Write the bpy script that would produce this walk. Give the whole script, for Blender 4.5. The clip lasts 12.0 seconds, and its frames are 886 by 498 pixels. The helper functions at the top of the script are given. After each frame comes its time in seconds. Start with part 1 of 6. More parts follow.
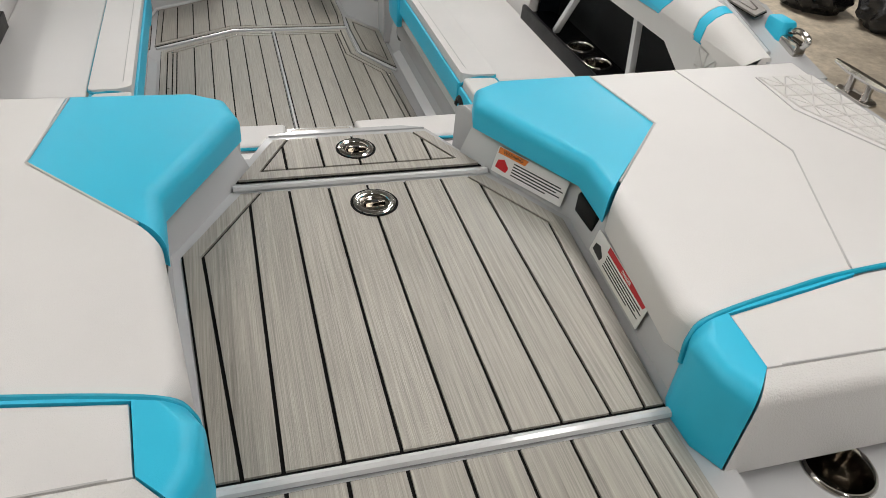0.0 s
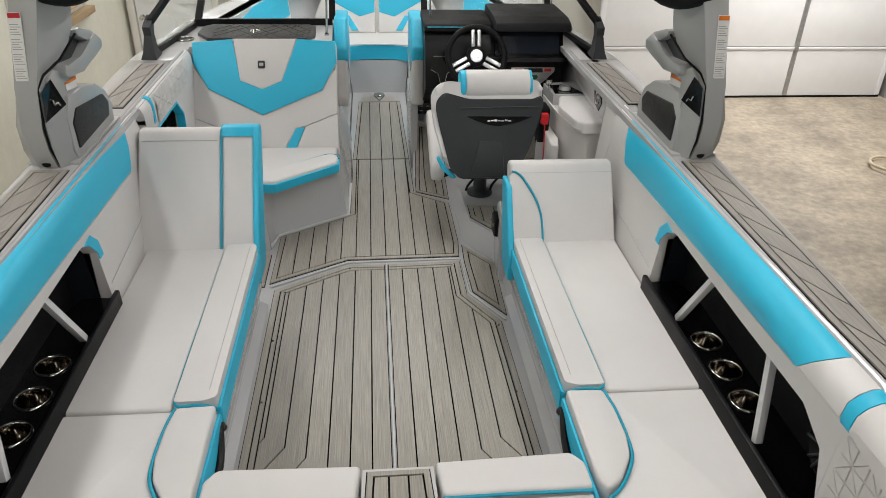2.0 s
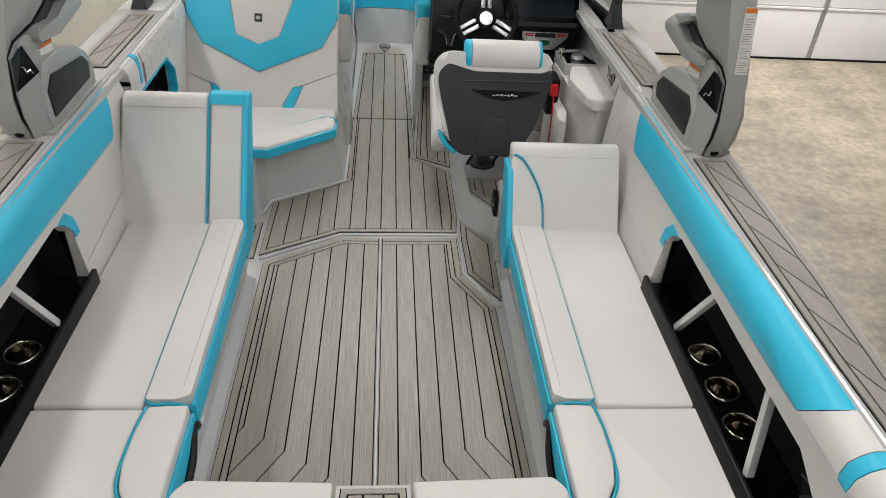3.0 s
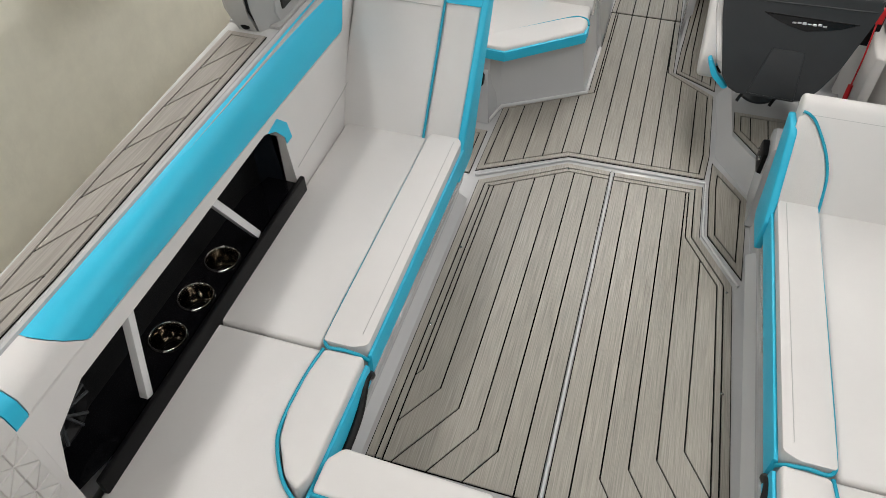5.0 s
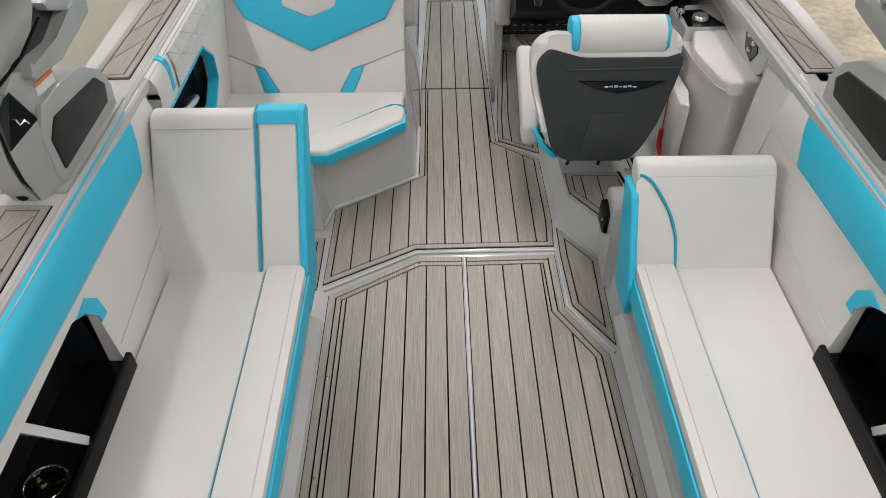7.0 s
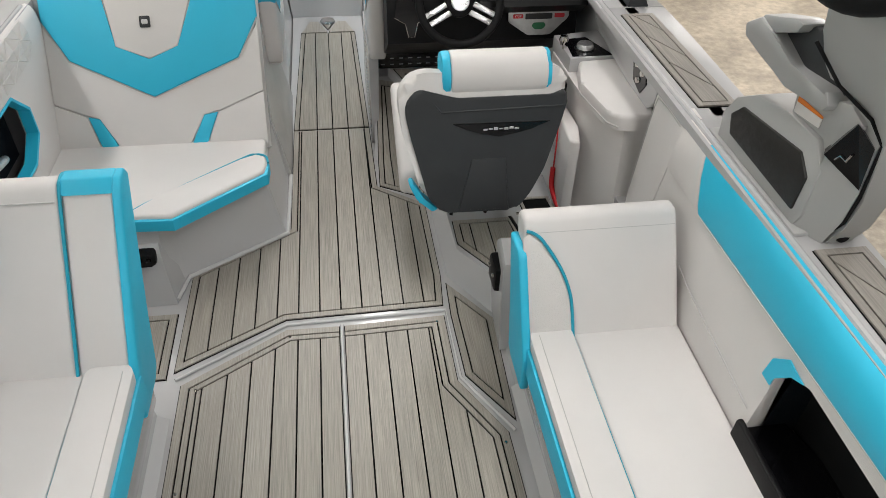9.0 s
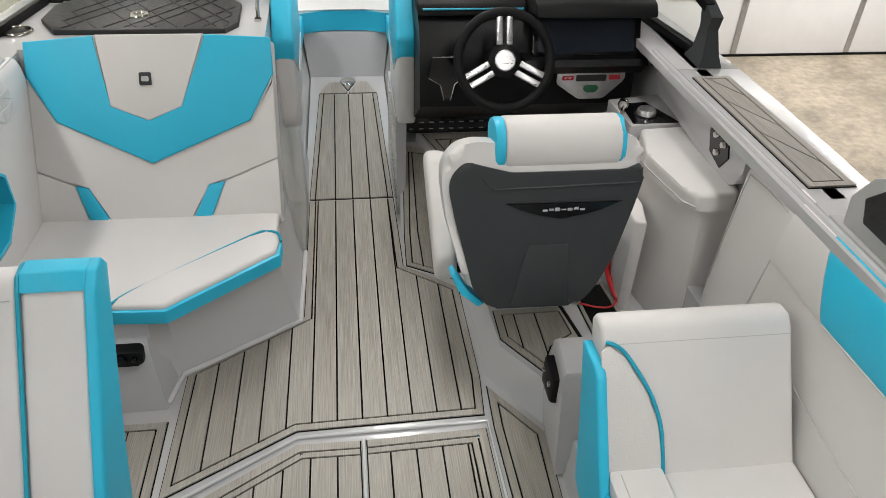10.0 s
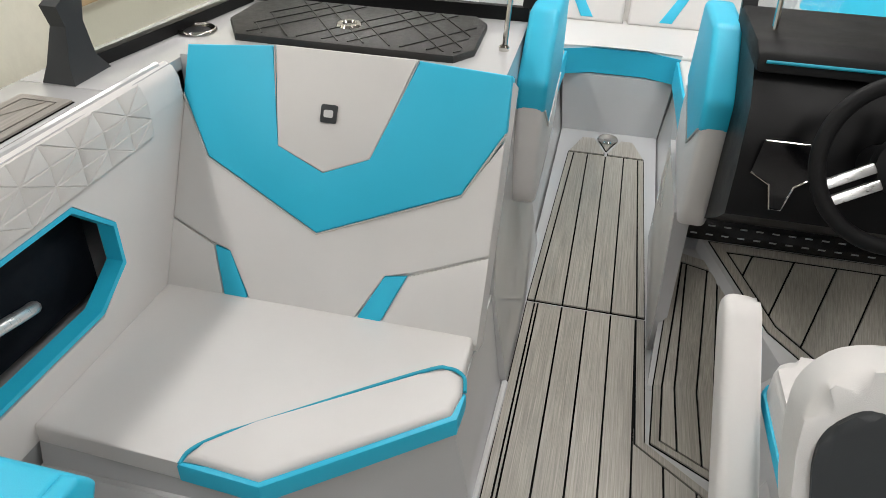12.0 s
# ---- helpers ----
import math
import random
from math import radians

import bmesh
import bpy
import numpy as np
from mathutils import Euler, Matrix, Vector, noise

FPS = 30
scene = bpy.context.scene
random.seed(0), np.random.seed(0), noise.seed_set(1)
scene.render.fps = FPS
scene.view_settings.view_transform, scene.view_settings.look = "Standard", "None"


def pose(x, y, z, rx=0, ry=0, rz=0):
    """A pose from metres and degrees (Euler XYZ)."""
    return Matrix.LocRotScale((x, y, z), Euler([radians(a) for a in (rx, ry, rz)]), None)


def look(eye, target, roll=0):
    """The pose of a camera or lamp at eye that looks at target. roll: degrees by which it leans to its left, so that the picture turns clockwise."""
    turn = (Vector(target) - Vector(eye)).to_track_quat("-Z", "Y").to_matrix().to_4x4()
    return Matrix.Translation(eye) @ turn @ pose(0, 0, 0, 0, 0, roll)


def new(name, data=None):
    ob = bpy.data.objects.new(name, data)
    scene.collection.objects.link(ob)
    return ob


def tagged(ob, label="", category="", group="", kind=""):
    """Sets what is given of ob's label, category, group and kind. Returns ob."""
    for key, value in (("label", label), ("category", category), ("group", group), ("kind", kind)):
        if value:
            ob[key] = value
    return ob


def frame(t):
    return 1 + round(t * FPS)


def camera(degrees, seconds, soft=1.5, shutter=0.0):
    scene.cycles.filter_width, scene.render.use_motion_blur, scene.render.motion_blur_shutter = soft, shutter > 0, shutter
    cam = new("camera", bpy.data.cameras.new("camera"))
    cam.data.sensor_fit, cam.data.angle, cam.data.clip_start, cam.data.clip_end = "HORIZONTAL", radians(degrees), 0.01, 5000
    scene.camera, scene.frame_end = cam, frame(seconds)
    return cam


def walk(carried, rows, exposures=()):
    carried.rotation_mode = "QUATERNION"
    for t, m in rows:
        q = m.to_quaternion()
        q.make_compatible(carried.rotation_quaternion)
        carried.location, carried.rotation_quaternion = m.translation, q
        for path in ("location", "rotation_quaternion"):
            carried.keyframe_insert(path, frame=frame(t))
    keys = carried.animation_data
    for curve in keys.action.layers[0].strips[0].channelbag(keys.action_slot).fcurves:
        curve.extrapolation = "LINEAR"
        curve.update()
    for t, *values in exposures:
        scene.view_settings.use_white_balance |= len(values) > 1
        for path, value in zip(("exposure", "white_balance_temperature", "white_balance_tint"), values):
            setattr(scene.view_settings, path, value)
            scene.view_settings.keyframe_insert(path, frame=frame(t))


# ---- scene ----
cam = camera(63.1, 12.0, soft=0.5)
PATH = [
    (0, (-0.266, -0.809, 1.5), (0.264, 0.684, 0.279), 6.2),
    (0.5, (-0.207, -0.725, 1.538), (0.233, 0.804, 0.327), 4.9),
    (1, (-0.101, -0.558, 1.611), (0.231, 1.075, 0.506), 2.6),
    (1.5, (0.016, -0.361, 1.84), (0.25, 1.341, 0.816), 1.3),
    (2, (-0.041, -0.271, 1.953), (0.138, 1.456, 0.961), 1.5),
    (2.5, (-0.044, -0.199, 1.985), (0.136, 1.516, 0.973), 2.7),
    (3, (0.02, -0.052, 2.065), (0.182, 1.581, 0.922), 4.1),
    (3.5, (-0.009, 0.057, 2.049), (0.089, 1.561, 0.735), 4.7),
    (3.7, (0.005, 0.109, 2.075), (0.040, 1.550, 0.688), 3.3),
    (5.3, (0.004, 0.489, 2.078), (-0.468, 1.791, 0.634), -1.8),
    (5.5, (0.015, 0.525, 2.065), (-0.472, 1.855, 0.653), -3.0),
    (6, (-0.072, 0.643, 2.078), (-0.432, 2.053, 0.706), -2.5),
    (6.5, (-0.116, 0.707, 2.082), (-0.268, 2.171, 0.728), -1.1),
    (7, (-0.111, 0.728, 2.089), (-0.097, 2.211, 0.747), -0.2),
    (7.5, (-0.079, 0.741, 2.084), (0.056, 2.233, 0.759), 0.5),
    (7.7, (-0.093, 0.767, 2.111), (0.084, 2.244, 0.775), 1.3),
    (9.3, (0.081, 1.221, 1.843), (0.356, 2.754, 0.588), 2.6),
    (9.5, (0.063, 1.317, 1.761), (0.362, 2.874, 0.541), 3.1),
    (10, (0.007, 1.507, 1.788), (0.244, 3.114, 0.621), 2.2),
    (10.5, (0.004, 1.731, 1.669), (0.209, 3.364, 0.532), 2.5),
    (11, (-0.077, 1.979, 1.479), (-0.01, 3.666, 0.408), 1.4),
    (11.5, (-0.04, 2.24, 1.5), (-0.165, 3.911, 0.408), 1.2),
    (12, (-0.058, 2.456, 1.479), (-0.421, 4.081, 0.371), 1.8),
]
EXPOSURE = [(0, -0.12), (1.0, -0.13), (1.5, -0.25), (2.0, -0.17), (2.5, -0.15), (3.0, -0.16), (3.5, -0.1), (5.5, 0.0), (6.5, -0.06), (7.5, -0.03), (9.5, 0.0), (10.5, -0.03), (12.0, 0.08)]
walk(cam, [(t, look(eye, target, roll)) for t, eye, target, roll in PATH], EXPOSURE)

# world: dim indoor surroundings; the hall is lit by its ceiling lights and an added fill lamp behind
world = bpy.data.worlds.new("world")
scene.world = world
world.use_nodes = True
world.node_tree.nodes["Background"].inputs[0].default_value = (0.9, 0.95, 1.0, 1)
world.node_tree.nodes["Background"].inputs[1].default_value = 0.05


def area_lamp(name, at, target, sx, sy, watts, colour):
    data = bpy.data.lights.new(name, "AREA")
    data.shape, data.size, data.size_y, data.energy, data.color = "RECTANGLE", sx, sy, watts, colour
    ob = new(name, data)
    ob.matrix_world = look(at, target)
    return ob


GROUND = -0.80
CEIL = 3.0
WEST, EAST, SOUTH, NORTH = -2.75, 9.0, -6.5, 8.15
# unseen lights; the two at y 6.6 are added to brighten wall and garage door
LAMPS = [(-1.95, 0.4, 25), (1.0, -0.8, 28), (-1.95, 3.4, 18), (1.0, 2.2, 30), (0.25, 5.5, 40), (-1.7, 6.6, 30), (5.0, 6.6, 190), (0.4, -3.2, 21)]
for lx, ly, lw in LAMPS:
    area_lamp("ceiling_lamp_light", (lx, ly, CEIL - 0.11), (lx, ly + 0.001, 0), 0.3, 2.2, lw, (0.99, 0.962, 0.935))
# added fill lamp before the closed south wall, for assumed daylight
area_lamp("open_door_daylight", (0.5, SOUTH + 0.35, 0.7), (0.3, 2, 0.2), 4.0, 2.6, 14, (0.95, 0.97, 1.0))


# ---- materials ----
def material(name, colour, rough=0.5, metal=0.0, noise_scale=0.0, vary=0.1, bump=0.0, bump_scale=400.0, coat=0.0, stretch=(1, 1, 1), random_tint=0.0, stains=0.0, spec=0.5):
    m = bpy.data.materials.new(name)
    m.use_nodes = True
    n, l = m.node_tree.nodes, m.node_tree.links
    b = n["Principled BSDF"]
    b.inputs["Base Color"].default_value = (*colour, 1)
    b.inputs["Roughness"].default_value = rough
    b.inputs["Metallic"].default_value = metal
    b.inputs["Coat Weight"].default_value = coat
    b.inputs["Specular IOR Level"].default_value = spec
    b.inputs["Coat Roughness"].default_value = 0.06
    if not (noise_scale or bump or random_tint or stains):
        return m
    tc = n.new("ShaderNodeTexCoord")
    mp = n.new("ShaderNodeMapping")
    mp.inputs["Scale"].default_value = stretch
    l.new(tc.outputs["Object"], mp.inputs["Vector"])
    value = None
    if noise_scale:
        t = n.new("ShaderNodeTexNoise")
        t.inputs["Scale"].default_value = noise_scale
        t.inputs["Detail"].default_value = 6
        t.inputs["Roughness"].default_value = 0.65
        l.new(mp.outputs["Vector"], t.inputs["Vector"])
        r = n.new("ShaderNodeMapRange")
        r.inputs["From Min"].default_value, r.inputs["From Max"].default_value = 0.3, 0.7
        r.inputs["To Min"].default_value, r.inputs["To Max"].default_value = 1 - vary, 1 + vary
        l.new(t.outputs["Fac"], r.inputs["Value"])
        value = r.outputs["Result"]
        rr = n.new("ShaderNodeMapRange")
        rr.inputs["From Min"].default_value, rr.inputs["From Max"].default_value = 0.3, 0.7
        rr.inputs["To Min"].default_value, rr.inputs["To Max"].default_value = rough * 0.85, min(1, rough * 1.15)
        l.new(t.outputs["Fac"], rr.inputs["Value"])
        l.new(rr.outputs["Result"], b.inputs["Roughness"])
    if stains:
        t2 = n.new("ShaderNodeTexNoise")
        t2.inputs["Scale"].default_value = 1.3
        t2.inputs["Detail"].default_value = 9
        t2.inputs["Roughness"].default_value = 0.7
        l.new(tc.outputs["Object"], t2.inputs["Vector"])
        r2 = n.new("ShaderNodeMapRange")
        r2.inputs["From Min"].default_value, r2.inputs["From Max"].default_value = 0.35, 0.7
        r2.inputs["To Min"].default_value, r2.inputs["To Max"].default_value = 1 + stains * 0.5, 1 - stains
        l.new(t2.outputs["Fac"], r2.inputs["Value"])
        if value:
            mu = n.new("ShaderNodeMath")
            mu.operation = "MULTIPLY"
            l.new(value, mu.inputs[0])
            l.new(r2.outputs["Result"], mu.inputs[1])
            value = mu.outputs[0]
        else:
            value = r2.outputs["Result"]
    if random_tint:
        oi = n.new("ShaderNodeObjectInfo")
        r3 = n.new("ShaderNodeMapRange")
        r3.inputs["To Min"].default_value, r3.inputs["To Max"].default_value = 1 - random_tint, 1 + random_tint
        l.new(oi.outputs["Random"], r3.inputs["Value"])
        if value:
            mu = n.new("ShaderNodeMath")
            mu.operation = "MULTIPLY"
            l.new(value, mu.inputs[0])
            l.new(r3.outputs["Result"], mu.inputs[1])
            value = mu.outputs[0]
        else:
            value = r3.outputs["Result"]
    if value:
        mix = n.new("ShaderNodeVectorMath")
        mix.operation = "SCALE"
        mix.inputs[0].default_value = colour
        l.new(value, mix.inputs["Scale"])
        l.new(mix.outputs["Vector"], b.inputs["Base Color"])
    if bump:
        t4 = n.new("ShaderNodeTexNoise")
        t4.inputs["Scale"].default_value = bump_scale
        t4.inputs["Detail"].default_value = 3
        l.new(mp.outputs["Vector"], t4.inputs["Vector"])
        bp = n.new("ShaderNodeBump")
        bp.inputs["Strength"].default_value = bump
        bp.inputs["Distance"].default_value = 0.002
        l.new(t4.outputs["Fac"], bp.inputs["Height"])
        l.new(bp.outputs["Normal"], b.inputs["Normal"])
    return m


def glass(name, tint=(0.95, 0.98, 0.97)):
    m = bpy.data.materials.new(name)
    m.use_nodes = True
    b = m.node_tree.nodes["Principled BSDF"]
    b.inputs["Base Color"].default_value = (*tint, 1)
    b.inputs["Roughness"].default_value = 0.02
    b.inputs["Transmission Weight"].default_value = 1.0
    b.inputs["IOR"].default_value = 1.1
    return m


def emitter(name, colour, strength):
    m = bpy.data.materials.new(name)
    m.use_nodes = True
    b = m.node_tree.nodes["Principled BSDF"]
    b.inputs["Emission Color"].default_value = (*colour, 1)
    b.inputs["Emission Strength"].default_value = strength
    return m


VINYL = material("light grey vinyl", (0.67, 0.65, 0.635), 0.46, noise_scale=3, vary=0.03, bump=0.3, bump_scale=700)
LEATHER = material("grained light grey vinyl", (0.64, 0.62, 0.60), 0.42, noise_scale=3, vary=0.03, bump=0.7, bump_scale=320)
TEAL = material("turquoise vinyl", (0.022, 0.49, 0.72), 0.45, noise_scale=3, vary=0.03, bump=0.15, bump_scale=700)
PIPING = material("turquoise welt", (0.003, 0.33, 0.47), 0.45, bump=0.2, bump_scale=900)
THREAD = material("pale stitching", (0.50, 0.49, 0.48), 0.7)
GEL = material("pale grey gelcoat", (0.50, 0.50, 0.505), 0.22, noise_scale=2, vary=0.02, coat=0.5)
GELW = material("white gelcoat edge", (0.62, 0.62, 0.62), 0.18, noise_scale=2, vary=0.02, coat=0.6)
EVA = material("brushed grey deck foam", (0.335, 0.312, 0.272), 0.33, noise_scale=1.0, vary=0.3, bump=0.35, bump_scale=2.0, stretch=(330, 5, 40), random_tint=0.06)
EVAX = material("brushed grey coaming foam", (0.285, 0.265, 0.24), 0.62, noise_scale=1.0, vary=0.25, bump=0.3, bump_scale=2.0, stretch=(200, 5, 40), random_tint=0.06)
SEAM = material("black foam underlay", (0.003, 0.003, 0.003), 1.0, noise_scale=30, vary=0.2, spec=0.22)
BLACK = material("black moulded plastic", (0.0055, 0.0055, 0.006), 0.42, noise_scale=8, vary=0.15, bump=0.1, bump_scale=500, spec=0.18)
GLOSSBLACK = material("gloss black panel", (0.004, 0.004, 0.005), 0.14, noise_scale=4, vary=0.1, coat=0.12, spec=0.35)
MATBLACK = material("soft black vinyl", (0.007, 0.007, 0.0075), 0.55, noise_scale=6, vary=0.15, bump=0.4, bump_scale=500, spec=0.18)
NAVY = material("dark pocket lining", (0.006, 0.009, 0.014), 0.75, noise_scale=20, vary=0.2, spec=0.22)
SHELL = material("charcoal seat shell", (0.042, 0.045, 0.048), 0.42, noise_scale=5, vary=0.08, bump=0.15, bump_scale=900, spec=0.22)
STEEL = material("polished stainless steel", (0.62, 0.60, 0.57), 0.12, metal=1.0, noise_scale=20, vary=0.05)
# steel with the dark reflections of its surroundings put into the colour
CUPSTEEL = material("stainless steel darkened for reflections", (0.30, 0.275, 0.24), 0.10, metal=1.0, noise_scale=20, vary=0.05)
ALLOY = material("brushed aluminium", (0.72, 0.72, 0.73), 0.3, metal=0.9, noise_scale=1, vary=0.08, stretch=(40, 400, 40))
TOWER = material("satin grey tower paint", (0.40, 0.405, 0.40), 0.36, noise_scale=5, vary=0.03, coat=0.25)
DARKFOAM = material("black embossed foam", (0.012, 0.011, 0.010), 0.48, noise_scale=60, vary=0.2, bump=0.3, bump_scale=500)
CONCRETE = material("worn garage concrete", (0.38, 0.325, 0.25), 0.42, noise_scale=14, vary=0.3, bump=0.25, bump_scale=60, stains=0.45)
KNOCKDOWN = material("knockdown textured wall", (0.79, 0.785, 0.68), 0.55, noise_scale=6, vary=0.05, bump=0.8, bump_scale=28)
# unseen ceiling: colour kept dark so that less light bounces back
CEILP = material("ceiling board darkened to cut bounce", (0.22, 0.21, 0.20), 0.7, noise_scale=4, vary=0.1, bump=0.1, bump_scale=40)
WALLP = material("painted wall board", (0.68, 0.66, 0.61), 0.6, noise_scale=5, vary=0.04, bump=0.1, bump_scale=80)
DOORW = material("white garage door steel", (0.80, 0.80, 0.80), 0.38, noise_scale=4, vary=0.03, bump=0.1, bump_scale=150)
GALV = material("galvanised steel", (0.5, 0.5, 0.5), 0.45, metal=0.8, noise_scale=30, vary=0.15)
WOOD = material("pale timber", (0.42, 0.30, 0.17), 0.6, noise_scale=3, vary=0.25, stretch=(4, 40, 40))
RED = material("red lanyard plastic", (0.55, 0.01, 0.015), 0.35, noise_scale=20, vary=0.08)
REDLAB = material("red label ink", (0.50, 0.02, 0.03), 0.5, noise_scale=20, vary=0.05)
ORANGE = material("orange label ink", (0.75, 0.20, 0.02), 0.5, noise_scale=20, vary=0.05)
PAPER = material("white label", (0.75, 0.74, 0.72), 0.5, noise_scale=20, vary=0.03)
INK = material("black label ink", (0.02, 0.02, 0.02), 0.5, noise_scale=20, vary=0.1)
GREYPRINT = material("grey print", (0.35, 0.36, 0.37), 0.5, noise_scale=20, vary=0.1)
GREENLED = material("green key legend", (0.02, 0.11, 0.05), 0.4, noise_scale=20, vary=0.1)
SCREEN = material("dark display glass", (0.012, 0.018, 0.028), 0.1, noise_scale=3, vary=0.1, coat=0.5)
HOSE = material("cream rubber hose", (0.55, 0.46, 0.33), 0.6, noise_scale=20, vary=0.1)
BAG = material("black plastic bag", (0.012, 0.012, 0.013), 0.25, noise_scale=10, vary=0.2, bump=1.0, bump_scale=40)
YELLOW = material("yellow tag", (0.6, 0.55, 0.02), 0.5, noise_scale=20, vary=0.1)
PANE = glass("clear glazing")
LIGHTP = emitter("lamp diffuser", (1, 0.98, 0.95), 6)


# ---- mesh helpers ----
def part(name, bm, mat, parent=None, label="", crease=38):
    bmesh.ops.recalc_face_normals(bm, faces=bm.faces)
    lim = math.radians(crease)
    for e in bm.edges:
        e.smooth = len(e.link_faces) == 2 and e.calc_face_angle(3.2) < lim
    for f in bm.faces:
        f.smooth = True
    me = bpy.data.meshes.new(name)
    bm.to_mesh(me)
    bm.free()
    me.materials.append(mat)
    ob = new(name, me)
    if parent is not None:
        ob.parent = parent
        if parent.type == "EMPTY":
            ob.matrix_parent_inverse = parent.matrix_basis.inverted()
    if label:
        ob["label"] = label
    return ob


def thing(name, at, label, category, group="", kind=""):
    ob = new(name)
    ob.empty_display_size = 0.05
    ob.matrix_basis = Matrix.Translation(at)
    return tagged(ob, label, category, group, kind)


def area2(poly):
    return sum(a[0] * b[1] - b[0] * a[1] for a, b in zip(poly, poly[1:] + poly[:1])) / 2


def ccw(poly):
    poly = [tuple(p) for p in poly]
    return poly if area2(poly) > 0 else poly[::-1]


def inset(poly, d):
    """Offset a polygon inwards by d, one distance or one for each edge (edge i runs from corner i to corner i + 1)."""
    poly = [tuple(p) for p in poly]
    n, out = len(poly), []
    ds = list(d) if isinstance(d, (list, tuple)) else [d] * n
    if area2(poly) < 0:
        poly, ds = poly[::-1], ds[:-1][::-1] + ds[-1:]
    for i in range(n):
        p0, p1, p2 = Vector(poly[i - 1]), Vector(poly[i]), Vector(poly[(i + 1) % n])
        a, b = (p1 - p0).normalized(), (p2 - p1).normalized()
        na, nb = Vector((-a.y, a.x)), Vector((-b.y, b.x))
        da, db = ds[i - 1], ds[i]
        det = na.x * nb.y - na.y * nb.x
        if abs(det) < 0.05:
            q = p1 + (na + nb).normalized() * ((da + db) / 2)
        else:
            q = p1 + Vector(((da * nb.y - db * na.y) / det, (na.x * db - nb.x * da) / det))
        out.append((q.x, q.y))
    return out


def clip(poly, nx, ny, c):
    """Keep the part of the polygon where nx*x + ny*y <= c."""
    out = []
    for a, b in zip(poly, poly[1:] + poly[:1]):
        da, db = nx * a[0] + ny * a[1] - c, nx * b[0] + ny * b[1] - c
        if da <= 0:
            out.append(a)
        if (da < 0 < db) or (db < 0 < da):
            k = da / (da - db)
            out.append((a[0] + k * (b[0] - a[0]), a[1] + k * (b[1] - a[1])))
    clean = []
    for p in out:
        if not clean or (abs(p[0] - clean[-1][0]) + abs(p[1] - clean[-1][1])) > 1e-4:
            clean.append(p)
    if len(clean) > 1 and abs(clean[0][0] - clean[-1][0]) + abs(clean[0][1] - clean[-1][1]) < 1e-4:
        clean.pop()
    return clean


def rounded(poly, r, seg=4, only=None):
    """Round the corners of a polygon."""
    poly, out, n = ccw(poly), [], len(poly)
    for i in range(n):
        p0, p1, p2 = Vector(poly[i - 1]), Vector(poly[i]), Vector(poly[(i + 1) % n])
        rr = min(r, (p0 - p1).length * 0.45, (p2 - p1).length * 0.45)
        a, b = p1 + (p0 - p1).normalized() * rr, p1 + (p2 - p1).normalized() * rr
        for k in range(seg + 1):
            t = k / seg
            q = a * (1 - t) ** 2 + p1 * 2 * t * (1 - t) + b * t * t
            out.append((q.x, q.y))
    return out


def prism(poly, z0, z1, top=0.0, seg=3, bottom=0.0, m=None, bm=None, side=0.0):
    """A polygon drawn up from z0 to z1, with rounded upper (and lower) rim."""
    own = bmesh.new()
    poly = ccw(poly)
    lo = [own.verts.new((x, y, z0)) for x, y in poly]
    hi = [own.verts.new((x, y, z1)) for x, y in poly]
    own.faces.new(lo[::-1])
    own.faces.new(hi)
    n = len(poly)
    for i in range(n):
        own.faces.new((lo[i], lo[(i + 1) % n], hi[(i + 1) % n], hi[i]))
    if side:
        es = [e for e in own.edges if abs(e.verts[0].co.z - e.verts[1].co.z) > 1e-6]
        bmesh.ops.bevel(own, geom=es, offset=side, segments=seg, profile=0.5, affect="EDGES", clamp_overlap=True)
    if top:
        es = [e for e in own.edges if all(abs(v.co.z - z1) < 1e-6 for v in e.verts) and len(e.link_faces) == 2 and any(abs(f.normal.z) < 0.5 or True for f in e.link_faces)]
        bmesh.ops.bevel(own, geom=es, offset=top, segments=seg, profile=0.5, affect="EDGES", clamp_overlap=True)
    if bottom:
        es = [e for e in own.edges if all(abs(v.co.z - z0) < 1e-6 for v in e.verts)]
        bmesh.ops.bevel(own, geom=es, offset=bottom, segments=seg, profile=0.5, affect="EDGES", clamp_overlap=True)
    if m is not None:
        own.transform(m)
    if bm is None:
        return own
    tmp = bpy.data.meshes.new("tmp")
    own.to_mesh(tmp)
    own.free()
    bm.from_mesh(tmp)
    bpy.data.meshes.remove(tmp)
    return bm


def pad_block(poly, z0, z1, soft_edges, r, seg=6):
    """A cushion block: the upper rim is rounded by r along soft_edges (edge i runs from corner i to i + 1), square elsewhere."""
    soft = [1.0 if i in soft_edges else 0.0 for i in range(len(poly))]
    rows = [[(x, y, z0) for x, y in inset(poly, [0.0] * len(poly))]]
    for k in range(seg + 1):
        a = math.pi / 2 * k / seg
        d = r * (1 - math.cos(a))
        rows.append([(x, y, z1 - r + r * math.sin(a)) for x, y in inset(poly, [d * q for q in soft])])
    return loft(rows)


def box(x0, y0, z0, x1, y1, z1, bev=0.0, seg=2, bm=None, m=None):
    return prism([(x0, y0), (x1, y0), (x1, y1), (x0, y1)], z0, z1, bev, seg, bm=bm, m=m, side=bev)


def plane_at(origin, u, v):
    """A frame with axes u, v in the plane and w = u x v out of it."""
    u = Vector(u).normalized()
    w = u.cross(Vector(v)).normalized()
    v = w.cross(u)
    m = Matrix((u, v, w)).transposed().to_4x4()
    m.translation = Vector(origin)
    return m


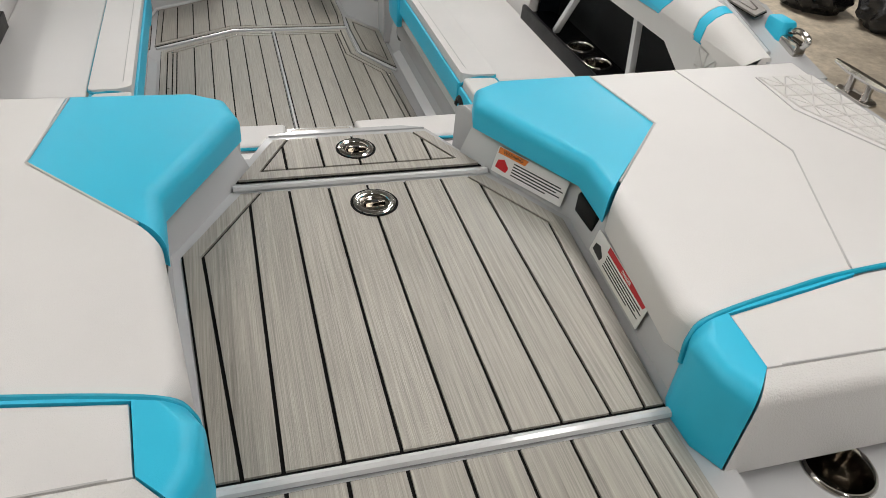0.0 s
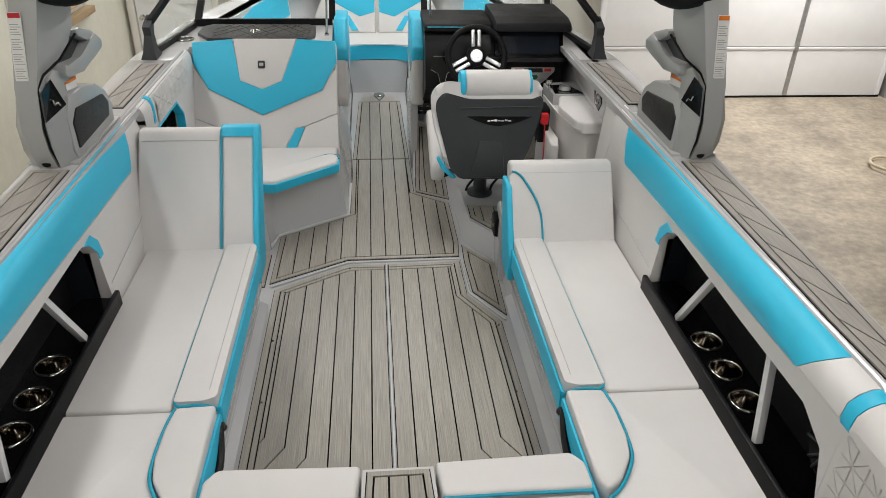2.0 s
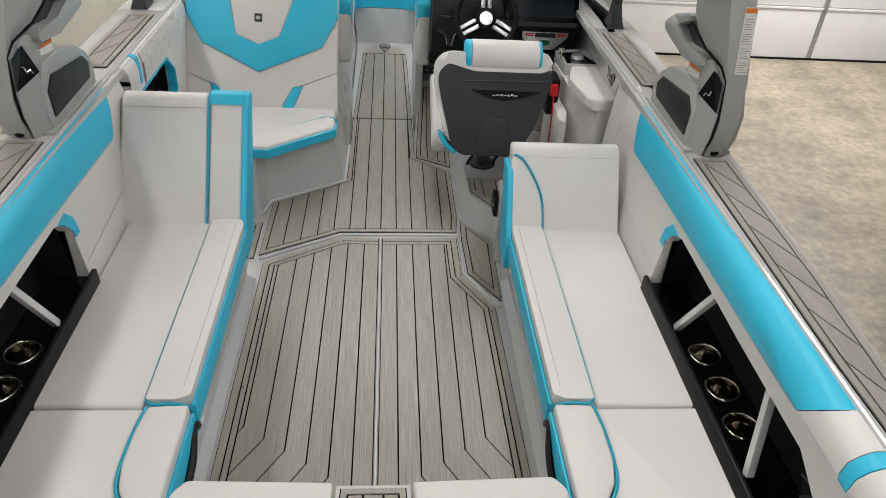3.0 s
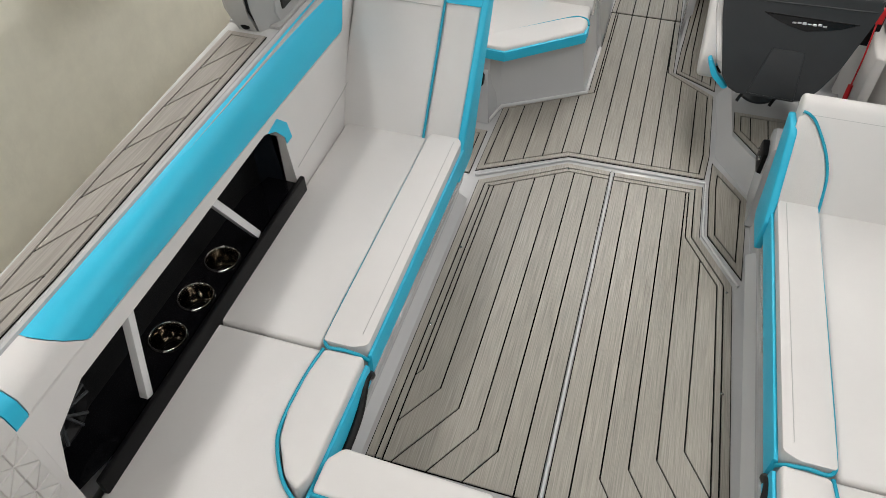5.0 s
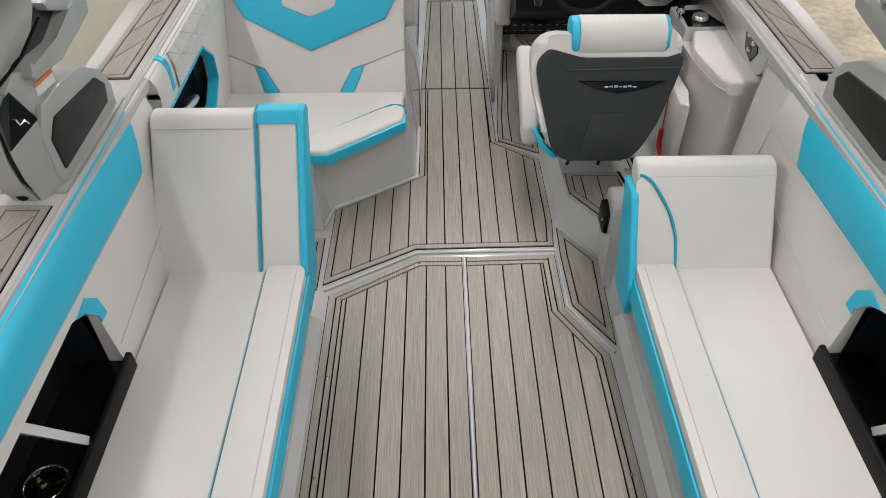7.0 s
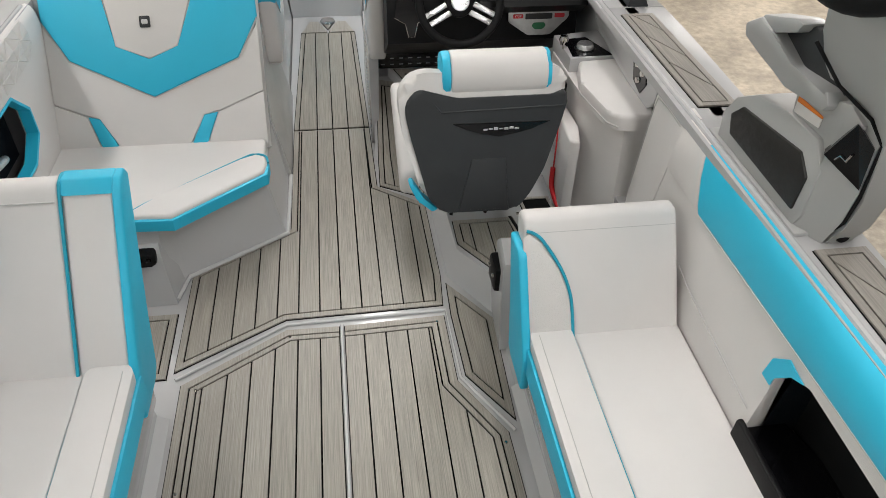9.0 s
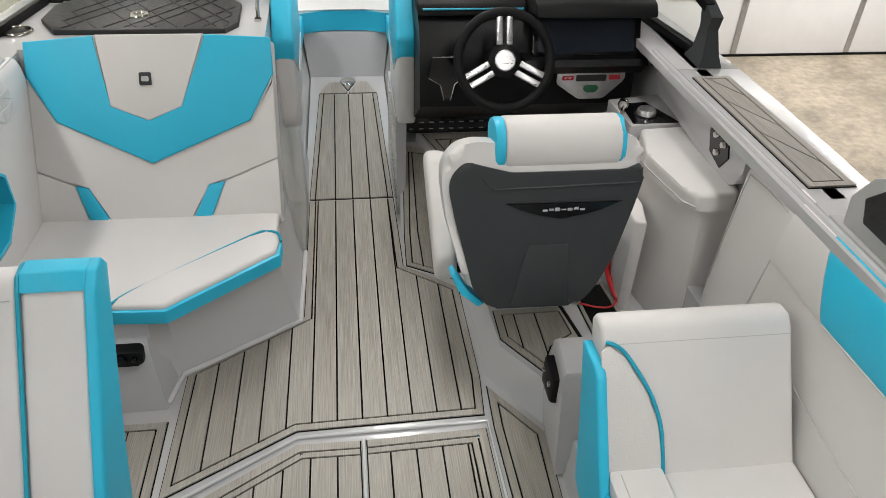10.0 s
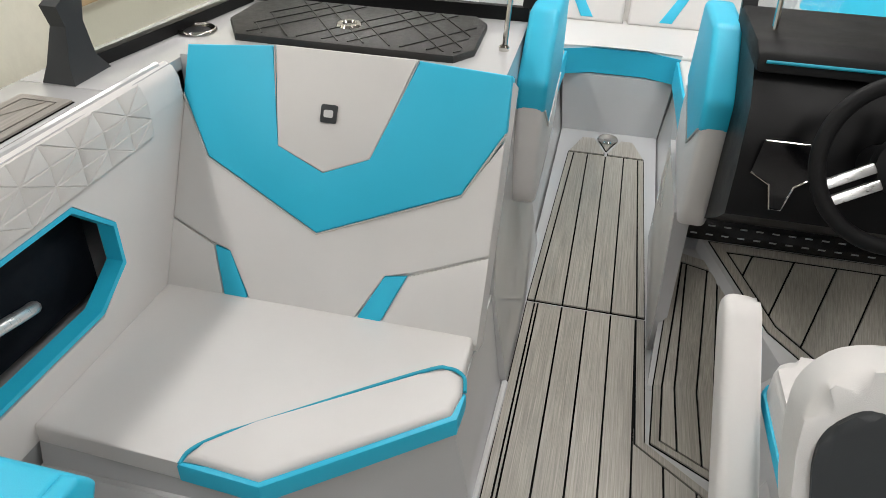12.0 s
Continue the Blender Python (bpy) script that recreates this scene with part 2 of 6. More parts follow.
def tube(points, r, closed=False, seg=8, bm=None, taper=None):
    """A round bar along points."""
    bm = bm or bmesh.new()
    pts = [Vector(p) for p in points]
    n, rings, up = len(pts), [], None
    for i, p in enumerate(pts):
        if closed:
            d = pts[(i + 1) % n] - pts[i - 1]
        else:
            d = pts[min(i + 1, n - 1)] - pts[max(i - 1, 0)]
        d.normalize()
        if up is None:
            up = d.orthogonal().normalized()
        up = (up - d * up.dot(d)).normalized()
        side = d.cross(up)
        rad = r * (taper[i] if taper else 1)
        rings.append([bm.verts.new(p + (up * math.cos(a) + side * math.sin(a)) * rad) for a in (2 * math.pi * k / seg for k in range(seg))])
    last = n if closed else n - 1
    for i in range(last):
        a, b = rings[i], rings[(i + 1) % n]
        off = 0
        if closed and i == n - 1:
            off = min(range(seg), key=lambda o: (b[o].co - a[0].co).length)
        for k in range(seg):
            bm.faces.new((a[k], a[(k + 1) % seg], b[(k + 1 + off) % seg], b[(k + off) % seg]))
    if not closed:
        bm.faces.new(rings[0][::-1])
        bm.faces.new(rings[-1])
    return bm


def smooth_line(points, k=6):
    """Catmull-Rom through points."""
    p = [Vector(q) for q in points]
    p = [p[0] * 2 - p[1]] + p + [p[-1] * 2 - p[-2]]
    out = []
    for i in range(1, len(p) - 2):
        for j in range(k):
            t = j / k
            out.append(0.5 * (2 * p[i] + (p[i + 1] - p[i - 1]) * t + (2 * p[i - 1] - 5 * p[i] + 4 * p[i + 1] - p[i + 2]) * t * t + (3 * p[i] - p[i - 1] - 3 * p[i + 1] + p[i + 2]) * t ** 3))
    return out + [p[-2]]


def lathe(profile, m=None, seg=28, bm=None):
    """Turn (radius, height) pairs about the local z axis."""
    bm = bm or bmesh.new()
    m = m or Matrix()
    rings = []
    for r, z in profile:
        if r < 1e-5:
            rings.append([bm.verts.new(m @ Vector((0, 0, z)))])
        else:
            rings.append([bm.verts.new(m @ Vector((r * math.cos(2 * math.pi * k / seg), r * math.sin(2 * math.pi * k / seg), z))) for k in range(seg)])
    for a, b in zip(rings, rings[1:]):
        for k in range(seg):
            q = [a[k % len(a)], a[(k + 1) % len(a)], b[(k + 1) % len(b)], b[k % len(b)]]
            u = []
            for v in q:
                if v not in u:
                    u.append(v)
            if len(u) > 2:
                bm.faces.new(u)
    return bm


def loft(sections, bm=None, caps=True, closed=True):
    """Skin a row of equal-length 3D outlines."""
    bm = bm or bmesh.new()
    rows = [[bm.verts.new(Vector(p)) for p in s] for s in sections]
    n = len(rows[0])
    for a, b in zip(rows, rows[1:]):
        for k in range(n if closed else n - 1):
            bm.faces.new((a[k], a[(k + 1) % n], b[(k + 1) % n], b[k]))
    if caps and closed:
        bm.faces.new(rows[0][::-1])
        bm.faces.new(rows[-1])
    return bm


def hole_plate(x0, x1, y0, y1, z, holes, thick=0.02, seg=32):
    """A level plate with round holes (x, y, r), ordered along y."""
    bm = bmesh.new()
    cuts = [y0] + [(a[1] + b[1]) / 2 for a, b in zip(holes, holes[1:])] + [y1]
    for (cx, cy, r), ya, yb in zip(holes, cuts, cuts[1:]):
        rings = [[], [], []]
        for k in range(seg):
            a = 2 * math.pi * (k + 0.5) / seg
            c, d = math.cos(a), math.sin(a)
            reach = min(((x1 if c > 0 else x0) - cx) / c, ((yb if d > 0 else ya) - cy) / d)
            rings[0].append(bm.verts.new((cx + c * reach, cy + d * reach, z)))
            rings[1].append(bm.verts.new((cx + c * r, cy + d * r, z)))
            rings[2].append(bm.verts.new((cx + c * r, cy + d * r, z - thick)))
        for k in range(seg):
            q = (k + 1) % seg
            bm.faces.new((rings[0][k], rings[0][q], rings[1][q], rings[1][k]))
            bm.faces.new((rings[1][k], rings[1][q], rings[2][q], rings[2][k]))
        for cx_, cy_ in ((x0, ya), (x1, ya), (x1, yb), (x0, yb)):
            v = bm.verts.new((cx_, cy_, z))
            near = sorted(rings[0], key=lambda w: (w.co - v.co).length)[:2]
            bm.faces.new((v, near[0], near[1]))
    return bm


def cup_parts(parent, x, y, z, r, depth, label="polished stainless cup holder"):
    """A sunk cup: rolled rim of bright steel, wall and floor of steel darkened to imitate dark reflections, with a
    black disc that darkens the floor.
    """
    cup = part("cup_holder", lathe([(0.0, -depth), (r * 0.72, -depth), (r * 0.80, -depth + 0.006), (r * 0.84, -depth * 0.55), (r * 0.90, -depth * 0.5), (r * 0.93, -0.006)], Matrix.Translation((x, y, z)), 36), CUPSTEEL, parent, label)
    part("rim", lathe([(r * 0.925, -0.010), (r * 0.935, -0.002), (r * 0.96, 0.0035), (r * 1.0, 0.0065), (r * 1.05, 0.0065), (r * 1.10, 0.004), (r * 1.13, 0.0005), (r * 1.13, -0.001)], Matrix.Translation((x, y, z)), 36), STEEL, cup, "polished rolled rim")
    part("cup_bottom", lathe([(0.0, -depth + 0.004), (r * 0.70, -depth + 0.004), (r * 0.74, -depth + 0.0015)], Matrix.Translation((x, y, z)), 24), BLACK, cup)
    return cup


def tufts(rows, cols, surface, high=0.004):
    """Quilting: a grid of triangular tufts over the unit square, laid on surface(u, v) -> (place, normal)."""
    bm = bmesh.new()
    for i in range(rows):
        for j in range(cols):
            a, b, c, d = (j / cols, i / rows), ((j + 1) / cols, i / rows), ((j + 1) / cols, (i + 1) / rows), (j / cols, (i + 1) / rows)
            for tri in (((a, b, c), (a, c, d)) if (i + j) % 2 else ((a, b, d), (b, c, d))):
                m_ = (sum(p[0] for p in tri) / 3, sum(p[1] for p in tri) / 3)
                rim, top = [], []
                for k, p in enumerate(tri):
                    for f, ring, h in ((0.0, rim, 0.0), (0.16, top, high * 0.8)):
                        u, v = p[0] + (m_[0] - p[0]) * f, p[1] + (m_[1] - p[1]) * f
                        place, n = surface(u, v)
                        ring.append(bm.verts.new(Vector(place) + Vector(n) * h))
                place, n = surface(*m_)
                mid = bm.verts.new(Vector(place) + Vector(n) * high)
                for k in range(3):
                    q = (k + 1) % 3
                    bm.faces.new((rim[k], rim[q], top[q], top[k]))
                    bm.faces.new((top[k], top[q], mid))
    bmesh.ops.remove_doubles(bm, verts=bm.verts, dist=0.0004)
    return bm


def text_part(name, body, size, m, mat, parent, label=""):
    """Raised lettering from the built-in font, as a mesh."""
    cu = bpy.data.curves.new(name, "FONT")
    cu.body, cu.size, cu.align_x, cu.align_y, cu.extrude = body, size, "CENTER", "CENTER", 0.0004
    tmp = bpy.data.objects.new(name, cu)
    scene.collection.objects.link(tmp)
    bpy.context.view_layer.update()
    me = bpy.data.meshes.new_from_object(tmp.evaluated_get(bpy.context.evaluated_depsgraph_get()))
    bpy.data.objects.remove(tmp)
    bpy.data.curves.remove(cu)
    bm = bmesh.new()
    bm.from_mesh(me)
    bpy.data.meshes.remove(me)
    bm.transform(m)
    return part(name, bm, mat, parent, label)


def flip(poly, s):
    return [(s * x, y) for x, y in poly]


def v3(p, s=1):
    return (s * p[0], p[1], p[2])


# ---- the hall ----
def wall(name, x0, y0, z0, x1, y1, z1, mat, label, category="wall"):
    return tagged(part(name, box(x0, y0, z0, x1, y1, z1), mat), label, category, kind="structure")


tagged(part("floor", box(WEST - 0.3, SOUTH - 0.3, GROUND - 0.2, EAST + 0.3, NORTH + 0.3, GROUND), CONCRETE), "stained tan concrete garage floor with worn patches", "floor", kind="structure")
wall("wall_south", WEST - 0.2, SOUTH - 0.2, GROUND, EAST + 0.2, SOUTH, CEIL, WALLP, "plain painted wall behind the boat")
wall("wall_east", EAST, SOUTH, GROUND, EAST + 0.2, NORTH, CEIL, WALLP, "plain pale painted garage wall")
wall("wall_north", WEST - 0.2, NORTH + 0.12, GROUND, EAST + 0.2, NORTH + 0.32, CEIL, WALLP, "pale painted wall round the garage doors")
wall("wall_west", WEST - 0.2, SOUTH, GROUND, WEST, NORTH + 0.12, CEIL, KNOCKDOWN, "knockdown textured cream garage wall")
tagged(part("ceiling", box(WEST - 0.2, SOUTH - 0.2, CEIL, EAST + 0.2, NORTH + 0.32, CEIL + 0.15), CEILP), "plain unseen ceiling, darkened to cut bounced light", "ceiling", kind="structure")


def ceiling_lamp(x, y):
    t = thing("ceiling_light", (x, y, CEIL - 0.09), "unseen white linear ceiling light fixture", "light", "ceiling lights")
    part("housing", box(x - 0.14, y - 1.15, CEIL - 0.09, x + 0.14, y + 1.15, CEIL, 0.01), DOORW, t)
    part("diffuser", box(x - 0.11, y - 1.1, CEIL - 0.1, x + 0.11, y + 1.1, CEIL - 0.092), LIGHTP, t)


for lx, ly, lw in LAMPS:
    ceiling_lamp(lx, ly)


def garage_door(name, x0, x1, label):
    t = thing(name, ((x0 + x1) / 2, NORTH, GROUND), label, "garage door", kind="structure")
    sec = 0.61
    for k in range(5):
        z = GROUND + 0.02 + k * sec
        part("door_section", box(x0, NORTH, z + 0.004, x1, NORTH + 0.05, z + sec - 0.004, 0.006), DOORW, t)
        part("section_lip", box(x0, NORTH - 0.012, z + sec - 0.03, x1, NORTH - 0.001, z + sec - 0.006, 0.003), DOORW, t)
    n = max(2, round((x1 - x0) / 1.18))
    for i in range(n + 1):
        x = x0 + 0.03 + (x1 - x0 - 0.06) * i / n
        for k in range(5):
            z = GROUND + 0.02 + k * sec
            part("stile", box(x - 0.03, NORTH - 0.011, z + 0.012, x + 0.03, NORTH - 0.002, z + sec - 0.034, 0.002), GALV if 0 < i < n else DOORW, t)
            part("hinge", box(x - 0.025, NORTH - 0.028, z + sec - 0.05, x + 0.025, NORTH - 0.013, z + sec + 0.04, 0.004), GALV, t)
    part("bottom_seal", box(x0, NORTH - 0.01, GROUND, x1, NORTH + 0.05, GROUND + 0.02), BLACK, t)


garage_door("door_1", 2.6, 6.35, "white steel sectional garage door with galvanised hinges")
garage_door("door_2", -1.6, 1.9, "white steel sectional garage door beyond the bow")
part("door_track", box(6.4, NORTH - 0.06, GROUND, 6.48, NORTH + 0.06, CEIL - 0.2, 0.004), GALV, None)
tagged(bpy.data.objects["door_track"], "galvanised vertical track beside the garage door", "track", kind="structure")

# ---- the hull ----
PLAN = [(-0.75, 1.10), (-0.4, 1.16), (0.3, 1.225), (1.0, 1.262), (2.26, 1.315), (3.0, 1.345), (3.75, 1.365), (4.6, 1.28), (5.3, 1.12), (5.9, 0.88), (6.4, 0.58), (6.7, 0.28)]


def gun_x(y):
    for (y0, a), (y1, b) in zip(PLAN, PLAN[1:]):
        if y <= y1:
            return a + (b - a) * (y - y0) / (y1 - y0)
    return PLAN[-1][1]


hull = thing("boat_hull", (0, 2.5, -0.6), "pale grey moulded wakeboard boat hull", "boat", kind="structure")
TOP = 0.86
for s in (1, -1):
    secs = []
    for y in sorted({p[0] for p in PLAN} | {0.6, 0.935}):
        x, k = gun_x(y), max(0.0, (y - 4.2) / 2.5)
        rim = TOP - 0.005 - 0.075 * max(0.0, min(1.0, (0.935 - y) / 0.335))
        secs.append([(s * x, y, rim), (s * (x + 0.012), y, rim - 0.055), (s * (x - 0.02 - 0.05 * k), y, TOP - 0.35), (s * (x - 0.22 - 0.15 * k), y, -0.35 + 0.25 * k), (0, y, -0.62 + 0.5 * k), (0, y, -0.59 + 0.5 * k), (s * (x - 0.25 - 0.15 * k), y, -0.32 + 0.25 * k), (s * (x - 0.05 - 0.05 * k), y, TOP - 0.35), (s * (x - 0.03), y, rim - 0.055), (s * (x - 0.03), y, rim)])
    part("hull_side", loft(secs), GEL, hull)
    # gunwale deck: from the outer edge to the inner coaming lip
    for y0, y1, inner in ((0.935, 3.78, 1.10), (3.78, 4.75, 1.10)):
        ys = [y0 + (y1 - y0) * i / 10 for i in range(11)]
        poly = [(s * (gun_x(y) + 0.005), y) for y in ys] + [(s * inner, y) for y in reversed(ys)]
        part("gunwale", prism(poly, TOP - 0.03, TOP, 0.006, 2), GEL, hull)
    poly = [(s * (gun_x(y) + 0.005), y) for y in (4.752, 5.3, 5.9, 6.4, 6.7)] + [(s * 0.05, 6.7), (s * 0.05, 6.45), (s * 0.5, 6.3), (s * 0.75, 5.9), (s * 0.9, 5.3), (s * 0.98, 4.752)]
    part("gunwale", prism(poly, TOP - 0.03, TOP, 0.006, 2), GEL, hull)
    part("rub_rail", tube([(s * (gun_x(y) + 0.012), y, TOP - 0.045 - 0.075 * max(0.0, min(1.0, (0.935 - y) / 0.335))) for y in sorted({p[0] for p in PLAN} | {0.6, 0.935})], 0.016), BLACK, hull)
    # bright bead between the coaming pad and the deck
    part("coaming_bead", tube([(s * 1.126, 0.71, TOP - 0.052), (s * 1.126, 0.935, TOP + 0.002), (s * 1.126, 2.0, TOP + 0.002), (s * 1.128, 2.9, TOP + 0.002), (s * 1.118, 3.95, TOP + 0.002)], 0.010), GEL, hull)
part("transom", box(-1.18, -0.79, -0.3, 1.18, -0.75, 0.6, 0.01), GEL, hull)
# trailer bunks carry the hull on the floor
trailer = thing("boat_trailer", (0, 2.5, GROUND), "low dark steel trailer under the boat", "trailer")
for s in (1, -1):
    part("bunk", box(s * 0.62 - 0.07, -0.2, -0.56, s * 0.62 + 0.07, 4.8, -0.44, 0.01), WOOD, trailer)
    part("frame_rail", box(s * 0.62 - 0.05, -0.3, GROUND + 0.08, s * 0.62 + 0.05, 5.2, -0.56, 0.01), BLACK, trailer)
    part("foot", box(s * 0.62 - 0.1, 2.2, GROUND, s * 0.62 + 0.1, 2.6, GROUND + 0.08, 0.01), BLACK, trailer)

# ---- the cockpit sole and its moulded sides ----
sole = thing("floor_2", (0, 3, -0.01), "pale grey moulded cockpit sole with grey deck foam panels", "boat floor", kind="structure")
part("sole_moulding", box(-1.12, 0.8, -0.05, 1.12, 6.0, -0.0075), GEL, sole)


def eva_panel(parent, outline, z, rings=(0.028,), pitch=0.08, x0=0.0, gap=0.006, bend=None, direction=(1, 0), mat=None, name="deck_panel", pieces="plank", h=0.005, sides=None):
    """A foam panel: black underlay, border strips and separate planks. sides: which edges have a border (1 or 0 each).
    bend: (y, step, slope), where the joints farther than one plank from the middle splay outwards."""
    mat = mat or EVA
    outline = [tuple(p) for p in outline]
    sides = list(sides or [1] * len(outline))
    if area2(outline) < 0:
        outline, sides = outline[::-1], sides[:-1][::-1] + sides[-1:]
    base = part(name, prism(outline, z - 0.007, z - h), SEAM, parent)
    cur = inset(outline, gap * 0.6)
    for w in rings:
        inner = inset(cur, [w * k for k in sides])
        n = len(cur)
        for k in range(n):
            if not sides[k]:
                continue
            q = (k + 1) % n
            bm = bmesh.new()
            o, i = [bm.verts.new((*p, z)) for p in (cur[k], cur[q])], [bm.verts.new((*p, z)) for p in (inner[k], inner[q])]
            ob_, ib_ = [bm.verts.new((*p, z - h)) for p in (cur[k], cur[q])], [bm.verts.new((*p, z - h)) for p in (inner[k], inner[q])]
            bm.faces.new((o[0], o[1], i[1], i[0]))
            bm.faces.new((o[0], o[1], ob_[1], ob_[0]))
            bm.faces.new((i[0], i[1], ib_[1], ib_[0]))
            bm.faces.new((o[0], i[0], ib_[0], ob_[0]))
            bm.faces.new((o[1], i[1], ib_[1], ob_[1]))
            part("border_strip", bm, mat, base)
        cur = inset(inner, [gap * k for k in sides])
    nx, ny = direction
    vals = [nx * p[0] + ny * p[1] for p in cur]
    lo, hi = min(vals), max(vals)
    k = math.floor((lo - x0) / pitch)
    while x0 + k * pitch < hi:
        a, b = x0 + k * pitch + gap / 2, x0 + (k + 1) * pitch - gap / 2
        if not bend:
            # no slivers along the borders: the outer planks take them in
            if b - lo < 0.45 * pitch or hi - a < 0.45 * pitch:
                k += 1
                continue
            a = lo if a - pitch + gap - lo < 0 and a - lo < 0.45 * pitch + gap else a
            b = hi if hi - b < 0.45 * pitch + gap else b
        strip = clip(clip(cur, nx, ny, b), -nx, -ny, -a) if not bend else None
        if bend:
            by, st, sl = bend
            # bend height and slope of each joint
            ya, yb = by + st * abs(k), by + st * abs(k + 1)
            sa = 0 if abs(k) < 2 else sl * (1 if k > 0 else -1)
            sb = 0 if abs(k + 1) < 2 else sl * (1 if k + 1 > 0 else -1)
            y1, y2 = max(ya, yb), min(ya, yb)
            shapes = [clip(clip(clip(cur, 1, 0, b), -1, 0, -a), 0, -1, -y1)]
            sl_a, sl_b = (sa if ya >= y1 else 0), (sb if yb >= y1 else 0)
            band = clip(clip(cur, 0, 1, y1), 0, -1, -y2)
            shapes.append(clip(clip(band, 1, sl_b, b + sl_b * yb), -1, -sl_a, -(a + sl_a * ya)))
            band = clip(cur, 0, 1, y2)
            shapes.append(clip(clip(band, 1, sb, b + sb * yb), -1, -sa, -(a + sa * ya)))
        else:
            shapes = [strip]
        k += 1
        bm = bmesh.new()
        made = 0
        for poly in shapes:
            if len(poly) > 2 and abs(area2(poly)) > 2e-5:
                prism(poly, z - h, z, bm=bm)
                made += 1
        if made:
            part(pieces, bm, mat, base)
        else:
            bm.free()
    return base


# hatch, in two halves with a bright gap between them
eva_panel(sole, [(-0.555, 1.40), (-0.555, 2.768), (-0.203, 2.99), (-0.008, 2.988), (-0.008, 1.40)], 0, rings=(0.026, 0.018), bend=(1.42, 0.056, 0.62), sides=(1, 1, 1, 0, 0))
eva_panel(sole, [(0.008, 2.988), (0.388, 3.0), (0.392, 2.68), (0.525, 2.45), (0.545, 1.40), (0.008, 1.40)], 0, rings=(0.026, 0.018), bend=(1.42, 0.056, 0.62), sides=(1, 1, 1, 1, 0, 0))
# passage forward of the hatch
eva_panel(sole, [(-0.585, 2.825), (-0.205, 3.04), (0.392, 3.052), (0.405, 3.22), (0.40, 3.71), (0.195, 3.87), (0.19, 4.40), (-0.2, 4.40), (-0.2, 3.585), (-0.578, 3.335)], 0, rings=(0.022,), sides=(1, 1, 1, 1, 1, 1, 0, 1, 1, 1))
bow_panels = []
bow_panels.append(eva_panel(sole, [(-0.2, 4.408), (0.19, 4.408), (0.168, 5.48), (-0.168, 5.48)], 0, rings=(0.02,), sides=(0, 1, 0, 1)))
for k in (-1, 1):
    bow_panels.append(eva_panel(sole, [(k * 0.168, 5.486), (k * 0.006, 5.486), (k * 0.006, 5.51), (k * 0.06, 5.64), (k * 0.115, 5.64)], 0, rings=(), pitch=0.3, x0=-0.3 if k < 0 else 0.0))
bow_panels.append(eva_panel(sole, [(-0.002, 5.525), (0.002, 5.525), (0.045, 5.64), (-0.045, 5.64)], 0, rings=(), pitch=0.3, x0=-0.15))
rise = Matrix(((1, 0, 0, 0), (0, 1, 0, 0), (0, 0.05, 1, -0.05 * 4.405), (0, 0, 0, 1)))
for p in bow_panels:
    for o in (p, *p.children):
        o.data.transform(rise)
part("bow_sole", prism([(-0.22, 4.405), (0.22, 4.405), (0.22, 5.9), (-0.22, 5.9)], -0.03, -0.0075, m=rise), GEL, sole)
eva_panel(sole, [(-0.80, 2.80), (-0.605, 2.80), (-0.605, 3.12), (-0.80, 3.12)], 0, rings=(0.025,), pitch=0.06)
eva_panel(sole, [(0.418, 3.18), (0.572, 2.965), (0.558, 2.49), (0.42, 2.70), (0.412, 3.0)], 0.0, rings=(0.022,), pitch=0.075, x0=0.03)
# bright strips in the joints
for pts in ([(0, 1.40, -0.002), (0, 2.99, -0.002)], [(-0.575, 2.795, -0.002), (-0.202, 3.015, -0.002), (0.396, 3.026, -0.002), (0.403, 2.69, -0.002), (0.545, 2.455, -0.002)]):
    part("joint_strip", tube(pts, 0.006), GELW, sole)
for x, y in ((-0.50, 2.74), (-0.19, 2.95), (0.355, 2.965), (0.505, 2.41), (-0.515, 2.35), (-0.515, 1.95), (0.505, 1.95)):
    part("screw", lathe([(0.0, 0.003), (0.004, 0.003), (0.006, 0.001)], Matrix.Translation((x, y, 0)), 10), STEEL, sole)
part("drain_ring", lathe([(0.0, 0.006), (0.02, 0.004), (0.028, 0.009), (0.042, 0.009), (0.048, 0.0)], Matrix.Translation((0.0, 5.635, 0.063)), 24), STEEL, sole)

# moulded bench plinths with a stepped face
for s in (1, -1):
    sec = [(0.575, -0.006), (0.565, 0.012), (0.60, 0.035), (0.605, 0.10), (0.584, 0.115), (0.580, 0.205), (0.572, 0.215), (0.572, 0.272), (1.06, 0.285), (1.06, -0.006)]
    part("bench_plinth", loft([[(s * x, y, z) for x, z in sec] for y in (0.7, 2.62)]), GEL, sole)
    # side moulding behind the coaming pad
    part("side_moulding", box(min(s * 1.24, s * 1.10), 0.72, -0.006, max(s * 1.24, s * 1.10), 3.95, 0.30), GEL, sole)
# raised helm platform
plat = [(0.415, 3.74), (0.43, 3.22), (0.585, 2.975), (0.585, 2.60), (1.10, 2.60), (1.10, 3.72)]
part("helm_platform", loft([[(x, y, -0.006) for x, y in plat], [(0.43, 3.72, 0.03), (0.445, 3.225, 0.04), (0.59, 3.0, 0.04), (0.60, 2.6, 0.04), (1.1, 2.6, 0.04), (1.1, 3.72, 0.03)], [(0.455, 3.72, 0.11), (0.47, 3.24, 0.115), (0.60, 3.05, 0.115), (0.62, 2.6, 0.115), (1.1, 2.6, 0.115), (1.1, 3.72, 0.11)]]), GEL, sole)
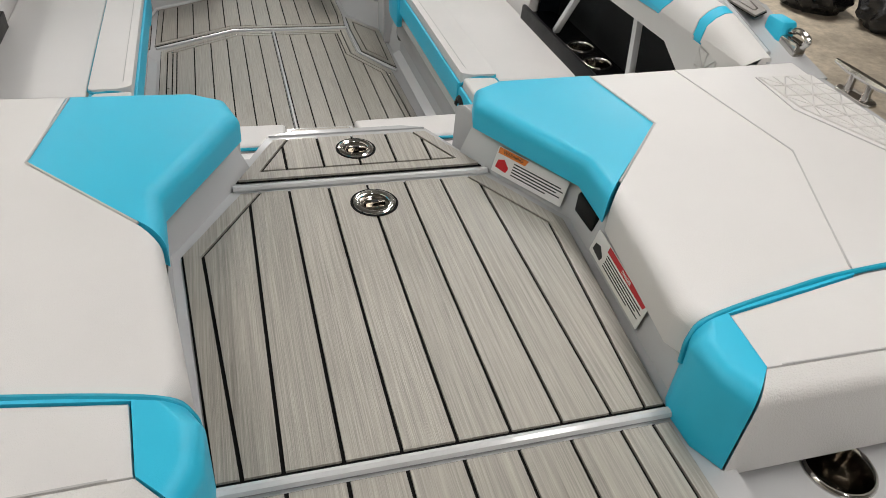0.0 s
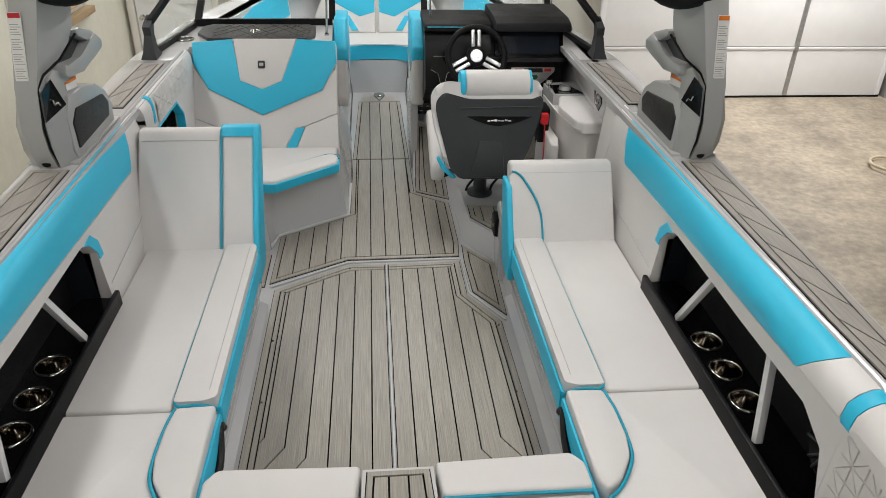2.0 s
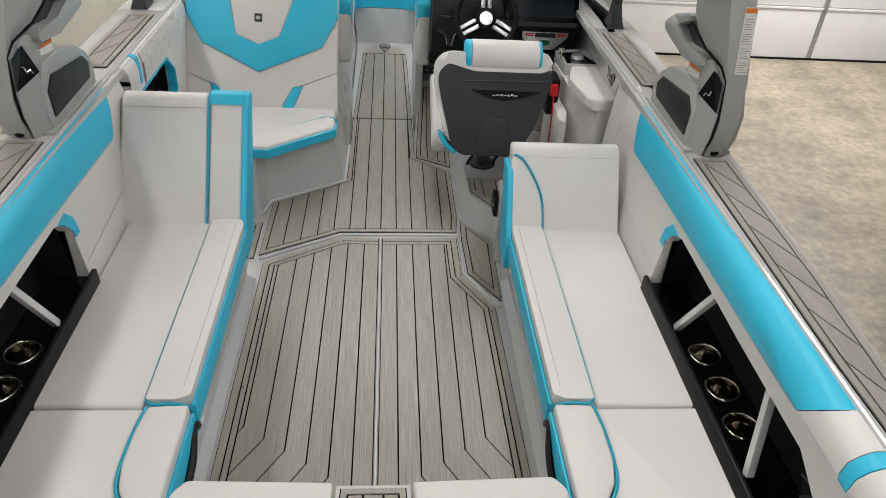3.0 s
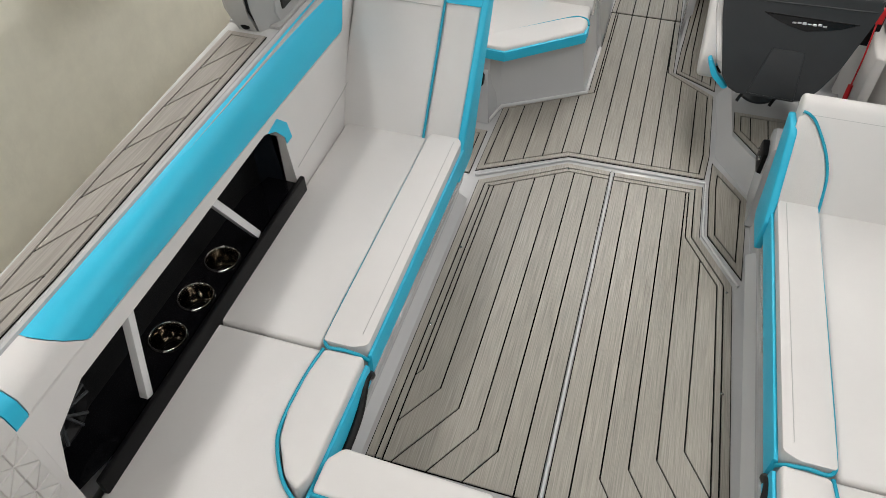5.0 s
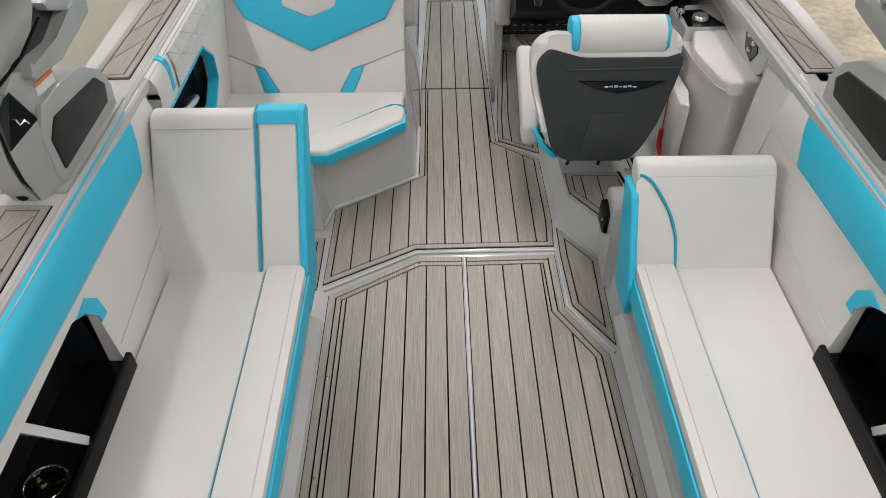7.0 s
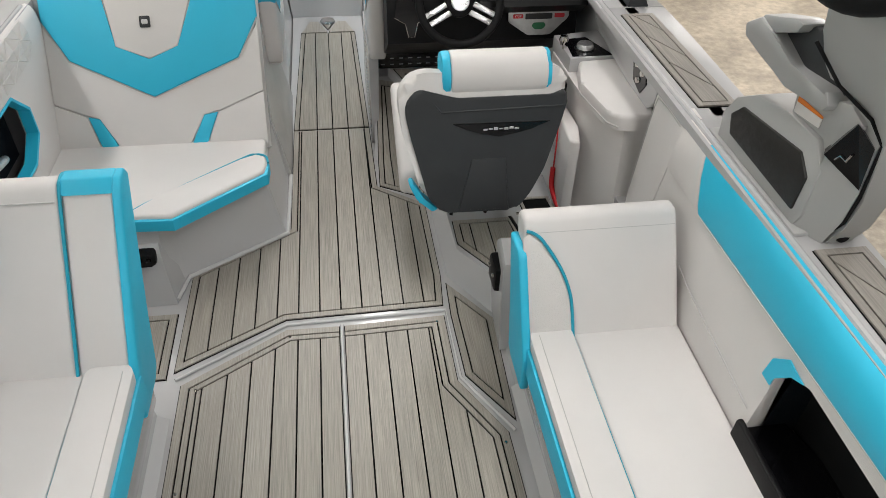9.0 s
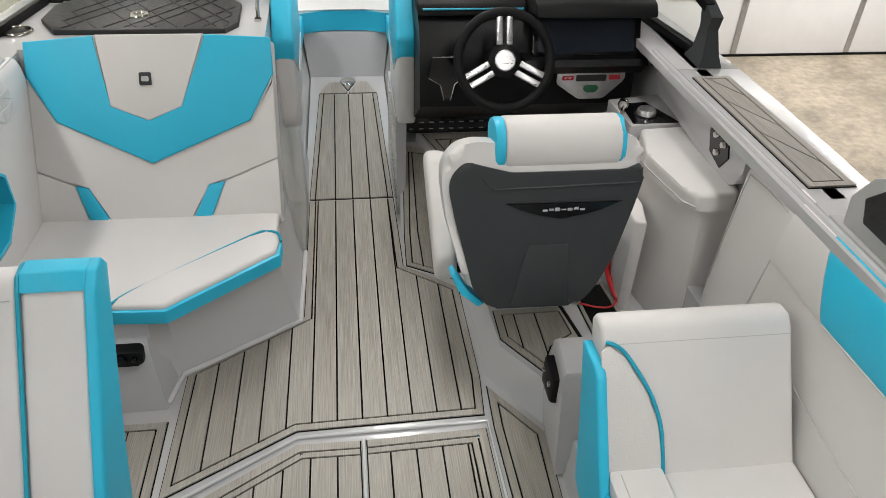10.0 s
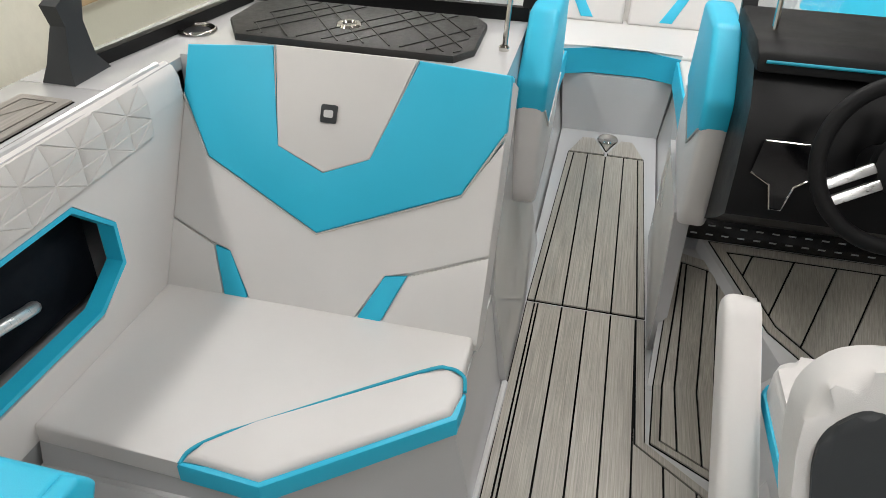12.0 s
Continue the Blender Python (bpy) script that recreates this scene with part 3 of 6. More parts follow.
eva_panel(sole, [(0.475, 3.42), (0.735, 3.42), (0.755, 3.26), (0.66, 3.20), (0.60, 3.085), (0.475, 3.27)], 0.122, rings=(0.022,), pitch=0.075, x0=0.02)
eva_panel(sole, [(0.78, 3.55), (0.92, 3.55), (0.95, 3.2), (0.80, 3.2)], 0.122, rings=(0.012,), pitch=0.16, x0=0.06)
# helm footwell
foot = eva_panel(sole, [(0.205, 3.87), (0.405, 3.755), (0.412, 4.10), (0.395, 4.43), (0.237, 4.455), (0.214, 4.10)], 0.0, rings=(0.02,), pitch=0.062, x0=0.028)
for o in (foot, *foot.children):
    # the panel bends up the footrest ramp
    bm = bmesh.new()
    bm.from_mesh(o.data)
    bmesh.ops.bisect_plane(bm, geom=list(bm.verts) + list(bm.edges) + list(bm.faces), plane_co=(0, 4.10, 0), plane_no=(0, 1, 0))
    for v in bm.verts:
        v.co.z += 0.70 * max(0.0, v.co.y - 4.10)
    bm.to_mesh(o.data)
    bm.free()
part("footrest_ramp", loft([[(0.2, 4.08, -0.02), (1.1, 4.08, -0.02), (1.1, 4.08, -0.006), (0.2, 4.08, -0.006)], [(0.2, 4.10, -0.03), (1.1, 4.10, -0.03), (1.1, 4.10, -0.0078), (0.2, 4.10, -0.0078)], [(0.225, 4.47, -0.03), (1.1, 4.47, -0.03), (1.1, 4.47, 0.251), (0.225, 4.47, 0.251)]]), GEL, sole)
part("footrest_block", loft([[(0.43, 4.10, -0.006), (1.1, 4.06, -0.006), (1.1, 4.47, -0.006), (0.29, 4.47, -0.006)], [(0.56, 4.155, 0.086), (1.1, 4.10, 0.048), (1.1, 4.47, 0.304), (0.300, 4.47, 0.304)]]), GEL, sole)
fp = eva_panel(sole, [(0.030, 0.0), (0.215, -0.262), (0.335, -0.35), (0.78, -0.40), (0.78, 0.0)], 0.0, rings=(0.024,), pitch=0.112, direction=(0.941, -0.337), x0=0.05)
for o in (fp, *fp.children):
    o.data.transform(plane_at((0.295, 4.452, 0.3005), (1, 0, 0), (0, 1, 0.70)))
# divider between the passage and the footwell
part("divider", loft([[(0.195, 4.26, -0.006), (0.235, 4.28, -0.006), (0.265, 4.9, -0.006), (0.195, 4.9, -0.006)], [(0.198, 4.25, 0.14), (0.235, 4.27, 0.14), (0.262, 4.9, 0.16), (0.197, 4.9, 0.16)], [(0.20, 4.38, 0.42), (0.25, 4.40, 0.42), (0.262, 4.9, 0.42), (0.20, 4.9, 0.42)]]), GEL, sole)


def wall_window(name, y0, y1, z0, z1):
    t = thing(name, (WEST, y0, z0), "white framed window with timber slatted blind and sill in the garage wall", "window", kind="structure")
    x = WEST
    part("window_sill", box(x, y0 - 0.06, z0 - 0.06, x + 0.10, y1 + 0.06, z0, 0.006), WOOD, t)
    for a, b in ((y0 - 0.06, y0), (y1, y1 + 0.06)):
        part("casing", box(x, a, z0, x + 0.03, b, z1, 0.004), WALLP, t)
    part("head_casing", box(x, y0 - 0.06, z1, x + 0.03, y1 + 0.06, z1 + 0.07, 0.004), WALLP, t)
    part("sash_frame", box(x + 0.001, y0, z0, x + 0.02, y1, z0 + 0.05, 0.003), DOORW, t)
    part("mullion", box(x + 0.001, (y0 + y1) / 2 - 0.02, z0 + 0.05, x + 0.02, (y0 + y1) / 2 + 0.02, z1, 0.003), DOORW, t)
    part("pane", box(x + 0.002, y0, z0 + 0.05, x + 0.006, y1, z1), SCREEN, t)
    n = int((z1 - z0 - 0.06) / 0.055)
    for k in range(n):
        z = z0 + 0.06 + k * 0.055
        tilt = plane_at((x + 0.025, y0 + 0.01, z), (0, 1, 0), (0.6, 0, -0.8))
        part("slat", box(0, -0.02, -0.0015, y1 - y0 - 0.02, 0.028, 0.0015, m=tilt), WOOD, t)


wall_window("window_1", 2.95, 4.4, 0.57, 1.75)
wall_window("window_2", 5.6, 7.0, 0.50, 1.7)
side_door = thing("door_3", (-2.2, NORTH, GROUND), "white panelled side door with a brass knob", "door", kind="structure")
part("door_leaf", box(-2.62, NORTH + 0.02, GROUND + 0.01, -1.8, NORTH + 0.1, GROUND + 2.04, 0.004), DOORW, side_door)
for x0, x1 in ((-2.7, -2.63), (-1.79, -1.72)):
    part("jamb", box(x0, NORTH - 0.01, GROUND, x1, NORTH + 0.11, GROUND + 2.1, 0.004), WALLP, side_door)
for z0, z1 in ((0.2, 0.95), (1.1, 1.9)):
    for x0, x1 in ((-2.53, -2.25), (-2.17, -1.89)):
        part("door_panel", box(x0, NORTH + 0.008, GROUND + z0, x1, NORTH + 0.019, GROUND + z1, 0.008), DOORW, side_door)
part("door_knob", lathe([(0.0, 0.07), (0.022, 0.065), (0.028, 0.045), (0.012, 0.03), (0.012, 0.008), (0.03, 0.004), (0.03, 0.0)], plane_at((-2.56, NORTH + 0.02, GROUND + 0.95), (1, 0, 0), (0, 0, 1))), STEEL, side_door)


# ---- side benches ----
def bench(s):
    t = thing("side_bench", (s * 0.8, 1.8, 0.2), "light grey vinyl side bench with a turquoise front band and welt", "bench seat", "cockpit side benches")

    def cushion(name, y0, y1, sec, label="", r=0.0):
        part(name, loft([[(s * x, y, z) for x, z in sec] for y in (y0, y1)]), VINYL, t, label)

    # forward cushion: flat panel and raised front roll
    def panel(poly, z0, z1, top=0.018, mat=VINYL, name="seat_panel", label="", side=0.012):
        return part(name, prism(flip(poly, s), z0, z1, top, 3, m=None, side=side), mat, t, label)

    panel([(1.03, 1.500), (1.03, 2.52), (0.695, 2.52), (0.695, 1.500)], 0.285, 0.385)
    panel([(0.69, 1.510), (0.69, 2.50), (0.675, 2.515), (0.575, 2.515), (0.56, 2.49), (0.56, 1.530), (0.60, 1.510)], 0.285, 0.405, 0.03, name="front_roll")
    # aft cushion with its curved front roll
    aft = [(0.555, 1.490), (0.555, 1.115), (0.575, 1.075), (0.62, 1.105), (0.675, 1.195), (0.69, 1.275), (0.688, 1.395), (0.675, 1.485)]
    panel([(1.03, 1.490), (0.682, 1.490), (0.695, 1.395), (0.697, 1.275), (0.682, 1.19), (0.625, 1.10), (0.575, 1.055), (0.575, 0.80), (1.03, 0.80)], 0.285, 0.385)
    panel(aft, 0.285, 0.405, 0.03, name="front_roll")
    # turquoise band down the aisle face
    part("front_band", prism(flip([(0.548, 1.52), (0.548, 2.50), (0.5605, 2.505), (0.5605, 1.515)], s), 0.287, 0.372, 0.008, 2), TEAL, t, "turquoise front band")
    part("front_band", prism(flip([(0.543, 1.075), (0.543, 1.487), (0.5555, 1.487), (0.5555, 1.065)], s), 0.287, 0.372, 0.008, 2), TEAL, t, "turquoise front band")
    part("welt", tube(smooth_line([(s * 0.692, 2.51, 0.386), (s * 0.692, 2.0, 0.392), (s * 0.692, 1.60, 0.392), (s * 0.68, 1.503, 0.396), (s * 0.62, 1.498, 0.398), (s * 0.575, 1.500, 0.388), (s * 0.553, 1.505, 0.365)]), 0.0055), PIPING, t)
    part("welt", tube(smooth_line([(s * 0.68, 1.487, 0.396), (s * 0.693, 1.395, 0.392), (s * 0.694, 1.275, 0.392), (s * 0.68, 1.19, 0.392), (s * 0.625, 1.10, 0.39), (s * 0.57, 1.055, 0.385), (s * 0.548, 1.05, 0.36)]), 0.0055), PIPING, t)
    part("stitching", tube([(s * 0.588, 1.56, 0.4062), (s * 0.588, 2.49, 0.4062)], 0.0012, seg=5), THREAD, t)
    part("strap", tube(smooth_line([(s * 0.548, 1.50, 0.30), (s * 0.548, 1.46, 0.335), (s * 0.536, 1.36, 0.29), (s * 0.540, 1.20, 0.265), (s * 0.548, 1.10, 0.29)]), 0.014), BLACK, t, "black webbing strap")
    return t


# ---- coaming pads with their storage pocket ----
def coaming(s):
    t = thing("coaming_pad", (s * 1.06, 1.7, 0.40), "light grey upholstered cockpit side with turquoise bolster and dark storage pocket", "side panel", "cockpit side panels")
    X = 1.035
    m = Matrix(((0, 0, s, s * X), (1, 0, 0, 0), (0, 1, 0, 0), (0, 0, 0, 1)))
    # face with the pocket cut out, in (y, z)
    front = [(2.10, 0.36), (2.90, 0.36), (2.90, 0.695), (2.655, 0.695), (2.10, 0.72)]
    mid = [(2.10, 0.61), (2.10, 0.72), (1.13, 0.768), (0.905, 0.768), (0.905, 0.53), (0.95, 0.65), (1.06, 0.705), (1.45, 0.695), (2.00, 0.69), (2.06, 0.665)]
    aft = [(0.905, 0.36), (0.905, 0.768), (0.683, 0.768), (0.683, 0.36)]
    for poly, nm in ((front, "side_panel"), (mid, "side_panel"), (aft, "side_panel")):
        part(nm, prism(poly, 0, 0.05, m=m), VINYL, t)
    # pocket interior
    part("pocket_back", prism([(0.86, 0.38), (2.14, 0.38), (2.14, 0.74), (0.90, 0.74)], 0.155, 0.165, m=m), MATBLACK, t)
    part("pocket_top", prism([(0.92, 0.712), (2.12, 0.698), (2.12, 0.71), (0.92, 0.725)], 0.03, 0.16, m=m), NAVY, t)
    part("pocket_end", prism([(2.10, 0.38), (2.12, 0.38), (2.12, 0.72), (2.10, 0.72)], 0.05, 0.16, m=m), NAVY, t)
    part("pocket_end", prism([(0.875, 0.38), (0.895, 0.38), (0.895, 0.72), (0.875, 0.72)], 0.05, 0.16, m=m), NAVY, t)
    holes = (1.70, 1.54, 1.385)
    for y, ya, yb in zip(holes, (1.62, 1.4625, 0.92), (2.10, 1.62, 1.4625)):
        part("pocket_shelf", hole_plate(min(s * 1.03, s * 1.195), max(s * 1.03, s * 1.195), ya, yb, 0.415, [(s * 1.115, y, 0.051)]), GLOSSBLACK, t)
    part("shelf_lip", box(min(s * 1.012, s * 1.03), 0.94, 0.36, max(s * 1.012, s * 1.03), 2.11, 0.445, 0.005), BLACK, t, "raised black shelf lip")
    for y in holes:
        cup_parts(t, s * 1.115, y, 0.415, 0.051, 0.075)
    for a, b in (((1.045, 1.81, 0.44), (1.06, 1.68, 0.70)), ((1.045, 1.185, 0.44), (1.06, 1.275, 0.71))):
        pa, pb = Vector(v3(a, s)), Vector(v3(b, s))
        d = (pb - pa)
        mm = plane_at(pa, d, (0, -1 if d.y > 0 else 1, 0))
        part("strut", box(0, -0.012, -0.012, d.length, 0.012, 0.012, 0.003, m=mm), GELW, t, "white angled strut")
    # loudspeaker in the aft end of the pocket
    sp = plane_at((s * 1.16, 1.02, 0.56), (0, s, 0.0), (0, 0, 1))
    spk = part("loudspeaker", lathe([(0.0, 0.02), (0.03, 0.02), (0.07, 0.012), (0.088, 0.03), (0.094, 0.03), (0.098, 0.0)], sp @ Matrix.Rotation(math.pi, 4, "X"), 32), BLACK, t, "black round loudspeaker with spoked grille")
    bm = bmesh.new()
    for k in range(6):
        a = k * math.pi / 3
        for w in (-0.18, 0.18):
            tube([sp @ Vector((0.015 * math.cos(a), 0.015 * math.sin(a), -0.03)), sp @ Vector((0.088 * math.cos(a + w), 0.088 * math.sin(a + w), -0.035))], 0.0045, seg=6, bm=bm)
    part("grille", bm, SHELL, spk)
    # turquoise flap at the pocket's front top corner
    part("corner_flap", prism([(2.101, 0.585), (2.101, 0.61), (2.06, 0.662), (2.02, 0.682), (2.09, 0.69), (2.135, 0.645), (2.14, 0.585)], -0.003, 0.0, m=m), TEAL, t, "turquoise corner trim")
    # rounded bolster along the top: turquoise length, grey ends, quilted aft end
    def lean(y):
        return 0.03 + 0.13 * max(0.0, min(1.0, (y - 1.1) / 1.5))

    def roll(y0, y1, mat, nm, low0, low1, label="", skew=(0.0, 0.0)):
        secs = []
        steps = max(2, int(abs(y1 - y0) / 0.1))
        for i in range(steps + 1):
            k = i / steps
            y = y0 + (y1 - y0) * k
            low = low0 + (low1 - low0) * k
            sk = skew[0] + (skew[1] - skew[0]) * k
            dip = 0.052 * max(0.0, min(1.0, (0.93 - y) / 0.24)) ** 1.3
            inn = lambda z: X + lean(y) * (z - 0.42)
            edge = X + 0.088
            top = inn(0.825 - dip)
            sec = [(inn(low) - 0.002, low), (inn(low + 0.02) - 0.006, low + 0.02), (inn(0.78 - dip) - 0.008, 0.78 - dip), (top - 0.003, 0.825 - dip), (top + (edge - top) * 0.25, 0.848 - dip), (top + (edge - top) * 0.6, 0.861 - dip), (edge - 0.006, 0.862 - dip), (edge, 0.85 - dip), (edge, low)]
            secs.append([(s * x, y + sk * (z - low), z) for x, z in sec])
        part(nm, loft(secs), mat, t, label)

    roll(1.13, 2.655, TEAL, "bolster", 0.765, 0.69, "turquoise rounded bolster", (-0.9, 0.6))
    roll(2.658, 2.90, VINYL, "bolster_end", 0.69, 0.69, "", (0.6, 0.0))
    roll(0.925, 1.127, VINYL, "bolster_end", 0.765, 0.765, "", (0.0, -0.9))
    roll(0.885, 0.922, TEAL, "bolster_stripe", 0.765, 0.765, "turquoise stripe")
    roll(0.683, 0.882, LEATHER, "quilted_pad", 0.768, 0.768, "quilted light grey pad")
    def quilt(u, v):
        y, z = 0.692 + 0.19 * u, 0.50 + 0.262 * v
        return (s * (X - 0.002), y, z), (-s, 0, 0)

    part("quilting", tufts(5, 4, quilt, high=0.006), LEATHER, t, "stitched triangular tufts")
    part("seam", tube([(s * (X - 0.0025), 2.64, 0.688), (s * (X - 0.0025), 1.9, 0.726), (s * (X - 0.0025), 1.14, 0.764)], 0.0018, seg=5), THREAD, t)
    part("seam", tube([(s * (X - 0.001), 2.88, 0.56), (s * (X - 0.001), 2.55, 0.50), (s * (X - 0.001), 2.12, 0.47)], 0.0014, seg=5), THREAD, t)
    # the padded side leans outboard
    for o in t.children_recursive:
        if o.name.split(".")[0] not in ("bolster", "bolster_end", "bolster_stripe", "quilted_pad", "pocket_back", "pocket_end"):
            for v in o.data.vertices:
                v.co.x += s * lean(v.co.y) * max(0.0, v.co.z - 0.42)
    return t


for s in (1, -1):
    bench(s)
    coaming(s)


# ---- aft-facing backrests at the front of the benches ----
port_back = thing("backrest", (-0.8, 2.7, 0.3), "tall light grey vinyl backrest with turquoise welt and end panel", "seat back", "bench backrests")
m = Matrix(((1, 0, 0, 0), (0, 0, 1, 0), (0, 1, 0, 0), (0, 0, 0, 1)))


def back_block(x0, x1, mat, name, parent, prof, label="", bev=0.02):
    """A leaning back cushion between x0 and x1; prof in (y, z)."""
    mm = Matrix(((0, 0, 1, 0), (1, 0, 0, 0), (0, 1, 0, 0), (0, 0, 0, 1)))
    bm = prism(prof, x0, x1, 0, 1, m=mm)
    es = [e for e in bm.edges]
    bmesh.ops.bevel(bm, geom=es, offset=bev, segments=3, profile=0.5, affect="EDGES", clamp_overlap=True)
    return part(name, bm, mat, parent, label)


PB = [(2.475, 0.34), (2.80, 0.79), (2.825, 0.812), (2.868, 0.811), (2.887, 0.79), (2.68, 0.42), (2.62, 0.28), (2.52, 0.28)]
back_block(-1.07, -0.715, VINYL, "back_panel", port_back, PB)
back_block(-0.713, -0.572, VINYL, "side_roll", port_back, PB, bev=0.025)
PBT = [(2.45, 0.24), (2.455, 0.33), (2.79, 0.795), (2.825, 0.822), (2.873, 0.821), (2.895, 0.79), (2.69, 0.42), (2.64, 0.26), (2.60, 0.24)]
back_block(-0.578, -0.552, TEAL, "end_panel", port_back, PBT, "turquoise end panel", bev=0.008)
back_block(-0.712, -0.574, TEAL, "top_cap", port_back, [(2.79, 0.788), (2.825, 0.822), (2.873, 0.821), (2.895, 0.79), (2.852, 0.705), (2.842, 0.71), (2.86, 0.79), (2.83, 0.80)], "turquoise top cap", bev=0.006)
part("welt", tube(smooth_line([(-0.714, 2.505, 0.385), (-0.714, 2.65, 0.584), (-0.714, 2.795, 0.786), (-0.714, 2.83, 0.815), (-0.714, 2.868, 0.814), (-0.714, 2.888, 0.785)]), 0.005), PIPING, port_back)
part("seam", tube([(-1.05, 2.787, 0.775), (-0.73, 2.787, 0.775)], 0.0018, seg=5), THREAD, port_back)
part("plinth", box(-1.07, 2.56, -0.006, -0.64, 2.68, 0.29, 0.01), GEL, port_back)

stbd_back = thing("backrest", (0.8, 2.6, 0.3), "low light grey vinyl backrest with curved turquoise welt", "seat back", "bench backrests")
SB = [(2.47, 0.34), (2.675, 0.66), (2.70, 0.686), (2.745, 0.684), (2.765, 0.66), (2.66, 0.40), (2.62, 0.28), (2.52, 0.28)]
back_block(0.558, 1.03, VINYL, "back_panel", stbd_back, SB, bev=0.022)
back_block(0.535, 0.562, TEAL, "end_panel", stbd_back, [(2.44, 0.22), (2.448, 0.34), (2.615, 0.60), (2.64, 0.615), (2.735, 0.61), (2.66, 0.42), (2.62, 0.24), (2.58, 0.22)], "turquoise end panel", bev=0.008)
sbm = plane_at((0, 2.477, 0.35), (1, 0, 0), (0, 0.205, 0.32))
part("inset_panel", prism([(0.552, 0.0), (0.552, 0.34), (0.572, 0.355), (0.61, 0.325), (0.66, 0.24), (0.685, 0.17), (0.69, 0.10), (0.69, 0.0)], 0.004, 0.009, 0.004, 2, m=sbm), LEATHER, stbd_back, "grained grey inset panel")
part("welt", tube(smooth_line([sbm @ Vector(p) for p in ((0.565, 0.362, 0.004), (0.585, 0.355, 0.009), (0.614, 0.328, 0.009), (0.663, 0.245, 0.009), (0.688, 0.17, 0.009), (0.693, 0.10, 0.009), (0.693, 0.01, 0.009))]), 0.005), PIPING, stbd_back)
part("seam", tube([(0.575, 2.669, 0.648), (1.02, 2.669, 0.648)], 0.0018, seg=5), THREAD, stbd_back)
part("plinth", box(0.635, 2.56, -0.006, 1.03, 2.70, 0.29, 0.01), GEL, stbd_back)

# ---- aft seats, centre step and the transom deck ----
def aft_seat(s):
    t = thing("aft_seat", (s * 0.3, 0.95, 0.2), "light grey vinyl aft seat cushion with turquoise welt", "seat cushion", "aft seats")
    poly = [(0.125, 0.62), (0.125, 1.07), (0.105, 1.20), (0.50, 1.212), (0.535, 1.17), (0.535, 1.07), (0.54, 0.62)]
    front = [(0.118, 1.08), (0.105, 1.20), (0.50, 1.212), (0.533, 1.17), (0.533, 1.08)]
    rear = [(0.125, 0.62), (0.119, 1.073), (0.533, 1.073), (0.54, 0.62)]
    part("front_roll", prism(flip(front, s), 0.25, 0.415, 0.03, 3, side=0.012), VINYL, t)
    part("seat_panel", prism(flip(rear, s), 0.25, 0.40, 0.016, 3), VINYL, t)
    part("welt", tube([(s * 0.118, 1.077, 0.402), (s * 0.3, 1.077, 0.405), (s * 0.533, 1.077, 0.402)], 0.005), PIPING, t)
    part("plinth", prism(flip([(0.11, 0.62), (0.11, 1.2), (0.53, 1.2), (0.53, 0.62)], s), -0.006, 0.25), GEL, t)
    part("seat_back", prism(flip([(0.30, 0.56), (0.30, 0.61), (1.0, 0.645), (1.0, 0.56)], s), 0.25, 0.70, 0.02, 2), VINYL, t)


for s in (1, -1):
    aft_seat(s)
step = thing("centre_step", (0, 0.95, 0), "pale grey moulded step topped with grey deck foam", "step", kind="structure")
part("step_moulding", loft([[(-0.105, 1.205, -0.006), (0.105, 1.205, -0.006), (0.125, 0.6, -0.006), (-0.125, 0.6, -0.006)], [(-0.10, 1.20, 0.395), (0.10, 1.20, 0.395), (0.122, 0.6, 0.395), (-0.122, 0.6, 0.395)]]), GELW, step)
eva_panel(step, [(-0.09, 1.19), (0.09, 1.19), (0.115, 0.72), (-0.115, 0.72)], 0.401, rings=(0.016,), pitch=0.055, x0=0.0275)

deck = thing("transom_deck", (0, 0, 0.6), "pale grey moulded transom walkway with grey foam panels", "boat deck", kind="structure")
DZ = 0.662
well = [(-0.19, 0.695), (-0.29, 0.49), (-0.415, 0.285), (-0.385, -0.2), (-0.37, -0.76), (0.37, -0.76), (0.385, -0.2), (0.415, 0.285), (0.29, 0.49), (0.19, 0.695)]
part("walkway", prism(well, 0.45, DZ - 0.0085, 0.0), GEL, deck)
part("walkway_front", prism([(-0.185, 0.695), (0.185, 0.695), (0.13, 0.71), (-0.13, 0.71)], 0.0, DZ - 0.004, 0.0), GEL, deck)
eva_panel(deck, [(-0.268, 0.50), (-0.18, 0.665), (0.18, 0.665), (0.268, 0.50)], DZ + 0.004, rings=(0.026,), pitch=0.08, x0=0.0, sides=(1, 0, 1, 1))
eva_panel(deck, [(-0.335, -0.218), (-0.375, 0.275), (-0.262, 0.462), (0.262, 0.462), (0.375, 0.275), (0.335, -0.218)], DZ, rings=(0.03,), pitch=0.081, x0=-0.002, sides=(1, 1, 0, 1, 1, 0))
eva_panel(deck, [(-0.325, -0.245), (0.325, -0.245), (0.33, -0.74), (-0.33, -0.74)], DZ, rings=(0.024,), pitch=0.081, x0=-0.002, sides=(0, 1, 0, 1))
part("threshold", tube([(-0.36, -0.231, DZ - 0.002), (0.36, -0.231, DZ - 0.002)], 0.009), GELW, deck)
part("threshold", tube([(-0.275, 0.481, DZ - 0.002), (0.275, 0.481, DZ - 0.002)], 0.008), GELW, deck)
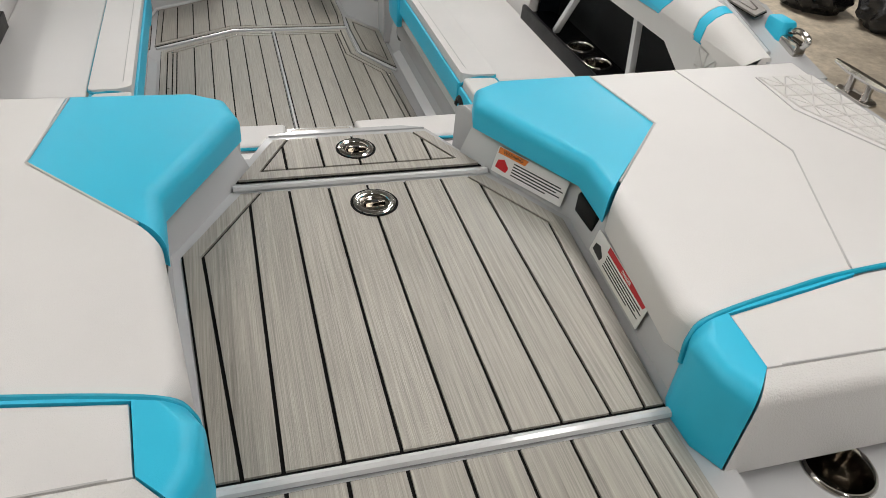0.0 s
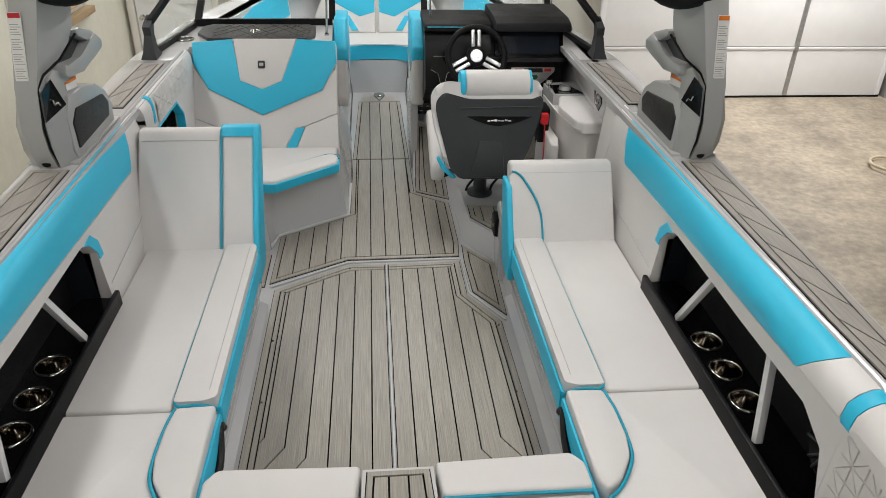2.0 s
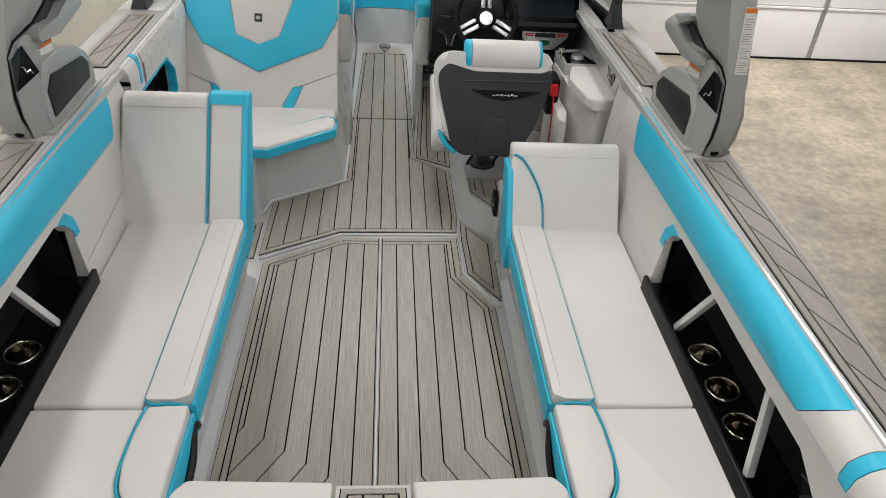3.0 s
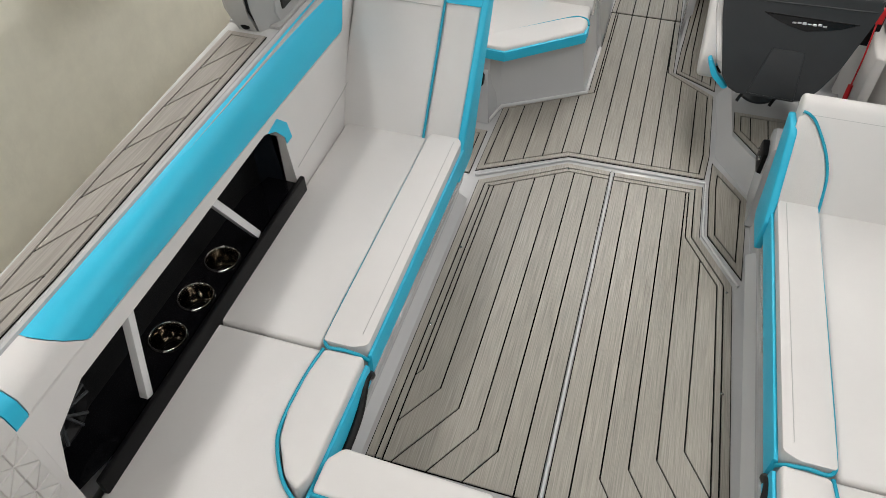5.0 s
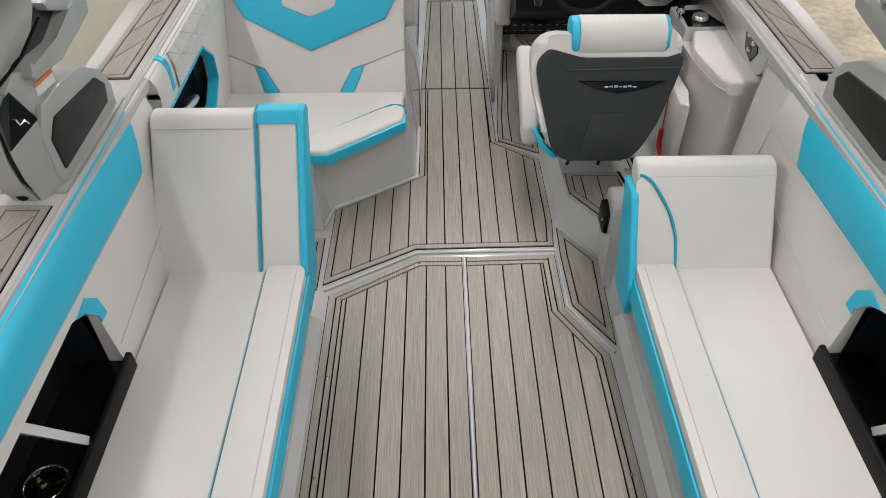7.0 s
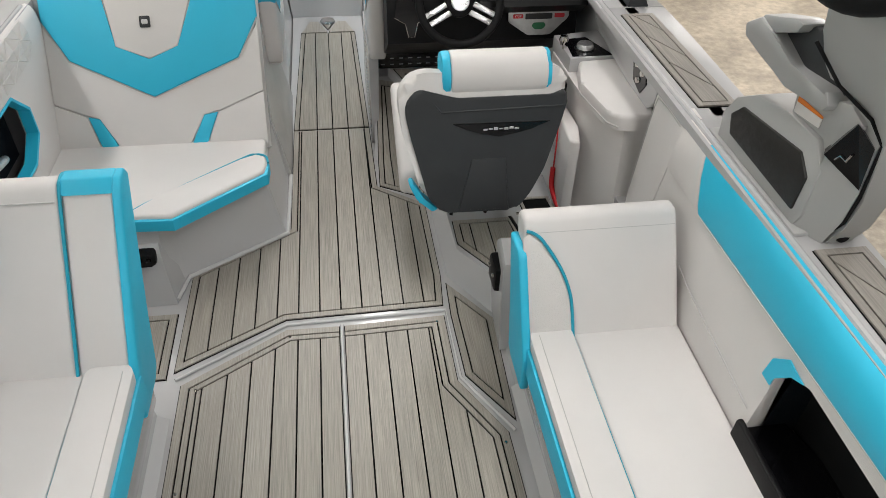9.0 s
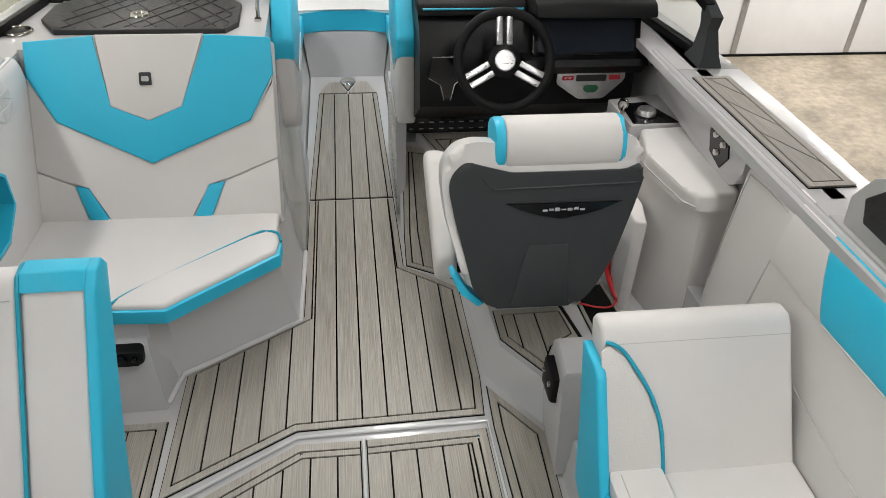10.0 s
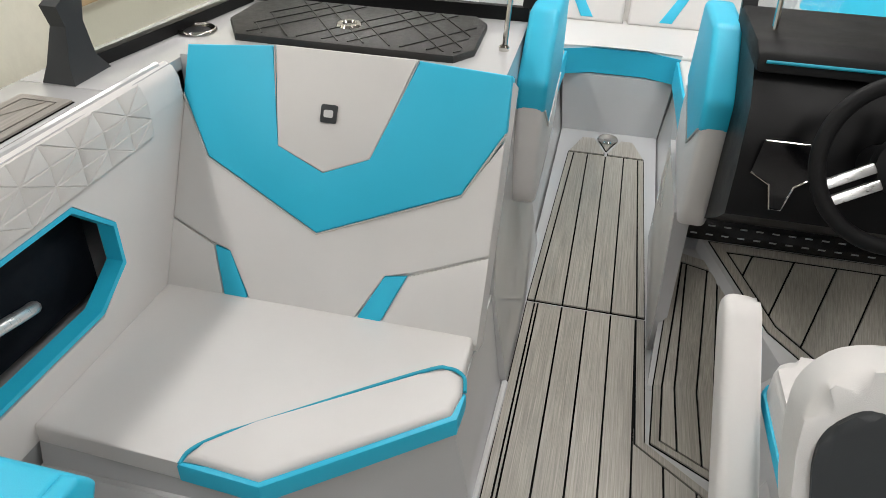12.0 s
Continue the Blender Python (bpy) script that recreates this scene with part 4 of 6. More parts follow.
for s in (1, -1):
    # raised sides of the walkway, carrying the sun pads
    poly = flip([(0.20, 0.695), (0.292, 0.49), (0.417, 0.285), (0.392, -0.19), (0.385, -0.22), (1.13, -0.22), (1.15, 0.0), (1.18, 0.695)], s)
    part("side_deck", prism(poly, 0.40, 0.60, 0.0), GEL, deck)
    part("aft_side_deck", hole_plate(min(s * 0.385, s * 1.10), max(s * 0.385, s * 1.10), -0.76, -0.22, 0.611, [(s * 0.575, -0.35, 0.054)], 0.1), GEL, deck)
    part("deck_cheek", box(min(s * 0.385, s * 0.40), -0.76, 0.40, max(s * 0.385, s * 0.40), -0.22, 0.609), GEL, deck)
    part("pad_base", prism(flip([(0.25, 0.66), (0.312, 0.50), (0.432, 0.285), (0.40, -0.20), (1.13, -0.16), (1.18, 0.66)], s), 0.60, 0.735, 0.01, 2), GEL, deck)
    part("quarter_deck", prism(flip([(1.135, -0.2), (1.185, 0.72), (gun_x(0.72) - 0.001, 0.72), (gun_x(0.3) - 0.001, 0.3), (gun_x(-0.2) - 0.001, -0.2)], s), 0.70, 0.785, 0.01, 2), GEL, deck)
    part("gunwale_ramp", loft([[(s * 1.10, 0.935, TOP - 0.03), (s * (gun_x(0.935) + 0.004), 0.935, TOP - 0.03), (s * (gun_x(0.935) + 0.004), 0.935, TOP), (s * 1.10, 0.935, TOP)], [(s * 1.10, 0.70, TOP - 0.09), (s * (gun_x(0.70) + 0.004), 0.70, TOP - 0.09), (s * (gun_x(0.70) + 0.004), 0.70, TOP - 0.058), (s * 1.10, 0.70, TOP - 0.058)], [(s * 1.15, 0.60, TOP - 0.10), (s * (gun_x(0.60) + 0.004), 0.60, TOP - 0.10), (s * (gun_x(0.60) + 0.004), 0.60, TOP - 0.074), (s * 1.15, 0.60, TOP - 0.074)]]), GEL, deck)
    cup_parts(deck, s * 0.575, -0.35, 0.612, 0.052, 0.085)

def flush_latch(x, y, z, r, turned=False):
    t = thing("flush_latch", (x, y, z), "round polished stainless flush lift latch", "latch", "deck latches")
    mm = Matrix.Translation((x, y, z))
    part("gasket", lathe([(r + 0.004, 0.0), (r + 0.004, 0.0015), (r - 0.004, 0.0015)], mm, 32), SEAM, t)
    part("ring", lathe([(r * 0.66, 0.0005), (r * 0.70, 0.003), (r * 0.86, 0.005), (r * 0.97, 0.003), (r, 0.0)], mm, 32), STEEL, t)
    # dish and handle take the darkened steel, in place of dark reflections
    part("dish", lathe([(0.0, 0.0005), (r * 0.5, 0.0008), (r * 0.68, 0.0015)], mm, 32), CUPSTEEL, t)
    part("lift_handle", prism(rounded([(x - r * 0.5, y - r * 0.16), (x + r * 0.5, y - r * 0.16), (x + r * 0.42, y + r * 0.2), (x + r * 0.12, y + r * 0.42), (x - r * 0.12, y + r * 0.42), (x - r * 0.42, y + r * 0.2)] if turned else [(x - r * 0.55, y - r * 0.14), (x + r * 0.55, y - r * 0.14), (x + r * 0.55, y + r * 0.14), (x - r * 0.55, y + r * 0.14)], r * 0.1), z + 0.001, z + 0.006, 0.0015, 2), CUPSTEEL, t)
    part("key_slot", box(x - r * 0.16, y - r * 0.14, z + 0.004, x + r * 0.16, y + r * 0.02, z + 0.0068), BLACK, t)


flush_latch(0.0, 0.600, DZ + 0.004, 0.041)
flush_latch(0.0, 0.388, DZ, 0.045, True)


# ---- sun pads ----
def sun_pad(s):
    t = thing("sun_pad", (s * 0.7, 0.3, 0.715), "light grey vinyl sun pad with turquoise corner panel and welt", "cushion", "transom sun pads")
    Z0, Z1 = 0.728, 0.806
    teal = [(0.248, 0.53), (0.27, 0.605), (0.335, 0.643), (0.565, 0.652), (0.605, 0.388), (0.38, 0.145), (0.388, 0.27)]
    grey1 = [(0.567, 0.652), (0.80, 0.665), (0.85, 0.24), (0.69, -0.125), (0.365, -0.185), (0.348, -0.15), (0.386, 0.14), (0.608, 0.386)]
    grey2 = [(0.803, 0.665), (1.19, 0.68), (1.135, -0.10), (0.693, -0.125), (0.853, 0.24)]
    part("corner_panel", pad_block(flip(teal, s), Z0 + 0.014, Z1, (0, 1, 2, 5, 6), 0.028, seg=6), TEAL, t, "turquoise corner panel", crease=75)
    part("pad_panel", pad_block(flip(grey1, s), Z0, Z1, (0, 4, 5), 0.032), VINYL, t)
    part("pad_panel", pad_block(flip(grey2, s), Z0, Z1, (0, 1), 0.03), VINYL, t)
    part("seam", tube([v3((0.803, 0.64, Z1), s), v3((0.8515, 0.24, Z1), s), v3((0.6915, -0.12, Z1), s)], 0.0022, seg=5), THREAD, t)
    part("seam", tube([v3((0.565, 0.625, Z1 + 0.0005), s), v3((0.606, 0.387, Z1 + 0.001), s), v3((0.42, 0.182, Z1), s)], 0.0025, seg=6), THREAD, t)
    edge_line = [(1.0, 0.58), (0.985, 0.41), (1.09, 0.17), (1.135, 0.16)]
    part("seam", tube([v3((x, y, Z1 + 0.0005), s) for x, y in edge_line], 0.002, seg=5), THREAD, t)

    def quilt(u, v):
        y = 0.20 + 0.38 * u
        lo = 1.005 if y > 0.41 else 1.005 + 0.105 * (0.41 - y) / 0.24
        return (s * (lo + (1.165 - lo) * v), y, Z1 - 0.0005), (0, 0, 1)

    part("quilting", tufts(4, 7, quilt, high=0.005), LEATHER, t, "stitched triangular tufts")
    # rolled aft edge in turquoise and grained grey
    part("aft_welt", tube(smooth_line([v3(p, s) for p in ((0.338, -0.208, 0.745), (0.347, -0.197, 0.785), (0.385, -0.184, 0.806), (0.54, -0.154, 0.809), (0.70, -0.132, 0.809), (1.13, -0.108, 0.808))]), 0.005), PIPING, t)
    part("aft_corner", pad_block(flip([(0.345, -0.20), (0.46, -0.172), (0.68, -0.136), (0.68, -0.141), (0.411, -0.186), (0.402, -0.292), (0.358, -0.338), (0.333, -0.29), (0.331, -0.225)], s), 0.655, 0.811, (6, 7, 8), 0.03, seg=6), TEAL, t, "turquoise corner panel", crease=75)
    part("aft_top", prism(flip([(0.414, -0.187), (0.70, -0.141), (1.13, -0.114), (1.13, -0.30), (0.404, -0.291)], s), 0.66, 0.8085, 0.003, 2), VINYL, t)
    part("aft_face", pad_block(flip([(0.403, -0.293), (1.13, -0.302), (1.13, -0.345), (0.361, -0.340)], s), 0.64, 0.807, (2,), 0.02), LEATHER, t, "grained grey face")
    part("seam", tube([v3((0.43, -0.289, 0.807), s), v3((1.13, -0.301, 0.807), s)], 0.002, seg=5), THREAD, t)


for s in (1, -1):
    sun_pad(s)


# ---- labels beside the walkway ----
def warning_label(name, a, b, up, w, h, head_mat, title, label, upright=False):
    """A flat label from a to b along its lower edge."""
    t = thing(name, a, label, "label")
    mm = plane_at(a, Vector(b) - Vector(a), up)
    part("sheet", prism(rounded([(0, 0), (w, 0), (w, h), (0, h)], 0.004), 0.0005, 0.0015, m=mm), PAPER, t)
    h0, h1 = (0.25, 0.98) if upright else (0.02, 0.44)
    part("header", prism([(w * h0, h * 0.74), (w * (h1 - 0.03), h * 0.74), (w * h1, h * 0.97), (w * h0, h * 0.97)], 0.0016, 0.0022, m=mm), head_mat, t)
    text_part("title", title, h * 0.19, mm @ Matrix.Translation((w * (h0 + h1) / 2, h * 0.855, 0.0024)), PAPER if head_mat is REDLAB else INK, t)
    bm = bmesh.new()
    for k in range(5):
        wid = (0.66, 0.7, 0.62, 0.68, 0.5)[k]
        prism([(w * 0.27, h * (0.60 - k * 0.11)), (w * (0.27 + wid), h * (0.60 - k * 0.11)), (w * (0.27 + wid), h * (0.645 - k * 0.11)), (w * 0.27, h * (0.645 - k * 0.11))], 0.0016, 0.002, m=mm, bm=bm)
    part("print", bm, INK, t)
    part("pictogram", prism([(w * 0.04, h * 0.2), (w * 0.2, h * 0.15), (w * 0.22, h * 0.35), (w * 0.13, h * 0.6), (w * 0.05, h * 0.5)], 0.0016, 0.002, m=mm), INK if upright else RED, t)


# ledges that carry the labels, sloping up from the walkway to the pads
for s in (1, -1):
    part("label_ledge", loft([[v3(p, s) for p in ((0.235, 0.568, 0.652), (0.272, 0.49, 0.652), (0.392, 0.285, 0.652), (0.355, -0.23, 0.652), (0.44, -0.23, 0.652), (0.45, 0.285, 0.652), (0.33, 0.49, 0.652), (0.29, 0.59, 0.652))], [v3(p, s) for p in ((0.268, 0.58, 0.725), (0.30, 0.50, 0.735), (0.415, 0.30, 0.735), (0.38, -0.205, 0.735), (0.44, -0.205, 0.735), (0.45, 0.285, 0.735), (0.33, 0.49, 0.735), (0.29, 0.59, 0.725))], [v3(p, s) for p in ((0.28, 0.578, 0.736), (0.31, 0.504, 0.746), (0.425, 0.305, 0.746), (0.39, -0.20, 0.746), (0.43, -0.20, 0.746), (0.44, 0.295, 0.746), (0.34, 0.494, 0.746), (0.30, 0.588, 0.736))]]), GEL, deck)
    part("latch_grip", box(min(s * 0.392, s * 0.42), 0.19, 0.685, max(s * 0.392, s * 0.42), 0.275, 0.728, 0.008), BLACK, deck, "black plastic latch grip")
warning_label("warning_label", (0.280, 0.468, 0.668), (0.380, 0.301, 0.668), (0.024, 0.012, 0.075), 0.19, 0.058, ORANGE, "WARNING", "white safety label with an orange header on the walkway side")
warning_label("danger_label", (0.382, 0.165, 0.664), (0.364, -0.07, 0.664), (0.018, 0, 0.075), 0.225, 0.05, REDLAB, "DANGER", "white safety label with a red header on the walkway side", True)

# ---- mooring cleats on the quarter ----
def cleat(x, y, z, s):
    t = thing("mooring_cleat", (x, y, z), "polished stainless mooring cleat on the gunwale", "cleat", "mooring cleats")
    part("cleat_base", prism(rounded([(x - 0.022, y - 0.06), (x + 0.022, y - 0.06), (x + 0.022, y + 0.06), (x - 0.022, y + 0.06)], 0.02), z, z + 0.008, 0.003, 2), STEEL, t)
    for d in (-0.03, 0.03):
        part("post", lathe([(0.012, 0.0), (0.009, 0.02), (0.010, 0.045)], Matrix.Translation((x, y + d, z + 0.006)), 14), STEEL, t)
    part("horn", tube([(x, y - 0.1, z + 0.055), (x, y - 0.05, z + 0.052), (x, y + 0.05, z + 0.052), (x, y + 0.1, z + 0.055)], 0.011, taper=[0.6, 1, 1, 0.6]), STEEL, t)


for s in (1, -1):
    cleat(s * 1.238, 0.49, 0.785, s)
    eye = thing("tow_eye", (s * 1.22, 0.80, 0.83), "polished stainless eye wrapped in blue protective film on the gunwale", "deck fitting", "gunwale eyes")
    part("eye_plate", box(s * 1.22 - 0.02, 0.70, 0.80, s * 1.22 + 0.02, 0.83, 0.838, 0.008), STEEL, eye)
    part("eye_loop", tube(smooth_line([(s * 1.22, 0.70, 0.83), (s * 1.22, 0.685, 0.85), (s * 1.22, 0.72, 0.862), (s * 1.22, 0.76, 0.85)]), 0.009), STEEL, eye)
    part("film_wrap", box(s * 1.22 - 0.026, 0.765, 0.805, s * 1.22 + 0.026, 0.84, 0.872, 0.012), TEAL, eye, "blue protective film")

# ---- gunwale foam pads ----
def gunwale_pad(s, poly, label):
    t = thing("gunwale_pad", (*Vector(flip(poly, s)[0]).to_2d(), TOP), label, "deck pad", "gunwale pads")
    eva_panel(t, flip(poly, s), TOP + 0.007, rings=(0.02,), pitch=0.0865, direction=(-0.914 * s, -0.407), mat=EVAX, name="underlay", h=0.005, gap=0.005)


for s in (1, -1):
    gunwale_pad(s, [(1.158, 2.275), (1.298, 2.275), (1.285, 1.55), (1.255, 1.0), (1.218, 0.87), (1.15, 0.83), (1.143, 1.2)], "long grey foam step pad scored with slanting lines")
    gunwale_pad(s, [(1.158, 3.70), (1.29, 3.70), (1.30, 2.97), (1.165, 2.97)], "short grey foam step pad scored with slanting lines")


# ---- wakeboard tower legs ----
def tower_leg(s):
    t = thing("tower_leg", (s * 1.25, 2.5, TOP), "satin grey tower leg with dark speaker pad and white label", "tower leg", "tower legs")
    f = lambda pts: [v3(p, s) for p in pts]

    def side(x):
        return Matrix(((0, 0, s, s * x), (1, 0, 0, 0), (0, 1, 0, 0), (0, 0, 0, 1)))

    def slab(name, poly, x0, x1, mat=TOWER, bev=0.008, label=""):
        bm = prism(poly, 0, x1 - x0, 0, m=side(x0))
        bmesh.ops.bevel(bm, geom=list(bm.edges), offset=bev, segments=2, profile=0.5, affect="EDGES", clamp_overlap=True)
        return part(name, bm, mat, t, label, crease=25)

    def shell(name, rows, mat=TOWER, bev=0.006):
        bm = loft([f([(x, y, z) for x, y in pts]) for z, pts in rows])
        bmesh.ops.bevel(bm, geom=[e for e in bm.edges if e.calc_face_angle(0) > 0.35], offset=bev, segments=2, profile=0.5, affect="EDGES", clamp_overlap=True)
        return part(name, bm, mat, t, crease=25)

    # foot housing on the gunwale, chamfered towards the stern
    slab("foot_housing", [(2.80, TOP), (2.81, 0.94), (2.765, 1.012), (2.67, 1.07), (2.53, 1.095), (2.40, 1.10), (2.35, 1.04), (2.35, 0.91), (2.37, TOP)], 1.15, 1.31)
    shell("aft_chamfer", [(TOP, [(1.152, 2.375), (1.197, 2.30), (1.205, 2.34), (1.20, 2.40)]), (0.95, [(1.152, 2.36), (1.196, 2.27), (1.205, 2.31), (1.20, 2.40)]), (1.04, [(1.152, 2.36), (1.194, 2.26), (1.205, 2.30), (1.20, 2.40)]), (1.17, [(1.165, 2.36), (1.183, 2.255), (1.20, 2.30), (1.20, 2.42)]), (1.212, [(1.172, 2.37), (1.186, 2.28), (1.198, 2.31), (1.20, 2.42)])])
    slab("neck", [(2.54, 1.08), (2.55, 1.145), (2.36, 1.21), (2.30, 1.19), (2.34, 1.05)], 1.165, 1.235)
    slab("speaker_pad", [(2.757, 0.965), (2.712, 1.01), (2.43, 1.046), (2.378, 1.005), (2.385, 0.905), (2.735, 0.912)], 1.143, 1.156, DARKFOAM, 0.004, "black embossed foam pad")
    slab("foot_flange", [(2.84, TOP - 0.004), (2.84, TOP + 0.012), (2.33, TOP + 0.012), (2.33, TOP - 0.004)], 1.138, 1.325)
    # upright, leaning inboard
    shell("upright", [(TOP, [(1.205, 2.30), (1.27, 2.30), (1.28, 2.45), (1.215, 2.45)]), (0.93, [(1.206, 2.265), (1.272, 2.265), (1.283, 2.46), (1.217, 2.46)]), (1.02, [(1.205, 2.25), (1.275, 2.25), (1.285, 2.47), (1.217, 2.47)]), (1.18, [(1.182, 2.24), (1.255, 2.24), (1.27, 2.48), (1.205, 2.47)]),
                      (1.26, [(1.160, 2.24), (1.238, 2.24), (1.255, 2.50), (1.145, 2.47)]), (1.34, [(1.142, 2.24), (1.225, 2.24), (1.24, 2.50), (1.105, 2.46)]), (1.48, [(1.113, 2.25), (1.203, 2.25), (1.215, 2.50), (1.085, 2.46)]), (1.64, [(1.088, 2.27), (1.178, 2.27), (1.19, 2.52), (1.063, 2.48)])])
    part("joint_gap", tube(f([(1.203, 2.315, TOP + 0.01), (1.201, 2.268, 0.95), (1.200, 2.258, 1.03), (1.186, 2.25, 1.17), (1.178, 2.30, 1.205), (1.15, 2.40, 1.235), (1.105, 2.468, 1.31)]), 0.0045), BLACK, t)
    shell("outer_shell", [(TOP, [(1.278, 2.315), (1.30, 2.325), (1.32, 2.48), (1.292, 2.48)]), (0.93, [(1.281, 2.29), (1.31, 2.30), (1.325, 2.48), (1.293, 2.48)]), (1.03, [(1.283, 2.275), (1.308, 2.29), (1.315, 2.48), (1.292, 2.48)]), (1.15, [(1.266, 2.275), (1.282, 2.30), (1.29, 2.47), (1.276, 2.47)])], bev=0.003)
    # folding hook arm; the shade in its recess is put in as a charcoal block
    slab("hinge_recess", [(2.74, 1.235), (2.62, 1.285), (2.52, 1.30), (2.40, 1.21), (2.50, 1.14), (2.58, 1.15)], 1.178, 1.235, SHELL, 0.004)
    slab("hook_arm", [(2.80, 1.175), (2.815, 1.207), (2.75, 1.25), (2.69, 1.236), (2.57, 1.196), (2.415, 1.213), (2.395, 1.185), (2.41, 1.165), (2.57, 1.143), (2.70, 1.165)], 1.138, 1.20, TOWER, 0.009)
    slab("hook_top", [(2.765, 1.235), (2.75, 1.255), (2.62, 1.297), (2.585, 1.297), (2.60, 1.27), (2.70, 1.225)], 1.145, 1.215, TOWER, 0.006)
    part("badge_inlay", loft([f([(1.146, 2.355, 1.085), (1.160, 2.31, 1.19), (1.176, 2.255, 1.16), (1.188, 2.257, 1.05)]), f([(1.165, 2.38, 1.085), (1.185, 2.35, 1.175), (1.195, 2.29, 1.16), (1.205, 2.29, 1.05)])]), GLOSSBLACK, t, "gloss black badge inlay")
    part("badge", tube(f([(1.155, 2.327, 1.09), (1.158, 2.318, 1.105), (1.163, 2.302, 1.10), (1.165, 2.296, 1.12)]), 0.003, seg=6), STEEL, t)
    part("bolt_boss", lathe([(0.0, 0.012), (0.016, 0.01), (0.02, 0.0)], plane_at((s * 1.24, 2.298, 0.885), (1, 0, 0), (0, 0, 1)), 16), BLACK, t)
    # long white label up the aft face
    lm = Matrix(((1, 0, 0, 1.199 if s > 0 else -1.241), (0, 0, -1, 2.2385), (0, 1, 0, 1.205), (0, 0, 0, 1))) @ Matrix(((1, -0.124 * s, 0, 0), (0, 1, 0, 0), (0, 0, 1, 0), (0, 0, 0, 1)))
    part("label_sheet", prism(rounded([(0, 0), (0.042, 0), (0.042, 0.226), (0, 0.226)], 0.003), 0.0, 0.0015, m=lm), PAPER, t, "white printed label with an orange header")
    part("label_header", prism([(0.002, 0.208), (0.040, 0.208), (0.040, 0.224), (0.002, 0.224)], 0.0016, 0.002, m=lm), ORANGE if s > 0 else REDLAB, t)
    bm = bmesh.new()
    for k in range(24):
        if k % 6 == 5:
            continue
        prism([(0.004, 0.008 + k * 0.0081), (0.037 - 0.005 * (k % 3), 0.008 + k * 0.0081), (0.037 - 0.005 * (k % 3), 0.0105 + k * 0.0081), (0.004, 0.0105 + k * 0.0081)], 0.0016, 0.0019, m=lm, bm=bm)
    part("label_print", bm, GREYPRINT, t)
    part("small_label", prism([(2.53, 1.098), (2.425, 1.112), (2.425, 1.135), (2.53, 1.125)], -0.002, 0.0, m=side(1.164)), PAPER, t)
    part("small_label_header", prism([(2.53, 1.126), (2.425, 1.136), (2.425, 1.142), (2.53, 1.14)], -0.002, 0.0, m=side(1.164)), ORANGE, t)
    part("padded_rack", tube(smooth_line(f([(1.28, 2.33, 1.60), (1.16, 2.28, 1.52), (1.03, 2.32, 1.48), (0.95, 2.42, 1.56), (0.90, 2.55, 1.76)])), 0.045, seg=12), MATBLACK, t, "black padded rack arm")
    part("upper_arm", tube(smooth_line(f([(1.13, 2.40, 1.60), (1.1, 2.5, 1.9), (0.7, 2.75, 2.2), (0.0, 2.8, 2.28)])), 0.06, seg=12), TOWER, t)


for s in (1, -1):
    tower_leg(s)

# ---- port forward lounge ----
base = thing("lounge_base", (-0.6, 3.6, 0), "pale grey moulded base under the forward lounge seat", "seat base", kind="structure")
lo = [(-0.20, 3.555), (-0.585, 3.315), (-0.615, 3.19), (-1.08, 3.19), (-1.08, 4.0), (-0.215, 4.0)]
part("base_moulding", loft([[(x, y, -0.006) for x, y in lo], [(-0.222, 3.56, 0.02), (-0.60, 3.33, 0.02), (-0.63, 3.20, 0.02), (-1.08, 3.20, 0.02), (-1.08, 4.0, 0.02), (-0.225, 4.0, 0.02)], [(-0.264, 3.53, 0.303), (-0.60, 3.32, 0.303), (-0.64, 3.262, 0.303), (-1.08, 3.262, 0.303), (-1.08, 4.0, 0.303), (-0.264, 4.0, 0.303)]]), GEL, base)
part("bright_foot", tube([(-0.205, 3.99, 0.004), (-0.21, 3.555, 0.004), (-0.588, 3.318, 0.004), (-0.618, 3.19, 0.004)], 0.010), GELW, base)
part("step_block", loft([[(-1.08, 3.165, -0.006), (-0.617, 3.175, -0.006), (-0.60, 3.30, -0.006), (-1.08, 3.30, -0.006)], [(-1.08, 3.205, 0.215), (-0.638, 3.212, 0.215), (-0.63, 3.30, 0.215), (-1.08, 3.30, 0.215)], [(-1.08, 3.235, 0.245), (-0.645, 3.24, 0.245), (-0.64, 3.30, 0.245), (-1.08, 3.30, 0.245)]]), GEL, base)
latch = thing("seat_latch", (-0.71, 3.2, 0.17), "black plastic seat latch on the lounge base", "latch", "seat latches")
part("latch_plate", prism(rounded([(-0.775, 0.182), (-0.652, 0.182), (-0.652, 0.236), (-0.775, 0.236)], 0.02), -3.21, -3.14, 0.0, 2, bottom=0.01, m=Matrix(((1, 0, 0, 0), (0, 0, 1, 6.395), (0, 1, 0, 0), (0, 0, 0, 1)))), BLACK, latch)
for x, r in ((-0.75, 0.009), (-0.713, 0.016), (-0.676, 0.009)):
    part("stud", lathe([(0.0, 0.016), (r * 0.9, 0.013), (r, 0.0)], plane_at((x, 3.186, 0.215), (1, 0, 0), (0, 0, 1)), 14), GLOSSBLACK, latch)

